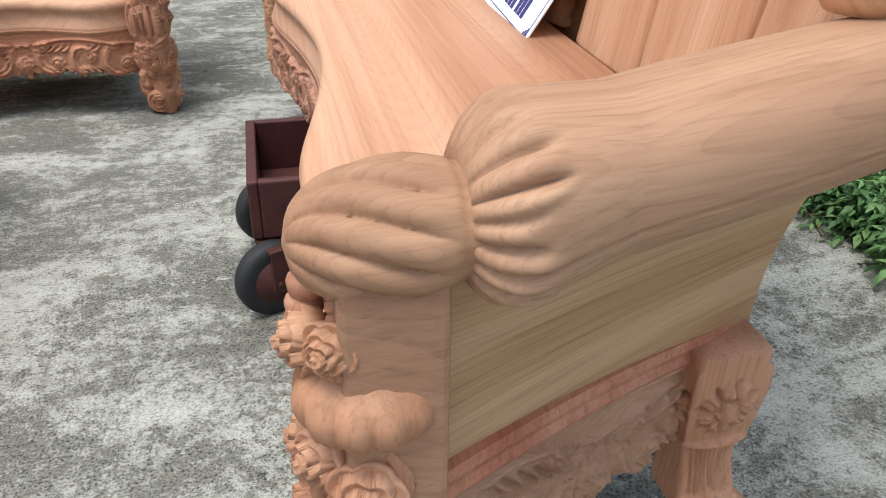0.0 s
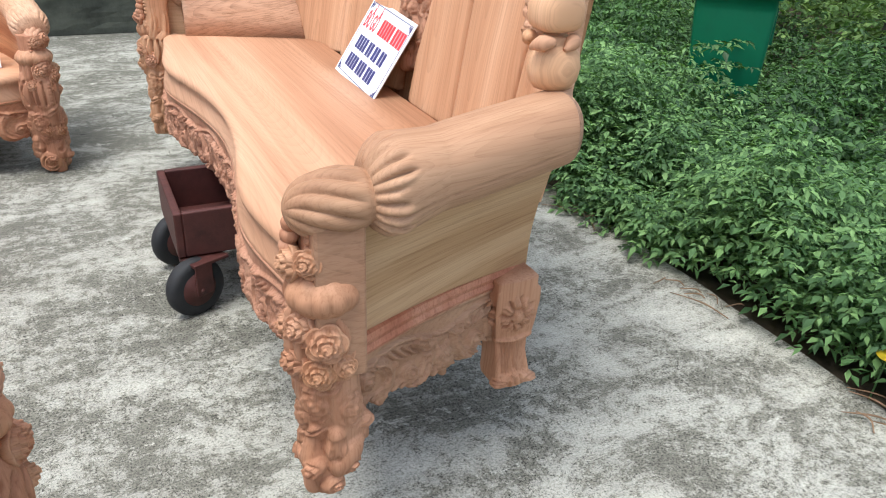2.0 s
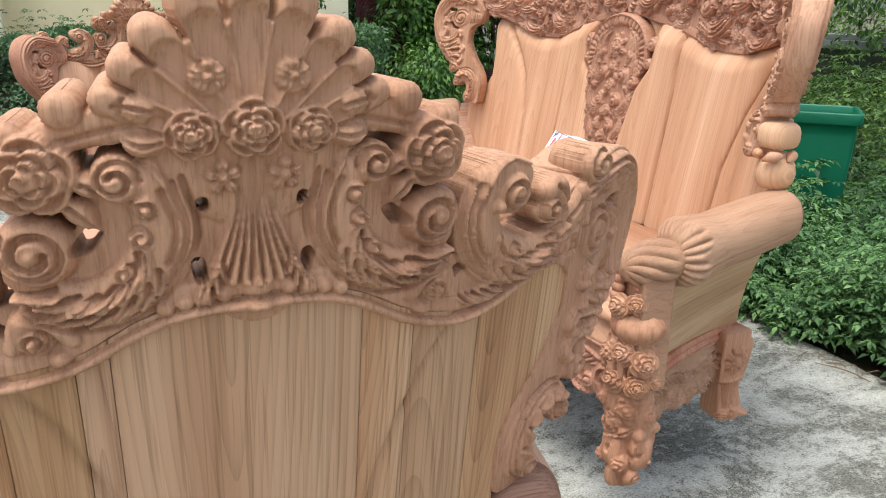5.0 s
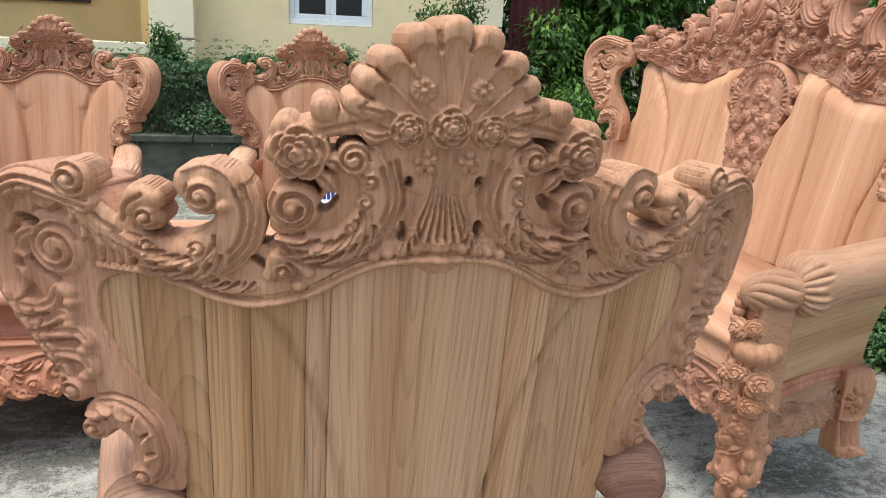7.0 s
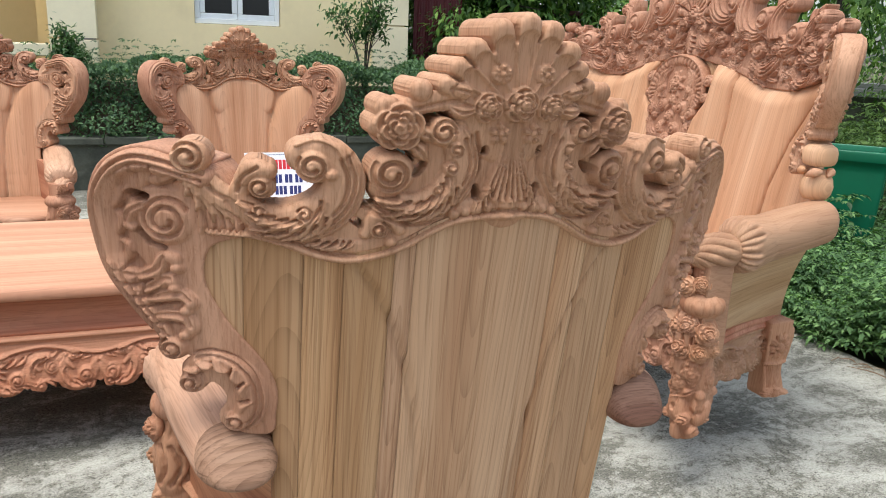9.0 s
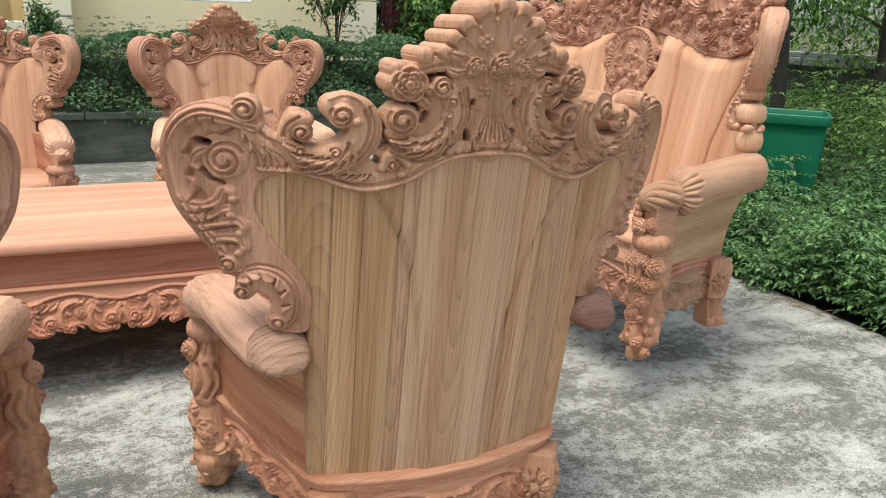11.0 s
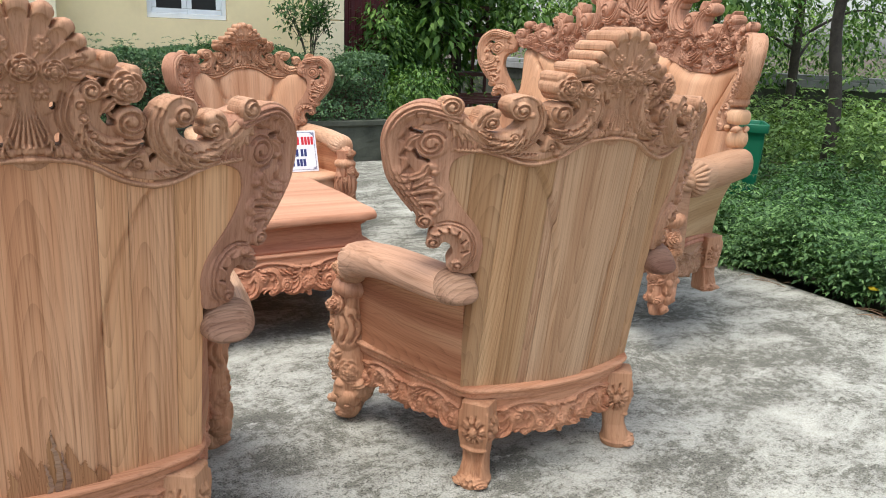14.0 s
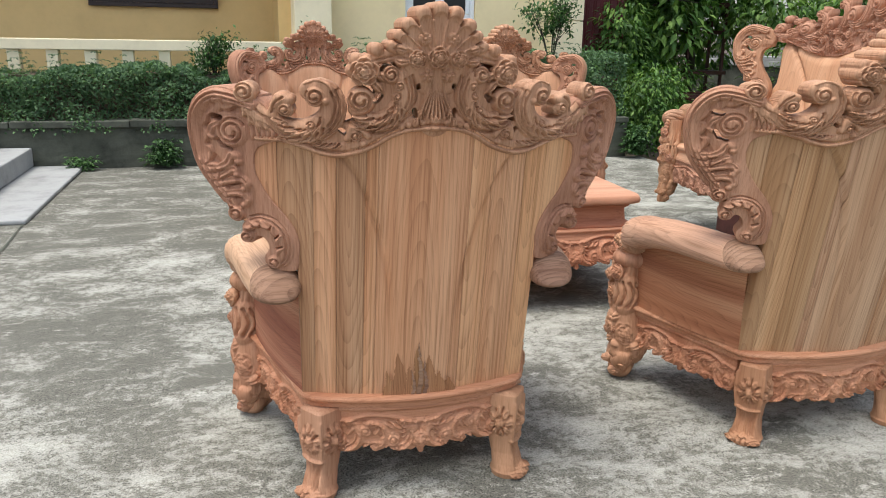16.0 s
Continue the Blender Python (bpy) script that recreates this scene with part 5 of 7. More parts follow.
def back_planks(parent, boards):
    """The glued upright boards of the back's outer face, dark and pale; the middle field stands a little proud between two sweeping creases."""
    nz = 130
    for (x0, mat), (x1, _) in zip(boards[:-1], boards[1:]):
        nx = max(8, int((x1 - x0) / 0.0042))
        U, Z = np.meshgrid(np.linspace(0, 1, nx), np.linspace(0.262, 1.0, nz), indexing="ij")
        w = half_width(Z)
        a = np.clip(-w if x0 < -0.36 else x0 + 0 * w, -w, w)
        b = np.clip(w if x1 > 0.36 else x1 + 0 * w, -w, w)
        # a hair of a joint between the boards
        a, b = np.minimum(a + 0.0003, b), np.maximum(b - 0.0003, a)
        X = a + (b - a) * U
        Z = np.minimum(Z, crest_line(X) + 0.012)
        d = seam(Z) - np.abs(X)
        H = 0.0085 * np.clip(d / 0.012 + 0.5, 0, 1) ** 1.3 - 0.0065 * np.exp(-(((d + 0.004) / 0.0045) ** 2)) * np.clip((Z - 0.42) / 0.2, 0, 1)
        y = lean(X, Z)
        fr = np.stack([X, y - H, Z], -1).reshape(-1, 3)
        rr = np.stack([X, y + 0.03, Z], -1).reshape(-1, 3)
        k = nx * nz
        faces = grid_faces(nx, nz) + [tuple(i + k for i in g) for g in grid_faces(nx, nz, True)]
        rim = [i * nz for i in range(nx)] + [(nx - 1) * nz + j for j in range(1, nz)] + [i * nz + nz - 1 for i in range(nx - 2, -1, -1)] + list(range(nz - 2, 0, -1))
        faces += [(q, p, p + k, q + k) for p, q in zip(rim, rim[1:] + rim[:1])]
        dead = np.repeat((b - a)[None, 0], nx, 0).ravel() < 0.0012
        faces = [f for f in faces if not all(dead[i % k] for i in f)]
        mid = 0.5 * (max(x0, -0.39) + min(x1, 0.39))
        ob = solid("plank", np.vstack([fr, rr]) - [mid, 0, 0], faces, mat, parent, smooth=False)
        ob.matrix_basis = pose(mid, 0, 0)
        ob.data.polygons.foreach_set("use_smooth", [i < (nx - 1) * (nz - 1) for i in range(len(ob.data.polygons))])


def front_field(name, parent, relief, dx, mat, label, gap=0.034):
    """The smooth swelling inner face of a back."""
    def place(x, z, out):
        return np.stack([x, lean(x, z, dx) + gap + out, z], -1)
    ob = relief.build(name, place, mat, parent, label, 0.004, False, 0.0)
    ob.data.flip_normals()
    return ob


def base_rail(parent, pts, mat, label=""):
    """A rounded moulding that runs round the seat above the aprons."""
    p = curve(pts, 90)
    t = np.gradient(p, axis=0)
    t /= np.linalg.norm(t, axis=1)[:, None]
    nrm = np.stack([t[:, 1], -t[:, 0]], 1)
    prof = [(-0.03, -0.020), (0.003, -0.020), (0.003, -0.008), (0.009, -0.005), (0.014, 0.001), (0.014, 0.006), (0.010, 0.011), (0.004, 0.013), (-0.03, 0.017)]
    v = [(*(c + n * o), 0.272 + h) for c, n in zip(p, nrm) for o, h in prof]
    return solid("base_rail", np.array(v), [tuple(reversed(f)) for f in lathe_faces(90, len(prof))], mat, parent, label, smooth=False)


def rear_leg(parent, x, y, s, mat, block=0.0):
    """A short carved leg: a square block with a rosette, a fluted shaft and a curled foot; it looks out of the corner."""
    r = Relief(-0.15, 0.15, 0.0, 0.252, 0.0022)
    r.area(lambda a, b: a * 0 + b * 0 - 1.0)
    # rosette of eight petals in a sunk square
    for cx in (0.0, 0.074, -0.074):
        for k in range(8):
            a = k * math.pi / 4 + 0.2
            p = [(cx + d * math.cos(a), 0.194 + d * math.sin(a)) for d in (0.008, 0.021, 0.032)]
            r.line(p, [0.003, 0.0085, 0.004], 0.011, False)
            r.groove(p, 0.0016, 0.006, False)
            b = a + math.pi / 8
            r.groove([(cx + d * math.cos(b), 0.194 + d * math.sin(b)) for d in (0.010, 0.024, 0.034)], 0.0024, 0.008, False)
        r.rose(cx, 0.194, 0.012, 0.015, both=False)
    r.line([(0.0375, 0.235), (0.037, 0.150)], 0.004, 0.007)
    r.line([(-0.040, 0.148), (0.0, 0.142), (0.040, 0.148)], 0.0055, 0.009, False)
    # fluted shaft
    for k in range(-4, 5):
        r.groove([(0.0085 * k, 0.136), (0.0075 * k, 0.10), (0.0082 * k, 0.064)], 0.0026, 0.006, False)
    r.line([(0.0, 0.064)], 0.008, 0.010, False)
    # foot
    r.stroke([(0.0, 0.030)], 0.036, 0.012, False, False)
    r.curl(0.034, 0.030, 0.021, 1.4, 0.5, 1, 0.010)
    for k in (-1, 0, 1):
        r.groove([(0.010 * k, 0.056), (0.013 * k, 0.030), (0.014 * k, 0.006)], 0.0028, 0.007, False)
    ang = math.atan2(-0.75, s) if not block else math.atan2(0.0, s)
    ox, oy = 0.02 * math.cos(ang), 0.02 * math.sin(ang)
    return carved_post("rear_leg", [(x + 0.9 * ox, y + 0.9 * oy, 0.0), (x + 0.8 * ox, y + 0.8 * oy, 0.03), (x + 0.2 * ox, y + 0.2 * oy, 0.09), (x + 0.1 * ox, y + 0.1 * oy, 0.16), (x + 0.3 * ox, y + 0.3 * oy, 0.25)],
                       [0.040, 0.042, 0.040, 0.037, 0.040, 0.046, 0.050, 0.048] if block else [0.046, 0.050, 0.040, 0.034, 0.036, 0.042, 0.044, 0.040], r, mat, parent, ang, m=110, square=(0.8, 0.8, 0.7, 0.7, 0.7, 0.7) if block else (0.0, 0.0, 0.3, 0.5, 0.7, 0.7))


def flared_side(parent, s, mat, label):
    """The sofa's end board: it stands between front leg and rear, and leans out until it meets the rolled arm above."""
    n, k = 30, 16
    V = []
    for skin in (0.0, -0.026):
        for i in range(n):
            t = i / (n - 1)
            for q in np.linspace(0, 1, k):
                y = 0.542 - 0.475 * t
                foot = 1.200 - 0.228 * t - 0.010 * math.sin(math.pi * t)
                head = 1.200 - 0.100 * t
                z0 = 0.296 - 0.050 * t ** 1.3
                z1 = 0.545 + 0.040 * t
                x = foot + (head - foot) * q ** 1.9 + skin
                V.append((s * x, y, z0 + (z1 - z0) * q))
    m = n * k
    flip = s < 0
    F = grid_faces(n, k, flip) + [tuple(a + m for a in f) for f in grid_faces(n, k, not flip)]
    rim = [i * k for i in range(n)] + [(n - 1) * k + b for b in range(1, k)] + [i * k + k - 1 for i in range(n - 2, -1, -1)] + list(range(k - 2, 0, -1))
    F += [((b, a, a + m, b + m) if not flip else (a, b, b + m, a + m)) for a, b in zip(rim, rim[1:] + rim[:1])]
    return solid("side_panel", np.array(V), F, mat, parent, label, smooth=False)


def gadroons(parent, x, y, z, radius, height, mat):
    """A fat bud of swelling lobes that twist a little as they rise."""
    th = np.linspace(0, 2 * np.pi, 72, endpoint=False)
    rows = []
    for u in np.linspace(0, 1, 22):
        q = 0.012 + (radius - 0.012) * math.sin(math.pi * u) ** 0.7
        w = q * (1 + 0.11 * (np.abs(np.sin(6 * th + 1.1 * u)) ** 0.5 - 0.6))
        rows.append(np.stack([x + w * np.cos(th), y + w * np.sin(th), 0 * th + z + height * u], -1))
    return solid("bud", np.array(rows).reshape(-1, 3), lathe_faces(22, 72), mat, parent, "gadrooned carved bud")


def leg_flowers(parent, s, base, mat):
    """Blooms in the round on an armchair's front leg, with a bud under the arm and a scrolled foot."""
    gadroons(parent, base.x, base.y, 0.405, 0.064, 0.085, mat)
    head = math.pi / 2 - s * 0.45
    for a, z, q, out in ((0.10, 0.502, 0.024, 0.050), (-0.75, 0.505, 0.024, 0.052), (-1.50, 0.490, 0.022, 0.050), (0.25, 0.395, 0.032, 0.062), (-0.55, 0.372, 0.034, 0.066), (-1.30, 0.390, 0.032, 0.062), (-0.10, 0.325, 0.034, 0.062), (-0.95, 0.315, 0.030, 0.060), (0.80, 0.345, 0.028, 0.058), (-0.50, 0.165, 0.030, 0.060), (-1.40, 0.180, 0.026, 0.056), (0.50, 0.170, 0.026, 0.056)):
        o = Vector((math.cos(head + s * a), math.sin(head + s * a), 0.15))
        g = again(bpy.data.objects["rose"], parent) if "rose" in bpy.data.objects else rose_mesh("rose", 0.030, mat, parent)
        g.matrix_basis = facing(base + o * out + Vector((0, 0, z)), o, q / 0.030)
    for a in (0.75, -0.75, -2.0 * s):
        o = Vector((math.cos(head + a), math.sin(head + a), 0))
        r = Relief(-0.046, 0.046, -0.046, 0.046, 0.0022)
        r.curl(0.0, 0.0, 0.042, 1.6, 0.4, 1 if a > 0 else -1, 0.006, False)
        side, up = Vector((-o.y, o.x, 0)), Vector((0, 0, 1))
        at = base + o * 0.030 + Vector((0, 0.004, 0.046))
        r.build("foot_scroll", lambda x, z, out: np.array(at) + x[:, None] * np.array(side) + z[:, None] * np.array(up) + out[:, None] * np.array(o), mat, parent, "coiled scroll of the foot", 0.030, False).data.flip_normals()


def arm_lining(parent, s, dx):
    """The inner face of a sofa arm: one smooth board that rises from the seat and runs into the roll."""
    v = []
    for t in np.linspace(-0.06, 0.93, 24):
        y, x, z = 0.082 + 0.415 * t, 0.352 + 0.075 * t + dx, 0.592 - 0.045 * t
        v += [(s * (x + o), y, h) for o, h in ((-0.080 - 0.085 * (1 - t), 0.372), (-0.076 - 0.045 * (1 - t), 0.46), (-0.0735, z - 0.030), (-0.0715, z + 0.006), (-0.062, z + 0.030), (-0.040, z + 0.044), (-0.030, z), (-0.068 - 0.085 * (1 - t), 0.372))]
    f = lathe_faces(24, 8)
    solid("arm_lining", np.array(v), f if s > 0 else [tuple(reversed(q)) for q in f], BRIGHT_Y, parent, "smooth inner face of the arm")


def ear_foot(parent, x, y, z):
    """Where the ear meets the arm: a round ball, a narrow neck wrapped in a curled leaf, and a squarish cushion."""
    v, f = turned([(0.004, 0.0), (0.032, 0.003), (0.043, 0.018), (0.047, 0.040), (0.043, 0.062), (0.036, 0.074), (0.026, 0.080), (0.024, 0.090), (0.004, 0.090)], 36, (x, y, z))
    solid("ear_ball", v, f, PALE, parent, "smooth round ball of pale wood")
    th = np.linspace(0, 2 * np.pi, 48, endpoint=False)
    sq = 1.0 / (np.abs(np.cos(th)) ** 3.4 + np.abs(np.sin(th)) ** 3.4) ** (1 / 3.4)
    rows = [np.stack([x + q * sq * np.cos(th), y + 0.004 + q * sq * np.sin(th), 0 * th + z + h], -1) for q, h in ((0.004, 0.100), (0.030, 0.101), (0.038, 0.107), (0.042, 0.119), (0.042, 0.140), (0.038, 0.154), (0.029, 0.162), (0.004, 0.164))]
    solid("ear_cushion", np.array(rows).reshape(-1, 3), lathe_faces(8, 48), PALE, parent, "squarish cushion of pale wood")
    for a0, r0 in ((0.2, 0.040), (1.7, 0.044), (3.2, 0.040)):
        pts = [(x + r0 * math.cos(a0 + 0.22 * k) * (1 - 0.03 * k), y + 0.008 + r0 * math.sin(a0 + 0.22 * k), z + 0.074 + 0.006 * k - 0.0007 * k * k) for k in range(6)]
        v, f = tube(pts, [0.004, 0.010, 0.014, 0.011, 0.006], 12, n=24)
        solid("curled_leaf", v, f, PALE, parent)


def seat_frame(parent, dx, carve, side_label, step, rail_mat, leg_mat):
    """All that an armchair and a sofa share: legs, aprons, moulding, sides and arms. dx widens it."""
    rear, front = 0.275 + dx - (0.025 if dx else 0), 0.405 + dx
    for s in (1, -1):
        rear_leg(parent, s * (rear - 0.010 if dx else rear - 0.024), 0.122 if dx else 0.058, s, leg_mat, 1.0 if dx else 0.0)
        bow, big = (0.0, 1.0) if dx else (0.016, 1.16)
        carved_post("front_leg", [(s * (front + 0.022), 0.575, 0.0), (s * (front + 0.020), 0.57, 0.05), (s * (front + 0.012), 0.556, 0.12), (s * (front + 0.014), 0.562 + 0.5 * bow, 0.22), (s * (front + 0.012), 0.562 + bow, 0.34), (s * (front + 0.012), 0.556 + bow, 0.45), (s * (front + 0.016), 0.552, 0.53)],
                    [big * q for q in (0.024, 0.032, 0.036, 0.044, 0.044, 0.044, 0.045, 0.043, 0.040, 0.040, 0.044)], LEG_RELIEF, leg_mat, parent, math.pi / 2 - s * (0.0 if dx else 0.45), "carved front leg covered with roses and leaves", m=108, square=(0.0, 0.0, 0.0, 0.0, 0.1, 0.3, 0.5) if dx else (0.0, 0.0), gain=0.85 if dx else 1.0)
        if dx:
            pl, ln = along((rear - 0.030, 0.085), (front + 0.026, 0.53), 0.0) if s > 0 else along((-front - 0.026, 0.53), (-rear + 0.030, 0.085), 0.0)
            flip = 1 if s > 0 else -1
            apron_relief(ln, 0.135, 0.0024).build("side_apron", lambda x, z, o, f=pl, q=flip, ln=ln: f(x, z + 0.245 + 0.050 * q * x / ln, o), PALE_Y, parent, "leafy carved rail under the end board", 0.022, False)
            flared_side(parent, s, SIDE, side_label)
        else:
            pl, ln = along((rear + 0.014, 0.10), (front + 0.005, 0.53)) if s > 0 else along((-front - 0.005, 0.53), (-rear - 0.014, 0.10))
            apron_relief(ln, 0.115, step).build("side_apron", lambda x, z, o, f=pl: f(x, z + 0.252, o), carve, parent, "", 0.022, False)
            if s > 0:
                rounded_panel("side_panel", (rear + 0.026, 0.088), (front + 0.008, 0.53), 0.285, 0.572, 0.03, FIGURED, parent, side_label, 0.012)
            else:
                rounded_panel("side_panel", (-front - 0.008, 0.53), (-rear - 0.026, 0.088), 0.285, 0.572, 0.03, FIGURED, parent, side_label, 0.012)
        if not dx:
            leg_flowers(parent, s, Vector((s * (front + 0.012), 0.572, 0)), leg_mat)
        else:
            arm_lining(parent, s, dx)
        arm_body(parent, s, dx, PALE_Y if dx else BRIGHT_Y, END)
        if dx and s < 0:
            ear_foot(parent, s * (0.325 + dx), 0.115, 0.648)

    def rear_place(x, z, out):
        return np.stack([x, lean(x, 0.25, dx) - 0.010 - out, z + 0.252], -1)
    apron_relief(2 * rear - 0.07, 0.125, step, 1 if dx == 0 else 3).build("rear_apron", rear_place, carve, parent, "", 0.022, False)
    c, k = rear + 0.026, front + 0.012
    if dx:
        for s in (1, -1):
            prof = [(-0.02, -0.018), (0.008, -0.018), (0.012, -0.010), (0.006, -0.002), (0.010, 0.008), (0.006, 0.018), (-0.02, 0.018)]
            v = []
            for t in np.linspace(0, 1, 40):
                x, y, z = 1.200 - 0.228 * t - 0.010 * math.sin(math.pi * t), 0.528 - 0.445 * t, 0.283 - 0.050 * t ** 1.3
                v += [(s * (x + o), y, z + h) for o, h in prof]
            f = lathe_faces(40, len(prof))
            solid("base_rail", np.array(v), f if s < 0 else [tuple(reversed(q)) for q in f], rail_mat, parent, "red-brown strip under the end board", smooth=False)
        return
    half = [(x, float(lean(np.array(x), np.array(0.27), dx)) - 0.012) for x in np.linspace(0.0, c - 0.035, 5)]
    half += [(c - 0.008, half[-1][1] + 0.028), (c + 0.004, half[-1][1] + 0.065), (c + 0.03, 0.24), (k, 0.53)]
    base_rail(parent, [(-x, y) for x, y in half[:0:-1]] + half, rail_mat)


def serpentine(x, half):
    """The seat's front edge."""
    t = np.abs(x) / half
    return 0.535 + 0.055 * np.exp(-(((t - 0.62) / 0.26) ** 2)) - 0.02 * np.exp(-((t / 0.25) ** 2))


def seat_board(parent, half_front, half_rear, mat, carve, step, pendants, rear=0.11):
    nx, prof = 61, [(-0.36, 0.0), (-0.10, 0.0), (-0.035, 0.0), (-0.012, -0.003), (0.0, -0.010), (0.006, -0.022), (0.003, -0.034), (-0.008, -0.042), (-0.006, -0.060), (0.006, -0.085), (0.010, -0.105), (-0.36, -0.105)]
    U = np.linspace(-1, 1, nx)
    v = []
    for u in U:
        for o, h in prof:
            yf = float(serpentine(np.array(u), 1.0)) + o
            if o < -0.3:
                yf = rear
            f = np.clip((yf - 0.02) / 0.5, 0, 1)
            v.append((u * (half_rear + (half_front - half_rear) * f), yf, 0.385 + h))
    solid("seat", np.array(v), lathe_faces(nx, len(prof)), mat, parent, "smooth wooden seat with a wavy front edge")
    length = 2 * half_front - 0.05

    def place(x, z, out):
        y = serpentine(x, half_front) + 0.004
        return np.stack([-x, y + out, z + 0.292], -1)
    apron_relief(length, 0.15, step, pendants).build("front_apron", place, carve, parent, "pierced front rail carved with scrolls and flowers", 0.03, False)


def ears(parent, off, step, forward, thick, dx=0.0):
    relief = ear_relief(off, step)
    rim = curve([(0.388, 1.052), (0.426, 1.062), (0.466, 1.071), (0.500, 1.061), (0.527, 1.034), (0.541, 0.989), (0.538, 0.940), (0.524, 0.882), (0.495, 0.834), (0.466, 0.796)], 70)
    t = np.gradient(rim, axis=0)
    t /= np.linalg.norm(t, axis=1)[:, None]
    nrm = np.stack([-t[:, 1], t[:, 0]], 1)
    for s in (1, -1):
        def place(x, z, out):
            z = (0.715 + (z - 0.64) * 0.94 if s < 0 else 0.655 + (z - 0.64) * 1.07) if dx else z
            a, b = outward(x, dx)
            return np.stack([s * (x + a * out), lean(x, z, dx) + forward + b * out, z], -1)
        ear = relief.build("ear", place, CARVED, parent, "scrolled and pierced carved ear of the back", thick, True, gain=1.4)
        # the sanded outer edge
        rows = []
        for grow, out in ((-0.006, 0.004), (0.001, 0.0045), (0.0034, 0.001), (0.0036, -0.5 * thick), (0.0034, -thick - 0.001), (0.001, -thick - 0.0045), (-0.006, -thick - 0.004)):
            q = rim + grow * nrm
            rows.append(place(q[:, 0] + off, q[:, 1], np.full(70, out)))
        v = np.stack(rows, 1).reshape(-1, 3)
        edge = solid("ear_edge", v, [tuple(reversed(f)) for f in lathe_faces(70, 7)], CARVED, parent, "smooth sanded outer edge of the ear")
        if s < 0:
            ear.data.flip_normals()
            edge.data.flip_normals()


def armchair(m, label):
    ob = thing("armchair", m, label, "armchair", "carved armchairs")
    seat_frame(ob, 0.0, RED, "reddish side board with swirling figure", 0.0024, RED, RED_Z)
    back_planks(ob, [(-0.40, BACK_PALE), (-0.346, BACK_DARK), (-0.268, BACK), (-0.215, BACK_DARK), (-0.150, BACK_PALE), (-0.122, BACK_PALE), (0.098, BACK), (0.155, BACK_PALE), (0.245, BACK), (0.40, BACK)])
    crest_relief(0.0015).build("crest", board(0.0, -0.003), CARVED, ob, "carved crest with a shell, roses and scrolls", lambda x, z: 0.046 + 0.052 * np.clip((z - 1.09) / 0.10, 0, 1), True, gain=1.4)
    ears(ob, 0.0, 0.0017, -0.003, 0.072)
    # inner face: a wide middle lobe and two side lobes
    r = Relief(-0.40, 0.40, 0.36, 1.0, 0.0062)
    r.area(lambda x, z: np.maximum(np.maximum(z - crest_line(x) - 0.008, np.abs(x) - half_width(z) + 0.01), 0.37 - z), 0.004)
    r.stroke([(0.0, 0.885), (0.0, 0.80), (0.0, 0.60), (0.0, 0.36)], [0.105, 0.135, 0.128, 0.122], 0.016, False, False, 1, 0.006, 4.0)
    r.stroke([(0.10, 0.872), (0.06, 0.885), (0.0, 0.89)], [0.085, 0.095, 0.10], 0.018, False, True, 1, 0.005, 4.0)
    r.stroke([(0.300, 0.885), (0.285, 0.84), (0.252, 0.74), (0.222, 0.62), (0.212, 0.36)], [0.078, 0.098, 0.104, 0.098, 0.092], 0.024, False, True, 1, 0.018, 3.6)
    sweep = [(0.192, 0.945), (0.178, 0.88), (0.158, 0.80), (0.138, 0.70), (0.126, 0.58), (0.120, 0.37)]
    r.stroke(sweep, [0.012, 0.010, 0.008], 0.006, False, True, -1)
    r.groove(sweep, 0.0044, 0.008)
    front_field("inner_back", ob, r, 0.0, PALE, "smooth swelling inner back in three lobes")
    seat_board(ob, 0.395, 0.29, PALE_X, RED, 0.0034, 1)
    return ob


def sofa_top(x):
    """The upper edge of the sofa's plain back fields."""
    return np.interp(np.abs(x), [0.0, 0.17, 0.24, 0.34, 0.44, 0.56, 0.68, 0.80, 0.92, 1.02, 1.10, 1.16], [1.05, 1.02, 1.01, 0.995, 0.970, 0.942, 0.940, 0.970, 1.012, 1.025, 1.0, 0.96])


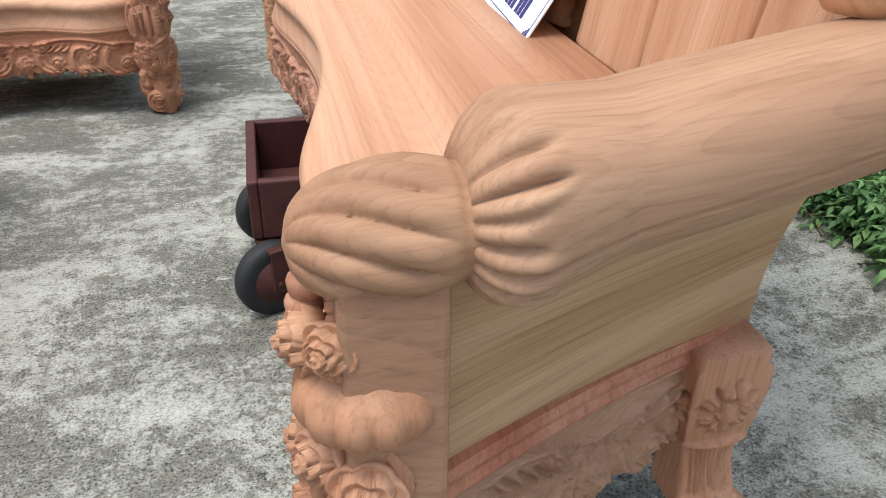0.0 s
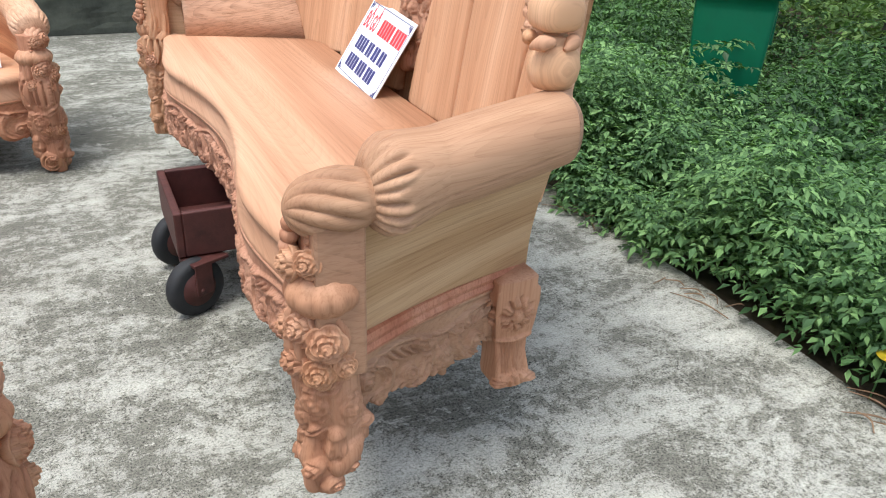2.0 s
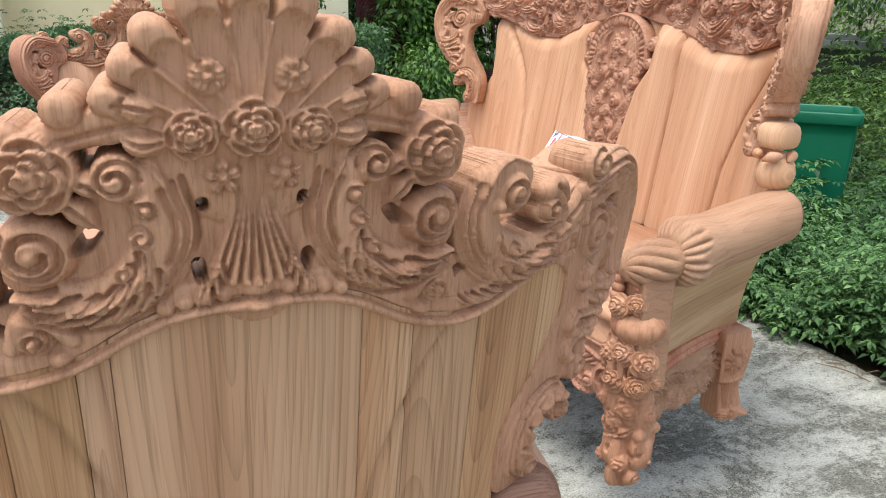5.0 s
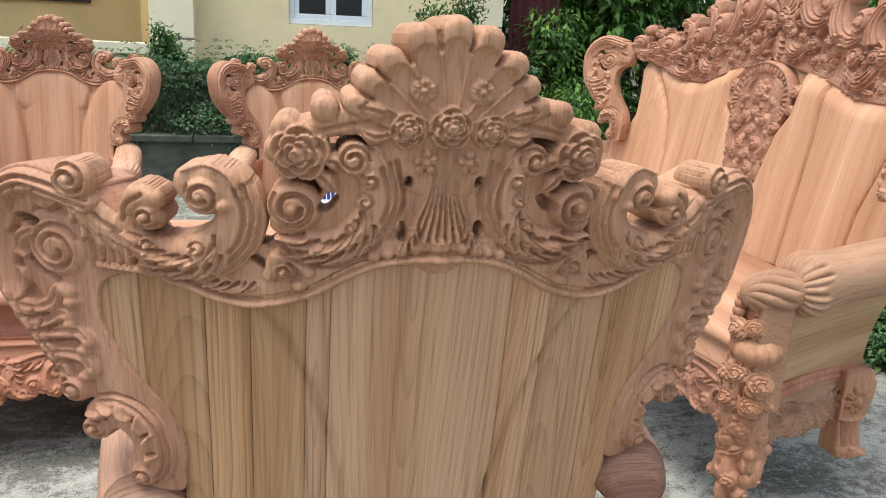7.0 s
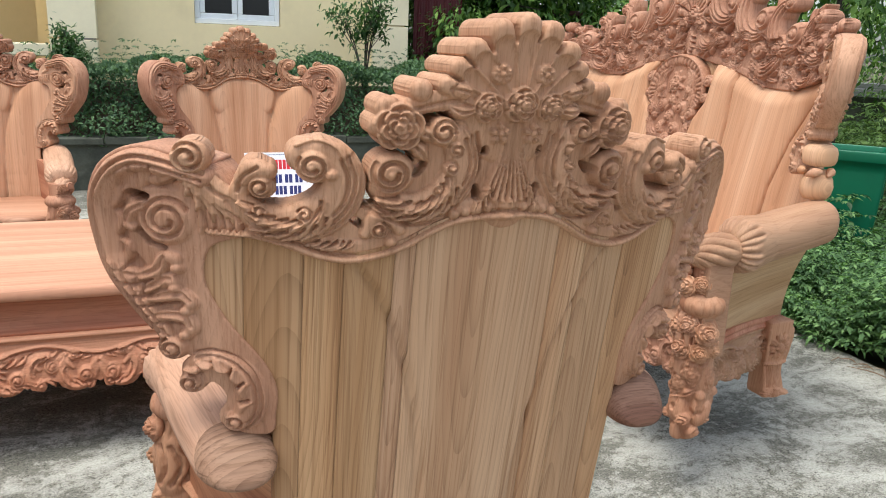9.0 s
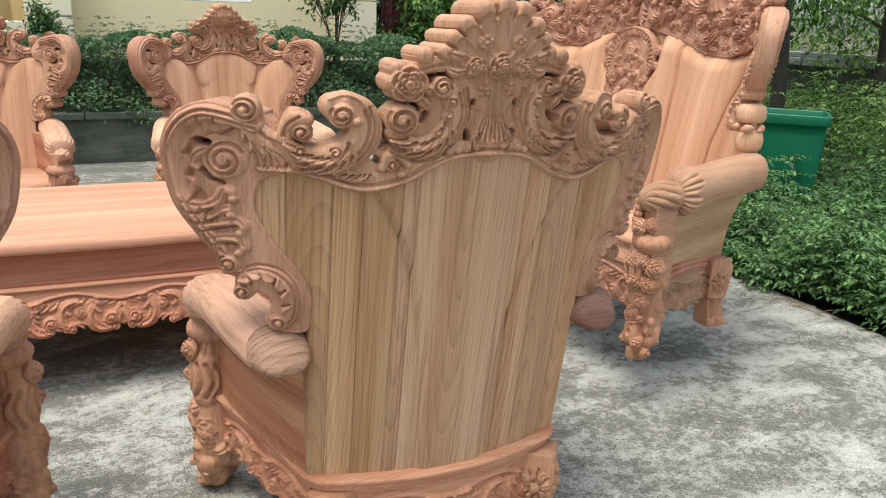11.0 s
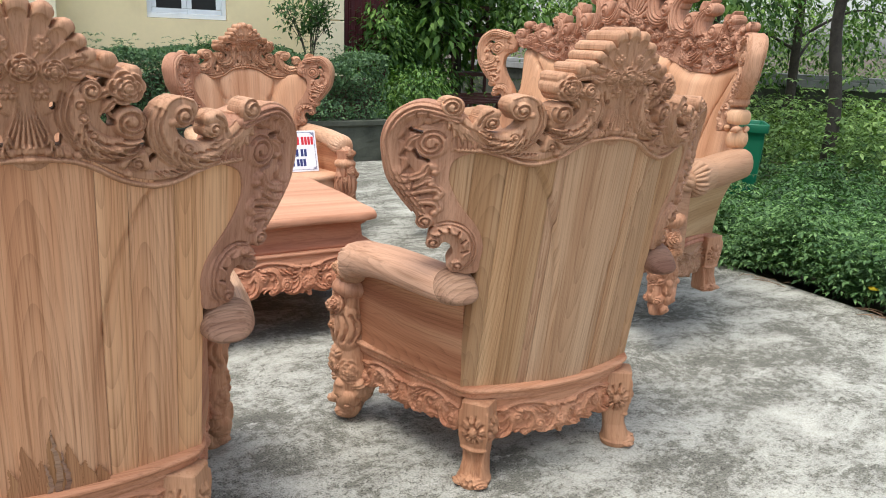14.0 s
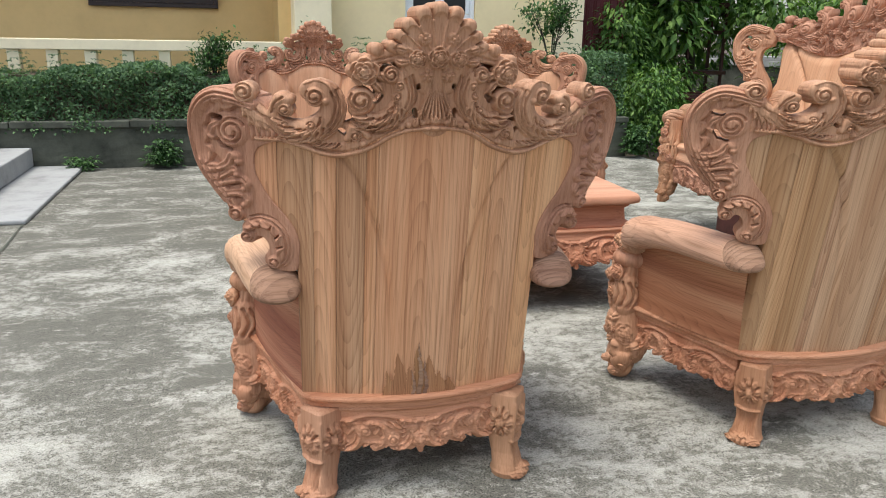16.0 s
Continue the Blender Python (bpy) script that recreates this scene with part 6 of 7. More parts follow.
def sofa_crest(step):
    r = Relief(-1.16, 1.16, 0.88, 1.38, step)
    S = r.stroke
    xs = np.linspace(0.0, 1.0, 14)
    S([(x, float(sofa_top(x)) + 0.012) for x in xs], 0.012, 0.003, True, True, 1, 0.0, 4.0)
    r.area(lambda x, z: np.maximum(np.maximum(sofa_top(x) - z, np.abs(x) - 1.05), z - np.interp(np.abs(x), [0, 0.25, 0.45, 0.62, 0.8, 1.05], [1.28, 1.22, 1.15, 1.11, 1.085, 1.085])), -0.006)
    # a close row of small leaves along the plain fields
    for k in range(8):
        x = 0.250 + 0.098 * k
        plume(r, x, float(sofa_top(x)) + 0.050, 0.62, 0.5 * math.sin(2.1 * k), 1 if k % 2 else -1, 0.004)
    for k in range(6):
        x = 0.30 + 0.118 * k
        plume(r, x, float(sofa_top(x)) + 0.104 + 0.05 * max(0.0, 0.6 - x), 0.66, 2.2 + 0.7 * k, -1 if k % 2 else 1, 0.009)
    # larger leaves over them
    for x, z, q, t, mi in ((0.915, 1.075, 0.90, 0.1, 1), (0.715, 1.040, 1.05, -0.9, -1), (0.475, 1.075, 1.25, -0.5, -1)):
        plume(r, x, z, q, t, mi, 0.012)
    # upper row, rising to the middle
    for x, z, q, t, mi in ((0.970, 1.100, 0.95, 0.3, 1), (0.840, 1.095, 1.25, -0.2, 1), (0.660, 1.125, 1.45, -0.3, 1), (0.475, 1.175, 1.65, -0.35, 1), (0.275, 1.235, 1.65, -0.35, 1)):
        plume(r, x, z, q, t, mi, 0.022)
    for x, z, q in ((0.755, 1.075, 0.030), (0.575, 1.080, 0.036), (0.225, 1.110, 0.034)):
        r.rose(x, z, q, 0.034)
    for x, z in ((0.945, 1.150), (0.775, 1.150), (0.56, 1.195), (0.37, 1.255), (0.205, 1.305)):
        r.body([(x, z)], 0.024, 0.020)
    for k in range(-4, 5):
        a = math.radians(90 - 19 * k)
        q = (0.150, 0.146, 0.136, 0.122, 0.105)[abs(k)]
        S([(0.04 * math.cos(a), 1.19 + 0.04 * math.sin(a)), (q * math.cos(a), 1.19 + q * math.sin(a))], [0.010, 0.023], 0.006, True, False, 1, 0.016, 5.0)
        r.line([(0.94 * q * math.cos(a), 1.19 + 0.94 * q * math.sin(a))], 0.019, 0.010, False)
    for k in range(-4, 4):
        a = math.radians(90 - 19 * (k + 0.5))
        r.groove([(0.04 * math.cos(a), 1.19 + 0.04 * math.sin(a)), (0.14 * math.cos(a), 1.19 + 0.14 * math.sin(a))], 0.0034, 0.014, False)
    r.rose(0.0, 1.20, 0.038, 0.046, both=False)
    r.rose(0.062, 1.165, 0.030, 0.042)
    r.leafage([(0.0, 1.15), (0.0, 1.11), (0.0, 1.06)], 0.050, 4, 1, 0.016)
    plume(r, 0.165, 1.135, 0.9, 0.6, 1, 0.016)
    r.sdf = np.maximum(r.sdf, (sofa_top(r.xs) - 0.004)[:, None] - r.zs[None, :])
    return r


def sofa_splat(step):
    """The carved middle panel: an arch of flutes over a bloom among leaves, then pairs of fluted leaves that narrow down to the seat."""
    r = Relief(-0.30, 0.30, 0.44, 1.10, step)
    r.area(lambda x, z: np.maximum(np.maximum(np.abs(x) - np.interp(z, [0.45, 0.52, 0.60, 0.70, 0.80, 0.88, 0.96, 1.00, 1.035], [0.050, 0.062, 0.088, 0.112, 0.135, 0.180, 0.175, 0.135, 0.040]), 0.46 - z), z - 1.035), 0.001)
    # pairs of leaves, the lowest first
    for x, z, q, t in ((0.030, 0.575, 0.62, 0.1), (0.040, 0.660, 0.72, 0.0), (0.048, 0.752, 0.84, -0.1), (0.064, 0.842, 0.80, 0.5)):
        plume(r, x, z, q, t, -1, 0.008)
    arch = [(0.0, 1.026), (0.068, 1.014), (0.126, 0.982), (0.160, 0.930), (0.162, 0.880), (0.140, 0.840)]
    r.body(arch, [0.022, 0.022, 0.022, 0.021, 0.018, 0.014], 0.008, True, 0.3)
    q = curve(arch, 60)
    t = np.gradient(q, axis=0)
    t /= np.linalg.norm(t, axis=1)[:, None]
    n = np.stack([-t[:, 1], t[:, 0]], 1)
    for k in range(1, 14):
        p, d = q[4 * k], n[4 * k]
        r.groove([tuple(p - 0.018 * d), tuple(p + 0.010 * d)], 0.0032, 0.008)
    r.line([tuple(p + 0.017 * d) for p, d in zip(q[::5], n[::5])], 0.0046, 0.008)
    r.curl(0.198, 0.950, 0.024, 1.4, 0.5, 1, 0.012)
    r.curl(0.134, 0.822, 0.026, 1.5, 0.0, 1, 0.016)
    r.curl(0.196, 0.885, 0.018, 1.4, 1.5, -1, 0.012)
    r.curl(0.150, 0.770, 0.016, 1.4, 0.5, 1, 0.010)
    r.curl(0.128, 0.700, 0.015, 1.4, 0.5, 1, 0.010)
    # a tall fluted leaf to each side of the bloom
    for x0, x1 in ((0.058, 0.088), (0.092, 0.128)):
        spine = [(x0, 0.990), (x1, 0.960), (x1 + 0.004, 0.915), (x0 + 0.010, 0.875)]
        r.body(spine, [0.010, 0.017, 0.016, 0.010], 0.010, True, 0.4)
        for o in (-0.007, 0.0, 0.007):
            r.groove([(a + o, b) for a, b in spine], 0.0026, 0.006)
    for k in range(8):
        a = 2 * math.pi * k / 8 + 0.2
        p = (0.044 * math.cos(a), 0.925 + 0.050 * math.sin(a))
        r.stroke([(0.0, 0.925), p], [0.012, 0.009], 0.005, True, False, 1, 0.008, 2.2)
        r.groove([(0.0, 0.925), p], 0.0024, 0.005, False)
    r.rose(0.0, 0.928, 0.034, 0.026, both=False)
    for z, size in ((0.862, 0.024), (0.795, 0.027), (0.705, 0.026), (0.618, 0.024), (0.545, 0.022)):
        r.rose(0.0, z, size, 0.024, both=False)
        for m in (1, -1):
            pts = [(m * 0.014, z - 0.022), (m * 0.030, z - 0.034), (m * 0.036, z - 0.050)]
            r.stroke(pts, [0.007, 0.010, 0.003], 0.005, True, False, 1, 0.010, 2.2)
            r.groove(pts, 0.0022, 0.004, False)
    r.body([(0.0, 0.478)], 0.038, 0.010, False)
    return r


def sofa(m):
    ob = thing("sofa", m, "long carved bare-wood sofa standing on a trolley", "sofa")
    dx = 0.75
    seat_frame(ob, dx, CARVED, "pale side board with long streaky grain", 0.003, RED, RED_Z)
    sofa_crest(0.0021).build("crest", board(dx, lambda x: -0.040 + 0.062 * np.clip((np.abs(x) - 0.72) / 0.28, 0, 1) ** 1.3), CARVED, ob, "tall crest carved with shell, roses and scrolls", 0.014, True, gain=1.15)
    ears(ob, dx - 0.11, 0.0024, 0.026, 0.046, dx)
    def splat_place(x, z, out):
        return np.stack([1.12 * x, lean(x, z, dx) - 0.006 + out, z], -1)
    sp = sofa_splat(0.003).build("splat", splat_place, CARVED, ob, "pierced middle panel of carved flowers", 0.03, False)
    sp.data.flip_normals()
    # plain rear boards
    def rear(x, z, out):
        return np.stack([x, lean(x, z, dx) - 0.055 - out, z], -1)
    r = Relief(-1.12, 1.12, 0.26, 1.03, 0.012)
    r.area(lambda x, z: np.maximum(np.maximum(z - sofa_top(x), np.abs(x) - np.minimum(half_width(z) + dx - 0.008, np.interp(z, [0.26, 0.36, 0.46, 0.56, 0.64, 0.70, 0.77, 0.85, 1.0], [0.86, 0.87, 0.89, 0.905, 0.915, 0.92, 0.92, 0.92, 0.93]))), 0.27 - z))
    r.build("rear_board", rear, BACK, ob, "", 0.02, False)
    # swelling fields to both sides of the splat, each of three long lobes
    for s in (1, -1):
        r = Relief(0.05, 1.14, 0.36, 1.04, 0.0036)
        r.area(lambda x, z: np.maximum(np.maximum(np.maximum(z - sofa_top(x) - 0.004, x - np.minimum(half_width(z) + dx - 0.004, np.interp(z, [0.36, 0.46, 0.56, 0.64, 0.70, 0.77, 0.85, 1.0], [0.95, 0.99, 1.05, 1.050, 0.985, 0.955, 0.955, 0.965]))), 0.372 - z),
               np.interp(z, [0.36, 0.50, 0.60, 0.70, 0.80, 0.87, 0.96, 1.03], [0.060, 0.073, 0.108, 0.135, 0.165, 0.225, 0.240, 0.205]) - x), 0.040)
        X, Z = np.meshgrid(r.xs, r.zs, indexing="ij")
        inner = np.interp(Z, [0.36, 0.50, 0.60, 0.70, 0.80, 0.87, 0.96, 1.03], [0.060, 0.073, 0.108, 0.135, 0.165, 0.225, 0.240, 0.205])
        first = np.interp(Z, [0.36, 0.62, 0.80, 0.93, 1.04], [0.39, 0.39, 0.385, 0.37, 0.36])
        second = np.interp(Z, [0.36, 0.62, 0.78, 0.88, 0.98, 1.04], [0.70, 0.72, 0.77, 0.83, 0.90, 0.94])
        outer = np.interp(Z, [0.36, 0.46, 0.56, 0.64, 0.70, 0.77, 0.85, 1.0], [0.95, 0.99, 1.05, 1.050, 0.985, 0.955, 0.955, 0.965])
        a = np.where(X < first, inner, np.where(X < second, first, second))
        b = np.where(X < first, first, np.where(X < second, second, outer))
        f = np.clip(np.abs(2 * (X - a) / np.maximum(b - a, 0.01) - 1), 0, 1)
        r.h = np.where(r.h > 0, 0.012 + 0.030 * (1 - f ** 5.0) ** 0.5, r.h)
        for line in (first, second):
            r.cut = np.maximum(r.cut, 0.012 * np.clip(1 - np.abs(X - line) / 0.0055, 0, 1))
        H = r.h
        r.h = np.where(H > 0, H - 0.030 * np.clip((r.zs[None, :] - (sofa_top(r.xs)[:, None] - 0.06)) / 0.06, 0, 1) ** 2, H)
        r.h = np.where(H > 0, r.h + 0.018 * np.sin(np.clip((r.xs[:, None] - 0.34) / 0.54, 0, 1) * np.pi) * np.clip((r.zs[None, :] - 0.6) / 0.4, 0, 1) * -1, r.h)

        def place(x, z, out, s=s):
            return np.stack([s * x, lean(x, z, dx) - 0.030 + out, z], -1)
        fld = r.build("inner_back", place, PALE, ob, "smooth lobed back field of pale boards", 0.004, False, 0.0)
        if s > 0:
            fld.data.flip_normals()
    boxed("under_frame", (-0.42, 0.10, 0.1335), (0.52, 0.43, 0.281), RED, ob, "", 0.006)
    seat_board(ob, 1.150, 0.895, PALE_X, CARVED, 0.0030, 3, 0.025)
    for o in ob.children:
        n = len(o.data.vertices)
        co = np.empty(3 * n)
        o.data.vertices.foreach_get("co", co)
        co = co.reshape(-1, 3)
        co[:, 0] -= np.where(co[:, 0] > 0, 0.148, -0.105) * np.clip(np.abs(co[:, 0]) / 0.75, 0, 1)
        o.data.vertices.foreach_set("co", co.ravel())
        o.data.update()
    # in the round on both front legs: roses, a gadrooned bud, twisted beads and a flat cheek under the knob
    for s in (1, -1):
        base = Vector((1.020 if s > 0 else -1.063, 0.562, 0))
        for k, (a, z, q) in enumerate(((94, 0.440, 0.032), (90 - s * 26, 0.335, 0.034), (90 + s * 14, 0.322, 0.036), (90 - s * 8, 0.268, 0.036), (90 - s * 74, 0.318, 0.036), (90 + s * 52, 0.290, 0.030), (90 - s * 62, 0.262, 0.030), (90 - s * 48, 0.452, 0.026), (90 - s * 100, 0.268, 0.024))):
            o = Vector((math.cos(radians(a)), math.sin(radians(a)), 0.12))
            g = again(bpy.data.objects["rose"], ob)
            g.matrix_basis = facing(base + o * (0.056 if k not in (4, 6, 8) else 0.064) + Vector((0, 0, z)), o, q / 0.030)
        gadroons(ob, base.x + s * 0.014, base.y + 0.006, 0.352, 0.060, 0.092, RED_Z)
        for k in range(4):
            v, f = turned([(0.003, -0.014), (0.011, -0.011), (0.0155, -0.003), (0.0155, 0.003), (0.011, 0.011), (0.003, 0.014)], 18)
            bead = solid("bead", v, f, RED_Z, ob)
            bead.matrix_basis = pose(base.x - s * 0.014, 0.612 - 0.003 * k, 0.466 + 0.019 * k, 22, 10, 0)
        boxed("cheek", (base.x + (0.012 if s > 0 else -0.056), 0.510, 0.250), (base.x + (0.056 if s > 0 else -0.012), 0.592, 0.520), PALE_Y, ob, "flat smooth cheek of the leg under the arm", 0.006)
    return ob


def coffee_table(m):
    ob = thing("coffee_table", m, "low carved coffee table of reddish bare wood", "coffee table")
    hx, hy = 0.64, 0.44
    n = 120
    a = np.linspace(0, 2 * np.pi, n, endpoint=False)

    def outline(grow):
        c, s = np.cos(a), np.sin(a)
        e = 0.16
        x = np.sign(c) * np.abs(c) ** e * hx
        y = np.sign(s) * np.abs(s) ** e * hy
        wx = 0.007 * np.cos(x / hx * np.pi * 2) * (np.abs(y) > 0.9 * hy)
        wy = 0.006 * np.cos(y / hy * np.pi * 2) * (np.abs(x) > 0.9 * hx)
        return x + np.sign(x) * (grow + wy), y + np.sign(y) * (grow + wx)

    def stack(rows):
        v = []
        for g, z in rows:
            x, y = outline(g)
            v += list(np.stack([x, y, 0 * x + z], 1))
        return np.array(v), lathe_faces(len(rows), n)
    v, f = stack([(-0.03, 0.470), (-0.004, 0.470), (0.004, 0.474), (0.006, 0.484), (0.003, 0.498), (-0.002, 0.505), (-0.010, 0.507)])
    solid("tabletop", v, f, TABLE, ob, "smooth pinkish tabletop with a wavy edge")
    v, f = stack([(-0.06, 0.36), (-0.018, 0.36), (-0.022, 0.372), (-0.040, 0.380), (-0.046, 0.44), (-0.030, 0.452), (-0.024, 0.4695), (-0.06, 0.4695)])
    solid("frieze", v, f, RED, ob, "plain moulded frieze under the top")
    for p, q, pend in (((-hx + 0.03, -hy + 0.012), (hx - 0.03, -hy + 0.012), 2), ((hx - 0.012, -hy + 0.03), (hx - 0.012, hy - 0.03), 1), ((hx - 0.03, hy - 0.012), (-hx + 0.03, hy - 0.012), 2), ((-hx + 0.012, hy - 0.03), (-hx + 0.012, -hy + 0.03), 1)):
        pl, ln = along(p, q, 0.01)
        apron_relief(ln, 0.15, 0.0028, pend).build("apron", lambda x, z, o, pl=pl, ln=ln: pl(x, z + 0.36, o + 0.30 * np.maximum(-z - 0.02, 0) + 0.45 * np.maximum(-z - 0.02, 0) * np.clip(np.abs(x) / (0.5 * ln) - 0.6, 0, 1)), RED, ob, "carved apron with scrolls and a centre rosette", 0.03, False)
    for sx in (1, -1):
        for sy in (1, -1):
            bx, by = sx * (hx - 0.045), sy * (hy - 0.045)
            ang = math.atan2(sy, sx)
            ox, oy = math.cos(ang), math.sin(ang)
            carved_post("leg", [(bx + 0.035 * ox, by + 0.035 * oy, 0), (bx + 0.02 * ox, by + 0.02 * oy, 0.06), (bx - 0.01 * ox, by - 0.01 * oy, 0.14), (bx + 0.055 * ox, by + 0.055 * oy, 0.24), (bx + 0.035 * ox, by + 0.035 * oy, 0.32), (bx - 0.015 * ox, by - 0.015 * oy, 0.37)],
                        [0.036, 0.046, 0.036, 0.040, 0.058, 0.060, 0.044, 0.034], LEG_RELIEF, RED_Z, ob, ang, "", 40)
    return ob


def trolley(m):
    """A welded box frame on castors, under the sofa."""
    ob = thing("trolley", m, "dark red steel trolley on black castors under the sofa", "trolley")
    bm = bmesh.new()
    L, W, z0, z1, t = 0.95, 0.355, 0.168, 0.298, 0.022
    box(bm, (0, -W / 2, z0), (t, W / 2, z1), 0.004)
    box(bm, (L - t, -W / 2, z0), (L, W / 2, z1), 0.004)
    box(bm, (t, -W / 2, z0), (L - t, -W / 2 + t, z1), 0.004)
    box(bm, (t, W / 2 - t, z0), (L - t, W / 2, z1), 0.004)
    box(bm, (0.20, -W / 2 + t, z0), (0.22, W / 2 - t, z1), 0.003)
    part("frame", bm, STEEL, ob, "rust red welded box frame")
    boxed("floor_plate", (t, -W / 2 + t, z0 + 0.002), (L - t, W / 2 - t, z0 + 0.008), STEEL, ob)
    for x in (0.075, L - 0.08):
        for y in (-W / 2 + 0.004, W / 2 - 0.03):
            c = thing("castor", pose(x, y, 0, 0, 0, 24), "", "")
            c.parent = ob
            for key in ("category",):
                if key in c:
                    del c[key]
            prof = [(0.034, -0.022), (0.066, -0.023), (0.079, -0.020), (0.084, -0.009), (0.084, 0.009), (0.079, 0.020), (0.066, 0.023), (0.034, 0.022)]
            v, f = turned(prof, 36)
            v = v[:, [0, 2, 1]] + [-0.046, 0, 0.084]
            solid("tyre", v, [tuple(reversed(q)) for q in f], RUBBER, c)
            v, f = turned([(0.010, -0.032), (0.022, -0.031), (0.026, -0.025), (0.050, -0.0245), (0.053, -0.012), (0.053, 0.012), (0.050, 0.0245), (0.026, 0.025), (0.022, 0.031), (0.010, 0.032)], 24)
            v = v[:, [0, 2, 1]] + [-0.046, 0, 0.084]
            solid("hub", v, [tuple(reversed(q)) for q in f], STEEL, c)
            bm = bmesh.new()
            for s in (1, -1):
                box(bm, (-0.062, s * 0.036 - 0.003, 0.07), (-0.010, s * 0.036 + 0.003, 0.157), 0.002)
            box(bm, (-0.064, -0.039, 0.155), (0.045, 0.039, 0.164), 0.002)
            part("fork", bm, STEEL, c)
            v, f = turned([(0.008, -0.042), (0.008, 0.042)], 10)
            solid("axle", v[:, [0, 2, 1]] + [-0.046, 0, 0.084], f, STEEL, c)
    return ob


def letters(text, size, mat, parent, m, name="lettering"):
    cu = bpy.data.curves.new(name, "FONT")
    cu.body, cu.size, cu.extrude, cu.align_x, cu.offset = text, size, 0.0004, "LEFT", 0.0016
    tmp = bpy.data.objects.new(name + "_curve", cu)
    scene.collection.objects.link(tmp)
    me = bpy.data.meshes.new_from_object(tmp.evaluated_get(bpy.context.evaluated_depsgraph_get()))
    bpy.data.objects.remove(tmp)
    bpy.data.curves.remove(cu)
    me.materials.append(mat)
    ob = new(name, me)
    ob.parent, ob.matrix_basis = parent, m
    return ob


def sign(m, label):
    """An enamelled plate, 0.36 by 0.255 m; local x to its right, y up its face, z out of it."""
    w, h = 0.36, 0.255
    ob = thing("shop_sign", m, label, "sign", "shop signs")
    boxed("plate", (0, 0, -0.004), (w, h, 0), SIGNWHITE, ob, bevel=0.0012)
    bm = bmesh.new()
    e = 0.011
    for lo, hi in (((e, e), (w - e, e + 0.0022)), ((e, h - e - 0.0022), (w - e, h - e)), ((e, e), (e + 0.0022, h - e)), ((w - e - 0.0022, e), (w - e, h - e))):
        box(bm, (*lo, 0.0002), (*hi, 0.0008))
    for cx, sx in ((e, 1), (w - e, -1)):
        for cy, sy in ((e, 1), (h - e, -1)):
            for k in range(3):
                a, b = cx + sx * (0.004 + 0.007 * k), cy + sy * 0.004
                box(bm, (min(a, a + sx * 0.004), min(b, b + sy * (0.018 - 0.005 * k)), 0.0002), (max(a, a + sx * 0.004), max(b, b + sy * (0.018 - 0.005 * k)), 0.0009))
    part("border", bm, SIGNBLUE, ob, "dark blue ornamental border")
    letters("ĐỒ GỖ", 0.062, SIGNRED, ob, pose(0.022, 0.165, 0.0004) @ Matrix.Diagonal((0.50, 1.12, 1, 1)), "red_lettering")
    for x in [0.152 + 0.0205 * k for k in range(5)] + [0.264 + 0.0205 * k for k in range(4)]:
        boxed("red_bar", (x, 0.166, 0.0002), (x + 0.016, 0.216, 0.001), SIGNRED, ob)
    for y0, x, groups in ((0.095, 0.050, (4, 2, 2, 2)), (0.034, 0.050, (4, 3, 3))):
        for g in groups:
            for k in range(g):
                boxed("blue_bar", (x, y0, 0.0002), (x + 0.0165, y0 + 0.044, 0.001), SIGNBLUE, ob)
                x += 0.0215
            x += 0.0105
    return ob


def wheelie_bin(m):
    ob = thing("rubbish_bin", m, "open green plastic wheeled rubbish bin without a lid", "rubbish bin")
    rows = []
    n = 96
    a = np.linspace(0, 2 * np.pi, n, endpoint=False)
    sq = lambda w, d: (np.sign(np.cos(a)) * np.abs(np.cos(a)) ** 0.17 * w / 2, np.sign(np.sin(a)) * np.abs(np.sin(a)) ** 0.17 * d / 2)
    prof = [(0.34, 0.36, 0.04), (0.36, 0.38, 0.06), (0.42, 0.46, 0.55), (0.445, 0.49, 0.78), (0.447, 0.492, 0.845), (0.480, 0.540, 0.848), (0.484, 0.546, 0.853), (0.486, 0.550, 0.905), (0.482, 0.545, 0.912), (0.455, 0.505, 0.914), (0.446, 0.494, 0.906), (0.43, 0.476, 0.86), (0.40, 0.44, 0.55), (0.35, 0.37, 0.10)]
    for w, d, z in prof:
        x, y = sq(w, d)
        rows.append(np.stack([x, y, 0 * x + z], 1))
    v = np.vstack(rows)
    solid("body", v, lathe_faces(len(prof), n), BINGREEN, ob)
    v, f = tube([(-0.19, 0.30, 0.89), (-0.19, 0.325, 0.895), (0.19, 0.325, 0.895), (0.19, 0.30, 0.89)], 0.014, 10, n=40)
    solid("handle_bar", v, f, BINGREEN, ob)
    for x in (-0.17, 0.17):
        boxed("hinge_lug", (x - 0.015, 0.24, 0.86), (x + 0.015, 0.33, 0.91), BINGREEN, ob, bevel=0.006)
    for x in (-0.22, 0.22):
        v, f = turned([(0.02, -0.02), (0.09, -0.022), (0.10, -0.01), (0.10, 0.01), (0.09, 0.022), (0.02, 0.02)], 24)
        solid("wheel", v[:, [2, 1, 0]] + [x, 0.19, 0.10], f, RUBBER, ob)
    for x in (-0.09, 0.09):
        boxed("rib", (x - 0.006, -0.255, 0.62), (x + 0.006, -0.225, 0.80), BINGREEN, ob, bevel=0.002)
    return ob


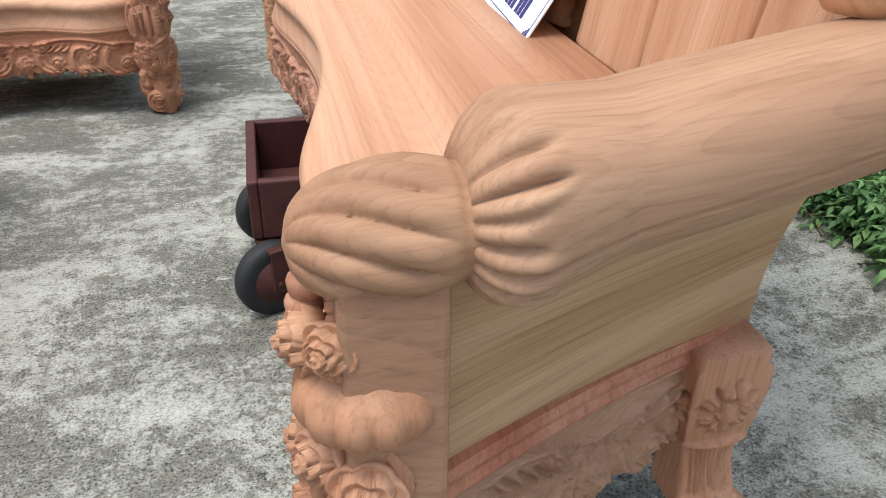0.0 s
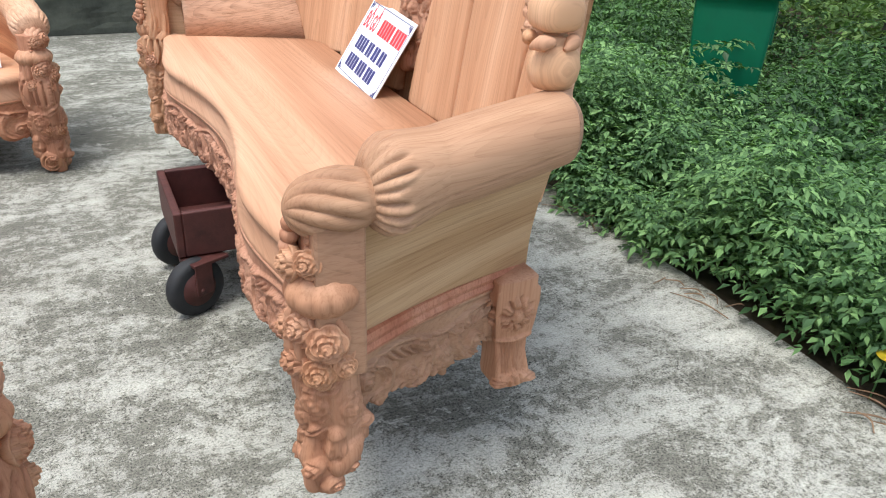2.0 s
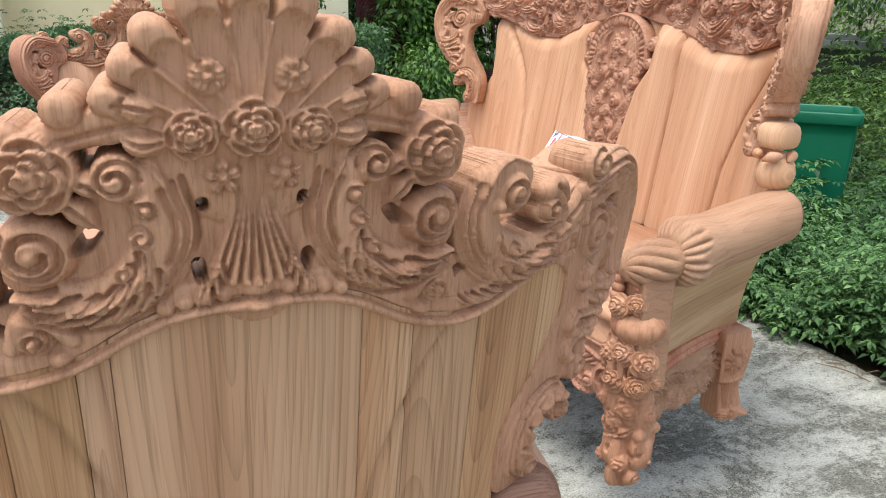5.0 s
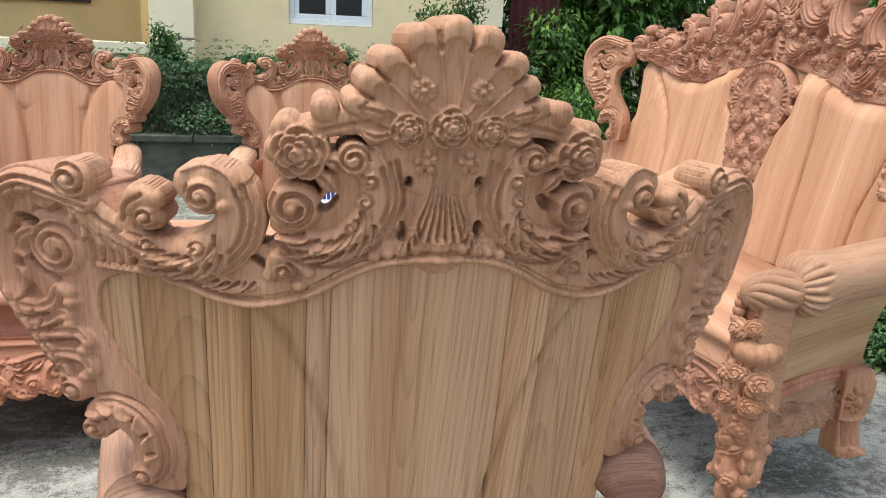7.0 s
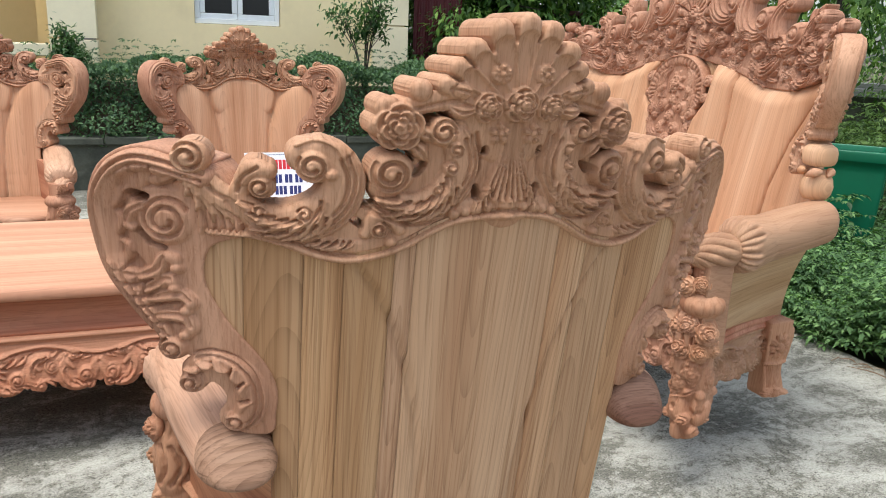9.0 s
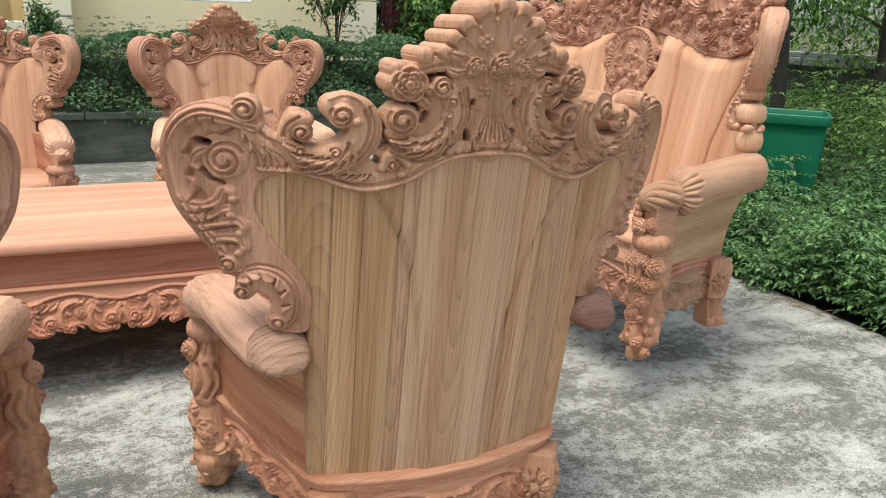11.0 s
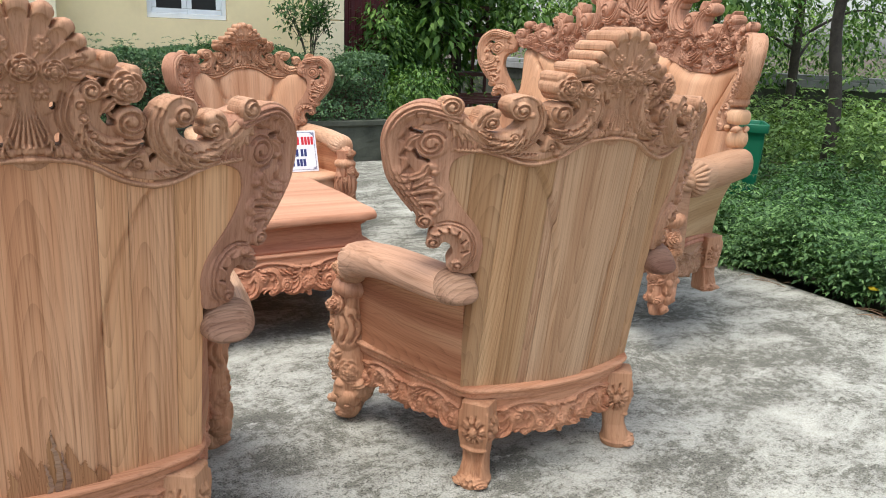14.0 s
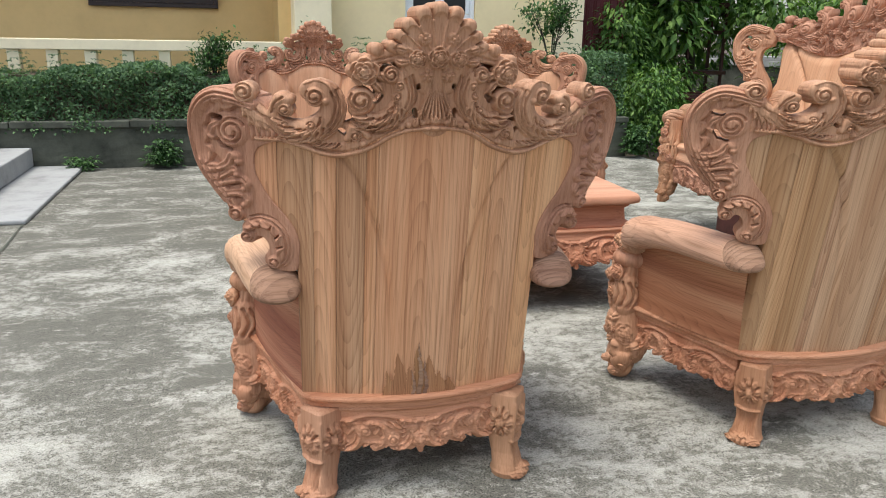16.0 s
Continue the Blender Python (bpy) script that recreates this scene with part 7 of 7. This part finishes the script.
first_chair = armchair(pose(-0.842, 0.0, 0.0), "carved bare-wood armchair with a high shell crest")
second_chair = copy_thing(first_chair, pose(-2.155, -0.005, 0.0, 0, 0, -0.6))
for o in second_chair.children:
    if o.name.startswith("plank"):
        o.data = o.data.copy()
        o.data.materials[0] = BACK_WARM if o.data.materials[0] != BACK_DARK else BACK
second_chair["label"] = "carved bare-wood armchair with a dark split stain low on its back"
copy_thing(first_chair, pose(-0.765, 3.40, 0.0, 0, 0, 181.5))["label"] = "carved bare-wood armchair with a shop sign on its seat"
copy_thing(first_chair, pose(-2.075, 3.42, 0.0, 0, 0, 179.0))["label"] = "carved bare-wood armchair by the hedge with an empty seat"
def stain(parent):
    """Damp brown tongues that rise along the grain from the foot of the back, and a dark split in their midst."""
    rng = np.random.default_rng(4)

    def tongue(c, w, top, lift, mat, label):
        n = 24
        t = np.linspace(0, 1, n)
        z = 0.284 + (top - 0.284) * t
        half = w * (1 - t ** 1.8) + 0.0008
        mid = c + 0.004 * np.sin(5 * t + 9 * c) + 0.0012 * rng.normal(0, 1, n)
        v = []
        for k in range(n):
            for x in (mid[k] - half[k], mid[k], mid[k] + half[k]):
                v.append((x, float(lean(np.array(x), np.array(z[k]))) - lift, z[k]))
        return solid("stain", np.array(v), grid_faces(n, 3, True), mat, parent, label)
    for k, (c, w, top) in enumerate(((-0.088, 0.010, 0.36), (-0.060, 0.020, 0.41), (-0.030, 0.016, 0.37), (-0.008, 0.020, 0.43), (0.022, 0.018, 0.40), (0.050, 0.014, 0.35), (0.078, 0.012, 0.33))):
        tongue(c, w, top, 0.0098 + 0.0003 * k, DAMP, "damp brown stain rising along the grain")
    for c, w, top in ((-0.006, 0.006, 0.440), (0.010, 0.0045, 0.385), (-0.022, 0.004, 0.36)):
        tongue(c, w, top, 0.0125, END, "dark split in the timber")


stain(second_chair)
sofa(pose(0.658, 1.63, 0.165, 0, 0, 90))
coffee_table(pose(-1.46, 1.73, 0.0))
trolley(pose(-0.03, 1.707, 0.0, 0, 0, 0))
_x = Vector((0.0, -1.0, 0.0))
_u = (Vector((0.681, 1.911, 0.75)) - Vector((0.555, 1.925, 0.545))).normalized()
_x = (_x - _u * _x.dot(_u)).normalized()
_m = Matrix((_x, _u, _x.cross(_u))).transposed().to_4x4()
sign(Matrix.Translation((0.552, 1.925, 0.553)) @ _m, "white shop sign leaning on the back of the sofa")
sign(Matrix.Translation((-0.815, 2.96, 0.388)) @ pose(0, 0, 0, 72, 0, 0), "white shop sign standing on the seat of an armchair")
wheelie_bin(pose(2.88, 2.60, -0.235, 0, 0, 45) @ Matrix.Diagonal((0.86, 0.79, 1.0, 1.0)))


# ---- plants ----
def leaf_mesh(name, base, way, up, length, width, mat, fold=0.25, parent=None):
    """Many folded pointed leaves in one mesh: each has a keel, two shoulders and a tip."""
    n = len(base)
    way = way / (np.linalg.norm(way, axis=1)[:, None] + 1e-9)
    side = np.cross(way, up)
    side /= np.linalg.norm(side, axis=1)[:, None] + 1e-9
    nrm = np.cross(side, way)
    L, W = length[:, None], width[:, None]
    mid = base + way * L * 0.45 - nrm * W * 0.08
    tip = base + way * L - nrm * L * 0.16
    a = mid + side * W * 0.5 + nrm * W * fold
    b = mid - side * W * 0.5 + nrm * W * fold
    v = np.stack([base, a, tip, b, mid], 1).reshape(-1, 3)
    k = np.arange(n)[:, None] * 5
    f = np.concatenate([k + [0, 1, 4], k + [1, 2, 4], k + [2, 3, 4], k + [3, 0, 4]])
    me = bpy.data.meshes.new(name)
    me.vertices.add(len(v))
    me.vertices.foreach_set("co", v.ravel())
    me.loops.add(f.size)
    me.loops.foreach_set("vertex_index", f.ravel())
    me.polygons.add(len(f))
    me.polygons.foreach_set("loop_start", np.arange(0, f.size, 3))
    me.polygons.foreach_set("loop_total", np.full(len(f), 3))
    me.polygons.foreach_set("use_smooth", np.ones(len(f), bool))
    me.materials.append(mat)
    me.update()
    me.validate()
    ob = new(name, me)
    if parent is not None:
        ob.parent = parent
    return ob


def sprays(rng, spots, heights, levels, pairs, leaf, spread):
    """Leaflets of upright weeds: at each level of a stem leaf stalks go out, with leaflets to both sides and one at the tip."""
    base, way, length = [], [], []
    n = len(spots)
    lean_to = rng.normal(0, 0.12, (n, 2))
    for lv in range(levels):
        t = (lv + 0.6) / levels
        at = spots + np.c_[lean_to * heights[:, None] * t, heights * (0.25 + 0.75 * t)]
        for side in range(pairs):
            az = rng.random(n) * 0.6 + side * 2 * np.pi / pairs + lv * 1.3 + spots[:, 0] * 7
            reach = spread * (1.1 - 0.55 * t) * (0.7 + 0.6 * rng.random(n))
            d = np.c_[np.cos(az), np.sin(az), 0.35 - 0.3 * (1 - t) + rng.normal(0, 0.15, n)]
            for s, (along_by, turn_by, size) in enumerate(((1.0, 0.0, 1.1), (0.85, 0.85, 0.85), (0.85, -0.85, 0.85), (0.5, 1.1, 0.7), (0.5, -1.1, 0.7))):
                b = at + d * (reach * along_by)[:, None] - np.c_[np.zeros((n, 2)), 0.25 * reach * along_by**2]
                az2 = az + turn_by + rng.normal(0, 0.2, n)
                w = np.c_[np.cos(az2), np.sin(az2), 0.1 - 0.35 * along_by + rng.normal(0, 0.25, n)]
                base.append(b)
                way.append(w)
                length.append(leaf * size * (0.75 + 0.5 * rng.random(n)))
    base, way, length = np.vstack(base), np.vstack(way), np.concatenate(length)
    up = np.c_[rng.normal(0, 0.25, (len(base), 2)), np.ones(len(base))]
    return base, way, up, length


def soil_height(x):
    return -0.03 - np.minimum(np.maximum(x - 1.5, 0) * 0.25, 0.25)


def weeds():
    rng = np.random.default_rng(11)
    def bed(x0, x1, y0, y1, per_m2, h0, h1, name, mat, label, leaf, levels, pairs, spread):
        n = int((x1 - x0) * (y1 - y0) * per_m2)
        x, y = x0 + (x1 - x0) * rng.random(n), y0 + (y1 - y0) * rng.random(n)
        lump = np.array([noise.noise(Vector((a * 1.4, b * 1.4, 0.7))) + 0.6 * noise.noise(Vector((a * 3.6, b * 3.6, 5.7))) for a, b in zip(x, y)])
        edge = np.clip((x - 1.42 + 0.10 * lump) / 0.5, 0.0, 1)
        keep = x > 1.44 + 0.09 * lump
        h = (h0 + (h1 - h0) * edge) * (1.0 + 0.72 * lump) * (0.75 + 0.5 * rng.random(n))
        x, y, h = x[keep], y[keep], np.maximum(h[keep], 0.08)
        spots = np.c_[x, y, soil_height(x)]
        b, w, u, ln = sprays(rng, spots, h, levels, pairs, leaf, spread)
        ob = leaf_mesh(name, b, w, u, ln, ln * 0.46, mat)
        return tagged(ob, label, "weeds", kind="stuff")
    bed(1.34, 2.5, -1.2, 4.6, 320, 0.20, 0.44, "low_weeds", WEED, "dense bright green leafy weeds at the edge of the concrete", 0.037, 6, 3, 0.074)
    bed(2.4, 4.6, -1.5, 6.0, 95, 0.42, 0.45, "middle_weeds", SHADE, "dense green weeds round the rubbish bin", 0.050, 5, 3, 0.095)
    bed(4.5, 9.5, -2.0, 9.0, 19, 0.55, 0.72, "far_weeds", SUNNY, "tall weeds before the far wall, sunlight put into their leaf colour", 0.080, 5, 3, 0.16)


def hedge():
    rng = np.random.default_rng(3)
    n = 62000
    x = -8.5 + 9.8 * rng.random(n)
    top = np.array([float(np.interp(a, [-9, -2.7, -1.9, 1.3], [0.80, 0.80, 0.95, 0.98])) + 0.13 * noise.noise(Vector((a * 1.7, 0.3, 0))) + 0.09 * noise.noise(Vector((a * 6.0, 2.3, 0))) for a in x])
    s = rng.random(n)
    face = s < 0.55
    z = np.where(face, 0.31 + (top - 0.31) * rng.random(n) ** 0.8, top - 0.06 * rng.random(n) ** 2)
    bulge = np.array([noise.noise(Vector((a * 3, b * 5, 1.0))) for a, b in zip(x, z)])
    y = np.where(face, 5.60 + 0.16 * bulge + 0.10 * rng.random(n) - 0.16 * np.clip((0.56 - z) * 3, 0, 1), 5.72 + 0.7 * rng.random(n))
    base = np.c_[x, y, z]
    way = rng.normal(0, 1, (n, 3)) + [0, -0.4, 0.5]
    up = rng.normal(0, 0.5, (n, 3)) + [0, -0.5, 1]
    ln = 0.034 * (0.7 + 0.7 * rng.random(n))
    ob = leaf_mesh("hedge_leaves", base, way, up, ln, ln * 0.6, HEDGE)
    tagged(ob, "dark green clipped hedge along the low wall", "hedge", kind="stuff")
    ob2 = boxed("hedge_core", (-8.6, 5.84, 0.36), (1.25, 6.40, 0.78), SOIL)
    tagged(ob2, "dark twiggy inside of the hedge", "hedge", kind="structure")
    # loose shoots above the hedge and a few weeds at the wall's foot
    m = 650
    sx = -8 + 9.0 * rng.random(m)
    spots = np.c_[sx, 5.8 + 0.4 * rng.random(m), np.interp(sx, [-9, -2.7, -1.9, 1.3], [0.62, 0.62, 0.80, 0.80])]
    b, w, u, l2 = sprays(rng, spots, 0.14 + 0.24 * rng.random(m) ** 2, 5, 2, 0.034, 0.04)
    tagged(leaf_mesh("hedge_shoots", b, w, u, l2, l2 * 0.4, HEDGE), "thin green shoots rising out of the hedge", "shoots", kind="stuff")
    for k, (px, count, hh) in enumerate(((-3.22, 26, 0.22), (-3.9, 8, 0.10), (1.36, 40, 0.30), (-2.6, 10, 0.08))):
        spots = np.c_[px + rng.normal(0, 0.05, count), 5.42 + 0.03 * rng.normal(0, 1, count), np.full(count, 0.0)]
        b, w, u, l2 = sprays(rng, spots, hh * (0.6 + 0.6 * rng.random(count)), 5, 2, 0.04, 0.06)
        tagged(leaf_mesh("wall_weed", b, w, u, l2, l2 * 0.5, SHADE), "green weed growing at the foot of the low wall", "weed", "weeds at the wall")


def shrub(m, height, label, seed, leaf=0.06):
    """A slender open bush: a few stems, leaves gathered in tufts at their ends."""
    rng = np.random.default_rng(seed)
    ob = thing("shrub", m, label, "shrub")
    stems, tips = [], []
    for k in range(7):
        az, out = rng.random() * 6.28, 0.35 * height * rng.random()
        top = np.array([out * math.cos(az), out * math.sin(az), height * (0.6 + 0.4 * rng.random())])
        mid = top * [0.35, 0.35, 0.55]
        stems.append(tube([(0, 0, 0), tuple(mid), tuple(top)], [0.009, 0.006, 0.003], 6, n=10))
        tips.append(top)
        for j in range(3):
            az2 = rng.random() * 6.28
            t2 = mid + (top - mid) * rng.random() + 0.10 * height * np.array([math.cos(az2), math.sin(az2), 0.7])
            stems.append(tube([tuple(mid + (top - mid) * 0.3 * j), tuple(t2)], [0.004, 0.002], 5, n=5))
            tips.append(t2)
    for v, f in stems:
        solid("stem", v, f, BARK, ob)
    base, way = [], []
    for t in tips:
        k = 34
        d = rng.normal(0, 1, (k, 3)) + [0, 0, 0.5]
        base.append(t + 0.045 * rng.normal(0, 1, (k, 3)) - [0, 0, 0.03])
        way.append(d)
    base, way = np.vstack(base), np.vstack(way)
    ln = leaf * (0.7 + 0.6 * rng.random(len(base)))
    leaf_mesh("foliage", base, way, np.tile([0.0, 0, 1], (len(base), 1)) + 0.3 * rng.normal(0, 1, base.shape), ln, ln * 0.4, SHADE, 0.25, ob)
    return ob


def tree(m, height, girth, crown_low, crown_wide, label, seed, leaves=5200, leaf=0.10, bend=0.1, mat=None):
    """A trunk with limbs, and leaves in drooping clumps round the limbs' ends."""
    rng = np.random.default_rng(seed)
    ob = thing("tree", m, label, "tree", "garden trees")
    sway = [np.array([bend * noise.noise(Vector((seed, k * 0.7, 0))), bend * noise.noise(Vector((seed, 9, k * 0.7))), 0]) for k in range(6)]
    line = [tuple(sway[k] * k + [0, 0, height * k / 5]) for k in range(6)]
    pieces = [tube(line, [girth * 1.25, girth, girth * 0.85, girth * 0.7, girth * 0.5, girth * 0.25], 14, n=40)]
    clumps = []
    pts = curve(line, 50)
    for k in range(16):
        t = crown_low + (1 - crown_low) * (k + rng.random()) / 16
        p = pts[min(49, int(t * 49))]
        az = k * 2.4 + rng.random()
        reach = crown_wide * (0.55 + 0.6 * rng.random()) * (1.05 - 0.5 * t)
        q = p + np.array([reach * math.cos(az), reach * math.sin(az), 0.25 * reach - 0.1 * reach * rng.random()])
        mid = (p + q) / 2 + [0, 0, 0.15 * reach]
        pieces.append(tube([tuple(p), tuple(mid), tuple(q)], [girth * 0.38, girth * 0.22, girth * 0.08], 7, n=14))
        for j in range(5):
            f = 0.4 + 0.65 * rng.random()
            c = p + (q - p) * f + 0.16 * crown_wide * rng.normal(0, 1, 3)
            clumps.append(c)
    v, f = merged(pieces)
    solid("trunk", v, f, BARK, ob, "slim grey-brown trunk with limbs")
    clumps = np.array(clumps)
    per = leaves // len(clumps)
    size = 0.17 * crown_wide + 0.08
    c = np.repeat(clumps, per, 0)
    off = rng.normal(0, 1, c.shape)
    off /= np.linalg.norm(off, axis=1)[:, None] ** 0.6 + 1e-6
    base = c + off * size * [1, 1, 0.7]
    way = off * [1, 1, 0.2] + [0, 0, -0.75] + 0.5 * rng.normal(0, 1, c.shape)
    ln = leaf * (0.6 + 0.8 * rng.random(len(c)))
    leaf_mesh("crown", base, way, off + [0, 0, 1.0], ln, ln * 0.42, mat or TREE, 0.2, ob)
    return ob


def far_wall():
    ob = thing("wall_boundary", pose(0, 0, 0), "old grey boundary wall with a concrete rail on top", "wall", kind="structure")
    p, q = Vector((8.1, 9.5, 0)), Vector((10.6, 2.0, 0))
    d = (q - p).normalized()
    turn = Matrix.Translation(p) @ Matrix(((d.x, -d.y, 0, 0), (d.y, d.x, 0, 0), (0, 0, 1, 0), (0, 0, 0, 1)))
    bm = bmesh.new()
    box(bm, (-4, -0.1, -0.3), (22, 0.1, 0.68), 0, turn)
    part("wall_face", bm, OLD_WALL, ob)
    for k in range(9):
        bm = bmesh.new()
        box(bm, (-4 + 2.9 * k, -0.16, 0.685), (-4 + 2.9 * k + 2.87, 0.16, 0.80), 0.01, turn)
        box(bm, (-4 + 2.9 * k, -0.13, 0.805), (-4 + 2.9 * k + 2.87, 0.13, 0.88), 0.01, turn)
        part("coping", bm, STEP, ob, "weathered concrete rail")


def growth():
    """Creepers that climb over the far wall in patches, and the bright thicket behind it."""
    rng = np.random.default_rng(31)
    p, q = np.array([8.1, 9.5, 0]), np.array([10.6, 2.0, 0])
    d = (q - p) / np.linalg.norm(q - p)
    out = np.array([d[1], -d[0], 0.0])
    # the thicket takes the leaf colour with sunlight painted in
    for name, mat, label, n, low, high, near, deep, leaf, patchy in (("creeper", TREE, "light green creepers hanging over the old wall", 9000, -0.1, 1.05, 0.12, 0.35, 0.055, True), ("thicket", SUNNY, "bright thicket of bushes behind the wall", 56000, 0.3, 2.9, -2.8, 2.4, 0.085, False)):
        along_by, z = -4 + 26 * rng.random(n), low + (high - low) * rng.random(n)
        lump = np.array([noise.noise(Vector((a * 0.9, b * 1.6, 3.1 if patchy else 8.2))) + 0.5 * noise.noise(Vector((a * 3.1, b * 3.4, 1.7))) for a, b in zip(along_by, z)])
        keep = lump > (0.12 if patchy else -0.25)
        base = p + along_by[:, None] * d + (near + deep * rng.random(n) * (0.4 + 0.6 * (lump > 0)))[:, None] * out + np.c_[np.zeros((n, 2)), z]
        way = rng.normal(0, 1, (n, 3)) + [-0.5, -0.3, -0.3]
        ln = leaf * (0.6 + 0.8 * rng.random(n))
        up = rng.normal(0, 0.4, (n, 3)) + [-0.4, -0.3, 1]
        tagged(leaf_mesh(name, base[keep], way[keep], up[keep], ln[keep], 0.45 * ln[keep], mat), label, "bushes", kind="stuff")


def rack(m):
    """A rusty steel stand far behind the sofa."""
    ob = thing("metal_stand", m, "rusty brown metal stand among the trees", "metal stand")
    for x in (0.0, 0.55):
        for y in (0.0, 0.35):
            boxed("post", (x, y, 0), (x + 0.035, y + 0.035, 1.62), STEEL, ob)
    for z in (0.7, 1.25, 1.62):
        boxed("shelf", (-0.03, -0.03, z), (0.62, 0.42, z + 0.05), STEEL, ob)
    return ob


def slat_bench(m):
    ob = thing("slat_bench", m, "reddish brown slatted bench behind the sofa", "bench")
    for k in range(7):
        boxed("slat", (0, 0.075 * k, 0.42 + 0.012 * k), (1.2, 0.075 * k + 0.05, 0.445 + 0.012 * k), STEEL, ob)
    for x in (0.08, 1.08):
        boxed("leg", (x, 0.03, 0), (x + 0.05, 0.08, 0.418), STEEL, ob)
        boxed("leg", (x, 0.42, 0), (x + 0.05, 0.47, 0.48), STEEL, ob)
    return ob


def litter():
    """Dry twigs swept to the edge of the concrete."""
    rng = np.random.default_rng(21)
    heaps = ((1.42, 1.68, 0.04), (1.40, 1.08, 0.05), (1.41, 0.43, 0.04))
    for k in range(21):
        cx, cy, wide = heaps[k % 3]
        a = 1.9 + rng.normal(0, 0.7)
        ln = 0.03 + 0.07 * rng.random() ** 2
        p = np.array([cx + rng.normal(0, wide), cy + rng.normal(0, 1.4 * wide), 0.006])
        d = np.array([math.cos(a), math.sin(a), 0.0]) * ln
        v, f = tube([tuple(p - d), tuple(p + [0.010, -0.006, 0.008]), tuple(p + d)], [0.0018, 0.0026, 0.0012], 6, n=10)
        tagged(solid("twig", v, f, DRY), "thin dry brown twig lying on the concrete", "twig", "dry twigs")
    v, f = turned([(0.002, 0.0), (0.02, 0.004), (0.028, 0.012), (0.010, 0.010), (0.004, 0.014)], 14, (1.49, 0.50, 0.10))
    tagged(solid("yellow_flower", v, f, PETAL), "small yellow flower among the weeds", "flower")
    v, f = tube([(1.49, 0.50, 0.105), (1.492, 0.505, 0.05), (1.49, 0.51, -0.03)], 0.0025, 6, n=8)
    tagged(solid("flower_stalk", v, f, WEED), "thin green stalk of a yellow flower", "stalk")


weeds()
hedge()
shrub(pose(0.66, 6.10, 0.72), 0.90, "open shrub with tufted leaves before the yellow wall", 4)
shrub(pose(-1.75, 6.15, 0.75), 0.45, "small shrub above the hedge", 8, 0.05)
shrub(pose(-2.75, 5.95, 0.62), 0.50, "thin leafy shrub above the hedge by the balustrade", 15, 0.05)
shrub(pose(-0.35, 6.25, 0.75), 0.35, "small shrub above the hedge", 9, 0.05)
tree(pose(4.95, 3.20, -0.28), 4.6, 0.062, 0.52, 1.7, "slim young tree with a bare grey trunk among the weeds", 2)
tree(pose(5.15, 4.95, -0.28), 4.4, 0.075, 0.42, 1.5, "dark trunked tree behind the rubbish bin", 5)
tree(pose(2.6, 8.0, -0.1), 3.6, 0.06, 0.28, 1.3, "leafy tree behind the end of the low wall", 7, 9000, 0.14)
tree(pose(4.1, 9.0, -0.1), 4.2, 0.07, 0.2, 1.6, "dense leafy tree behind the sofa", 12, 10000, 0.14)
tree(pose(6.0, 7.6, -0.2), 4.4, 0.07, 0.22, 1.6, "dense leafy tree before the boundary wall", 13, 11000, 0.10)
tree(pose(8.0, 6.0, -0.2), 4.4, 0.07, 0.25, 1.7, "leafy tree before the boundary wall", 14, 9000, 0.095)
far_wall()
growth()
rack(pose(3.55, 8.2, 0.0))
slat_bench(pose(2.95, 6.9, 0.0, 0, 0, 12))
tree(pose(1.95, 7.6, -0.05), 1.5, 0.03, 0.05, 0.75, "low leafy bush beside the maroon gate", 21, 7000, 0.085, 0.03)
tree(pose(2.75, 8.3, -0.05), 1.9, 0.035, 0.05, 0.9, "bushy young tree behind the end of the low wall", 22, 8000, 0.095, 0.03)
tree(pose(2.0, 6.35, -0.05), 0.75, 0.02, 0.05, 0.55, "low green bush at the end of the low wall", 23, 5000, 0.06, 0.02)
litter()
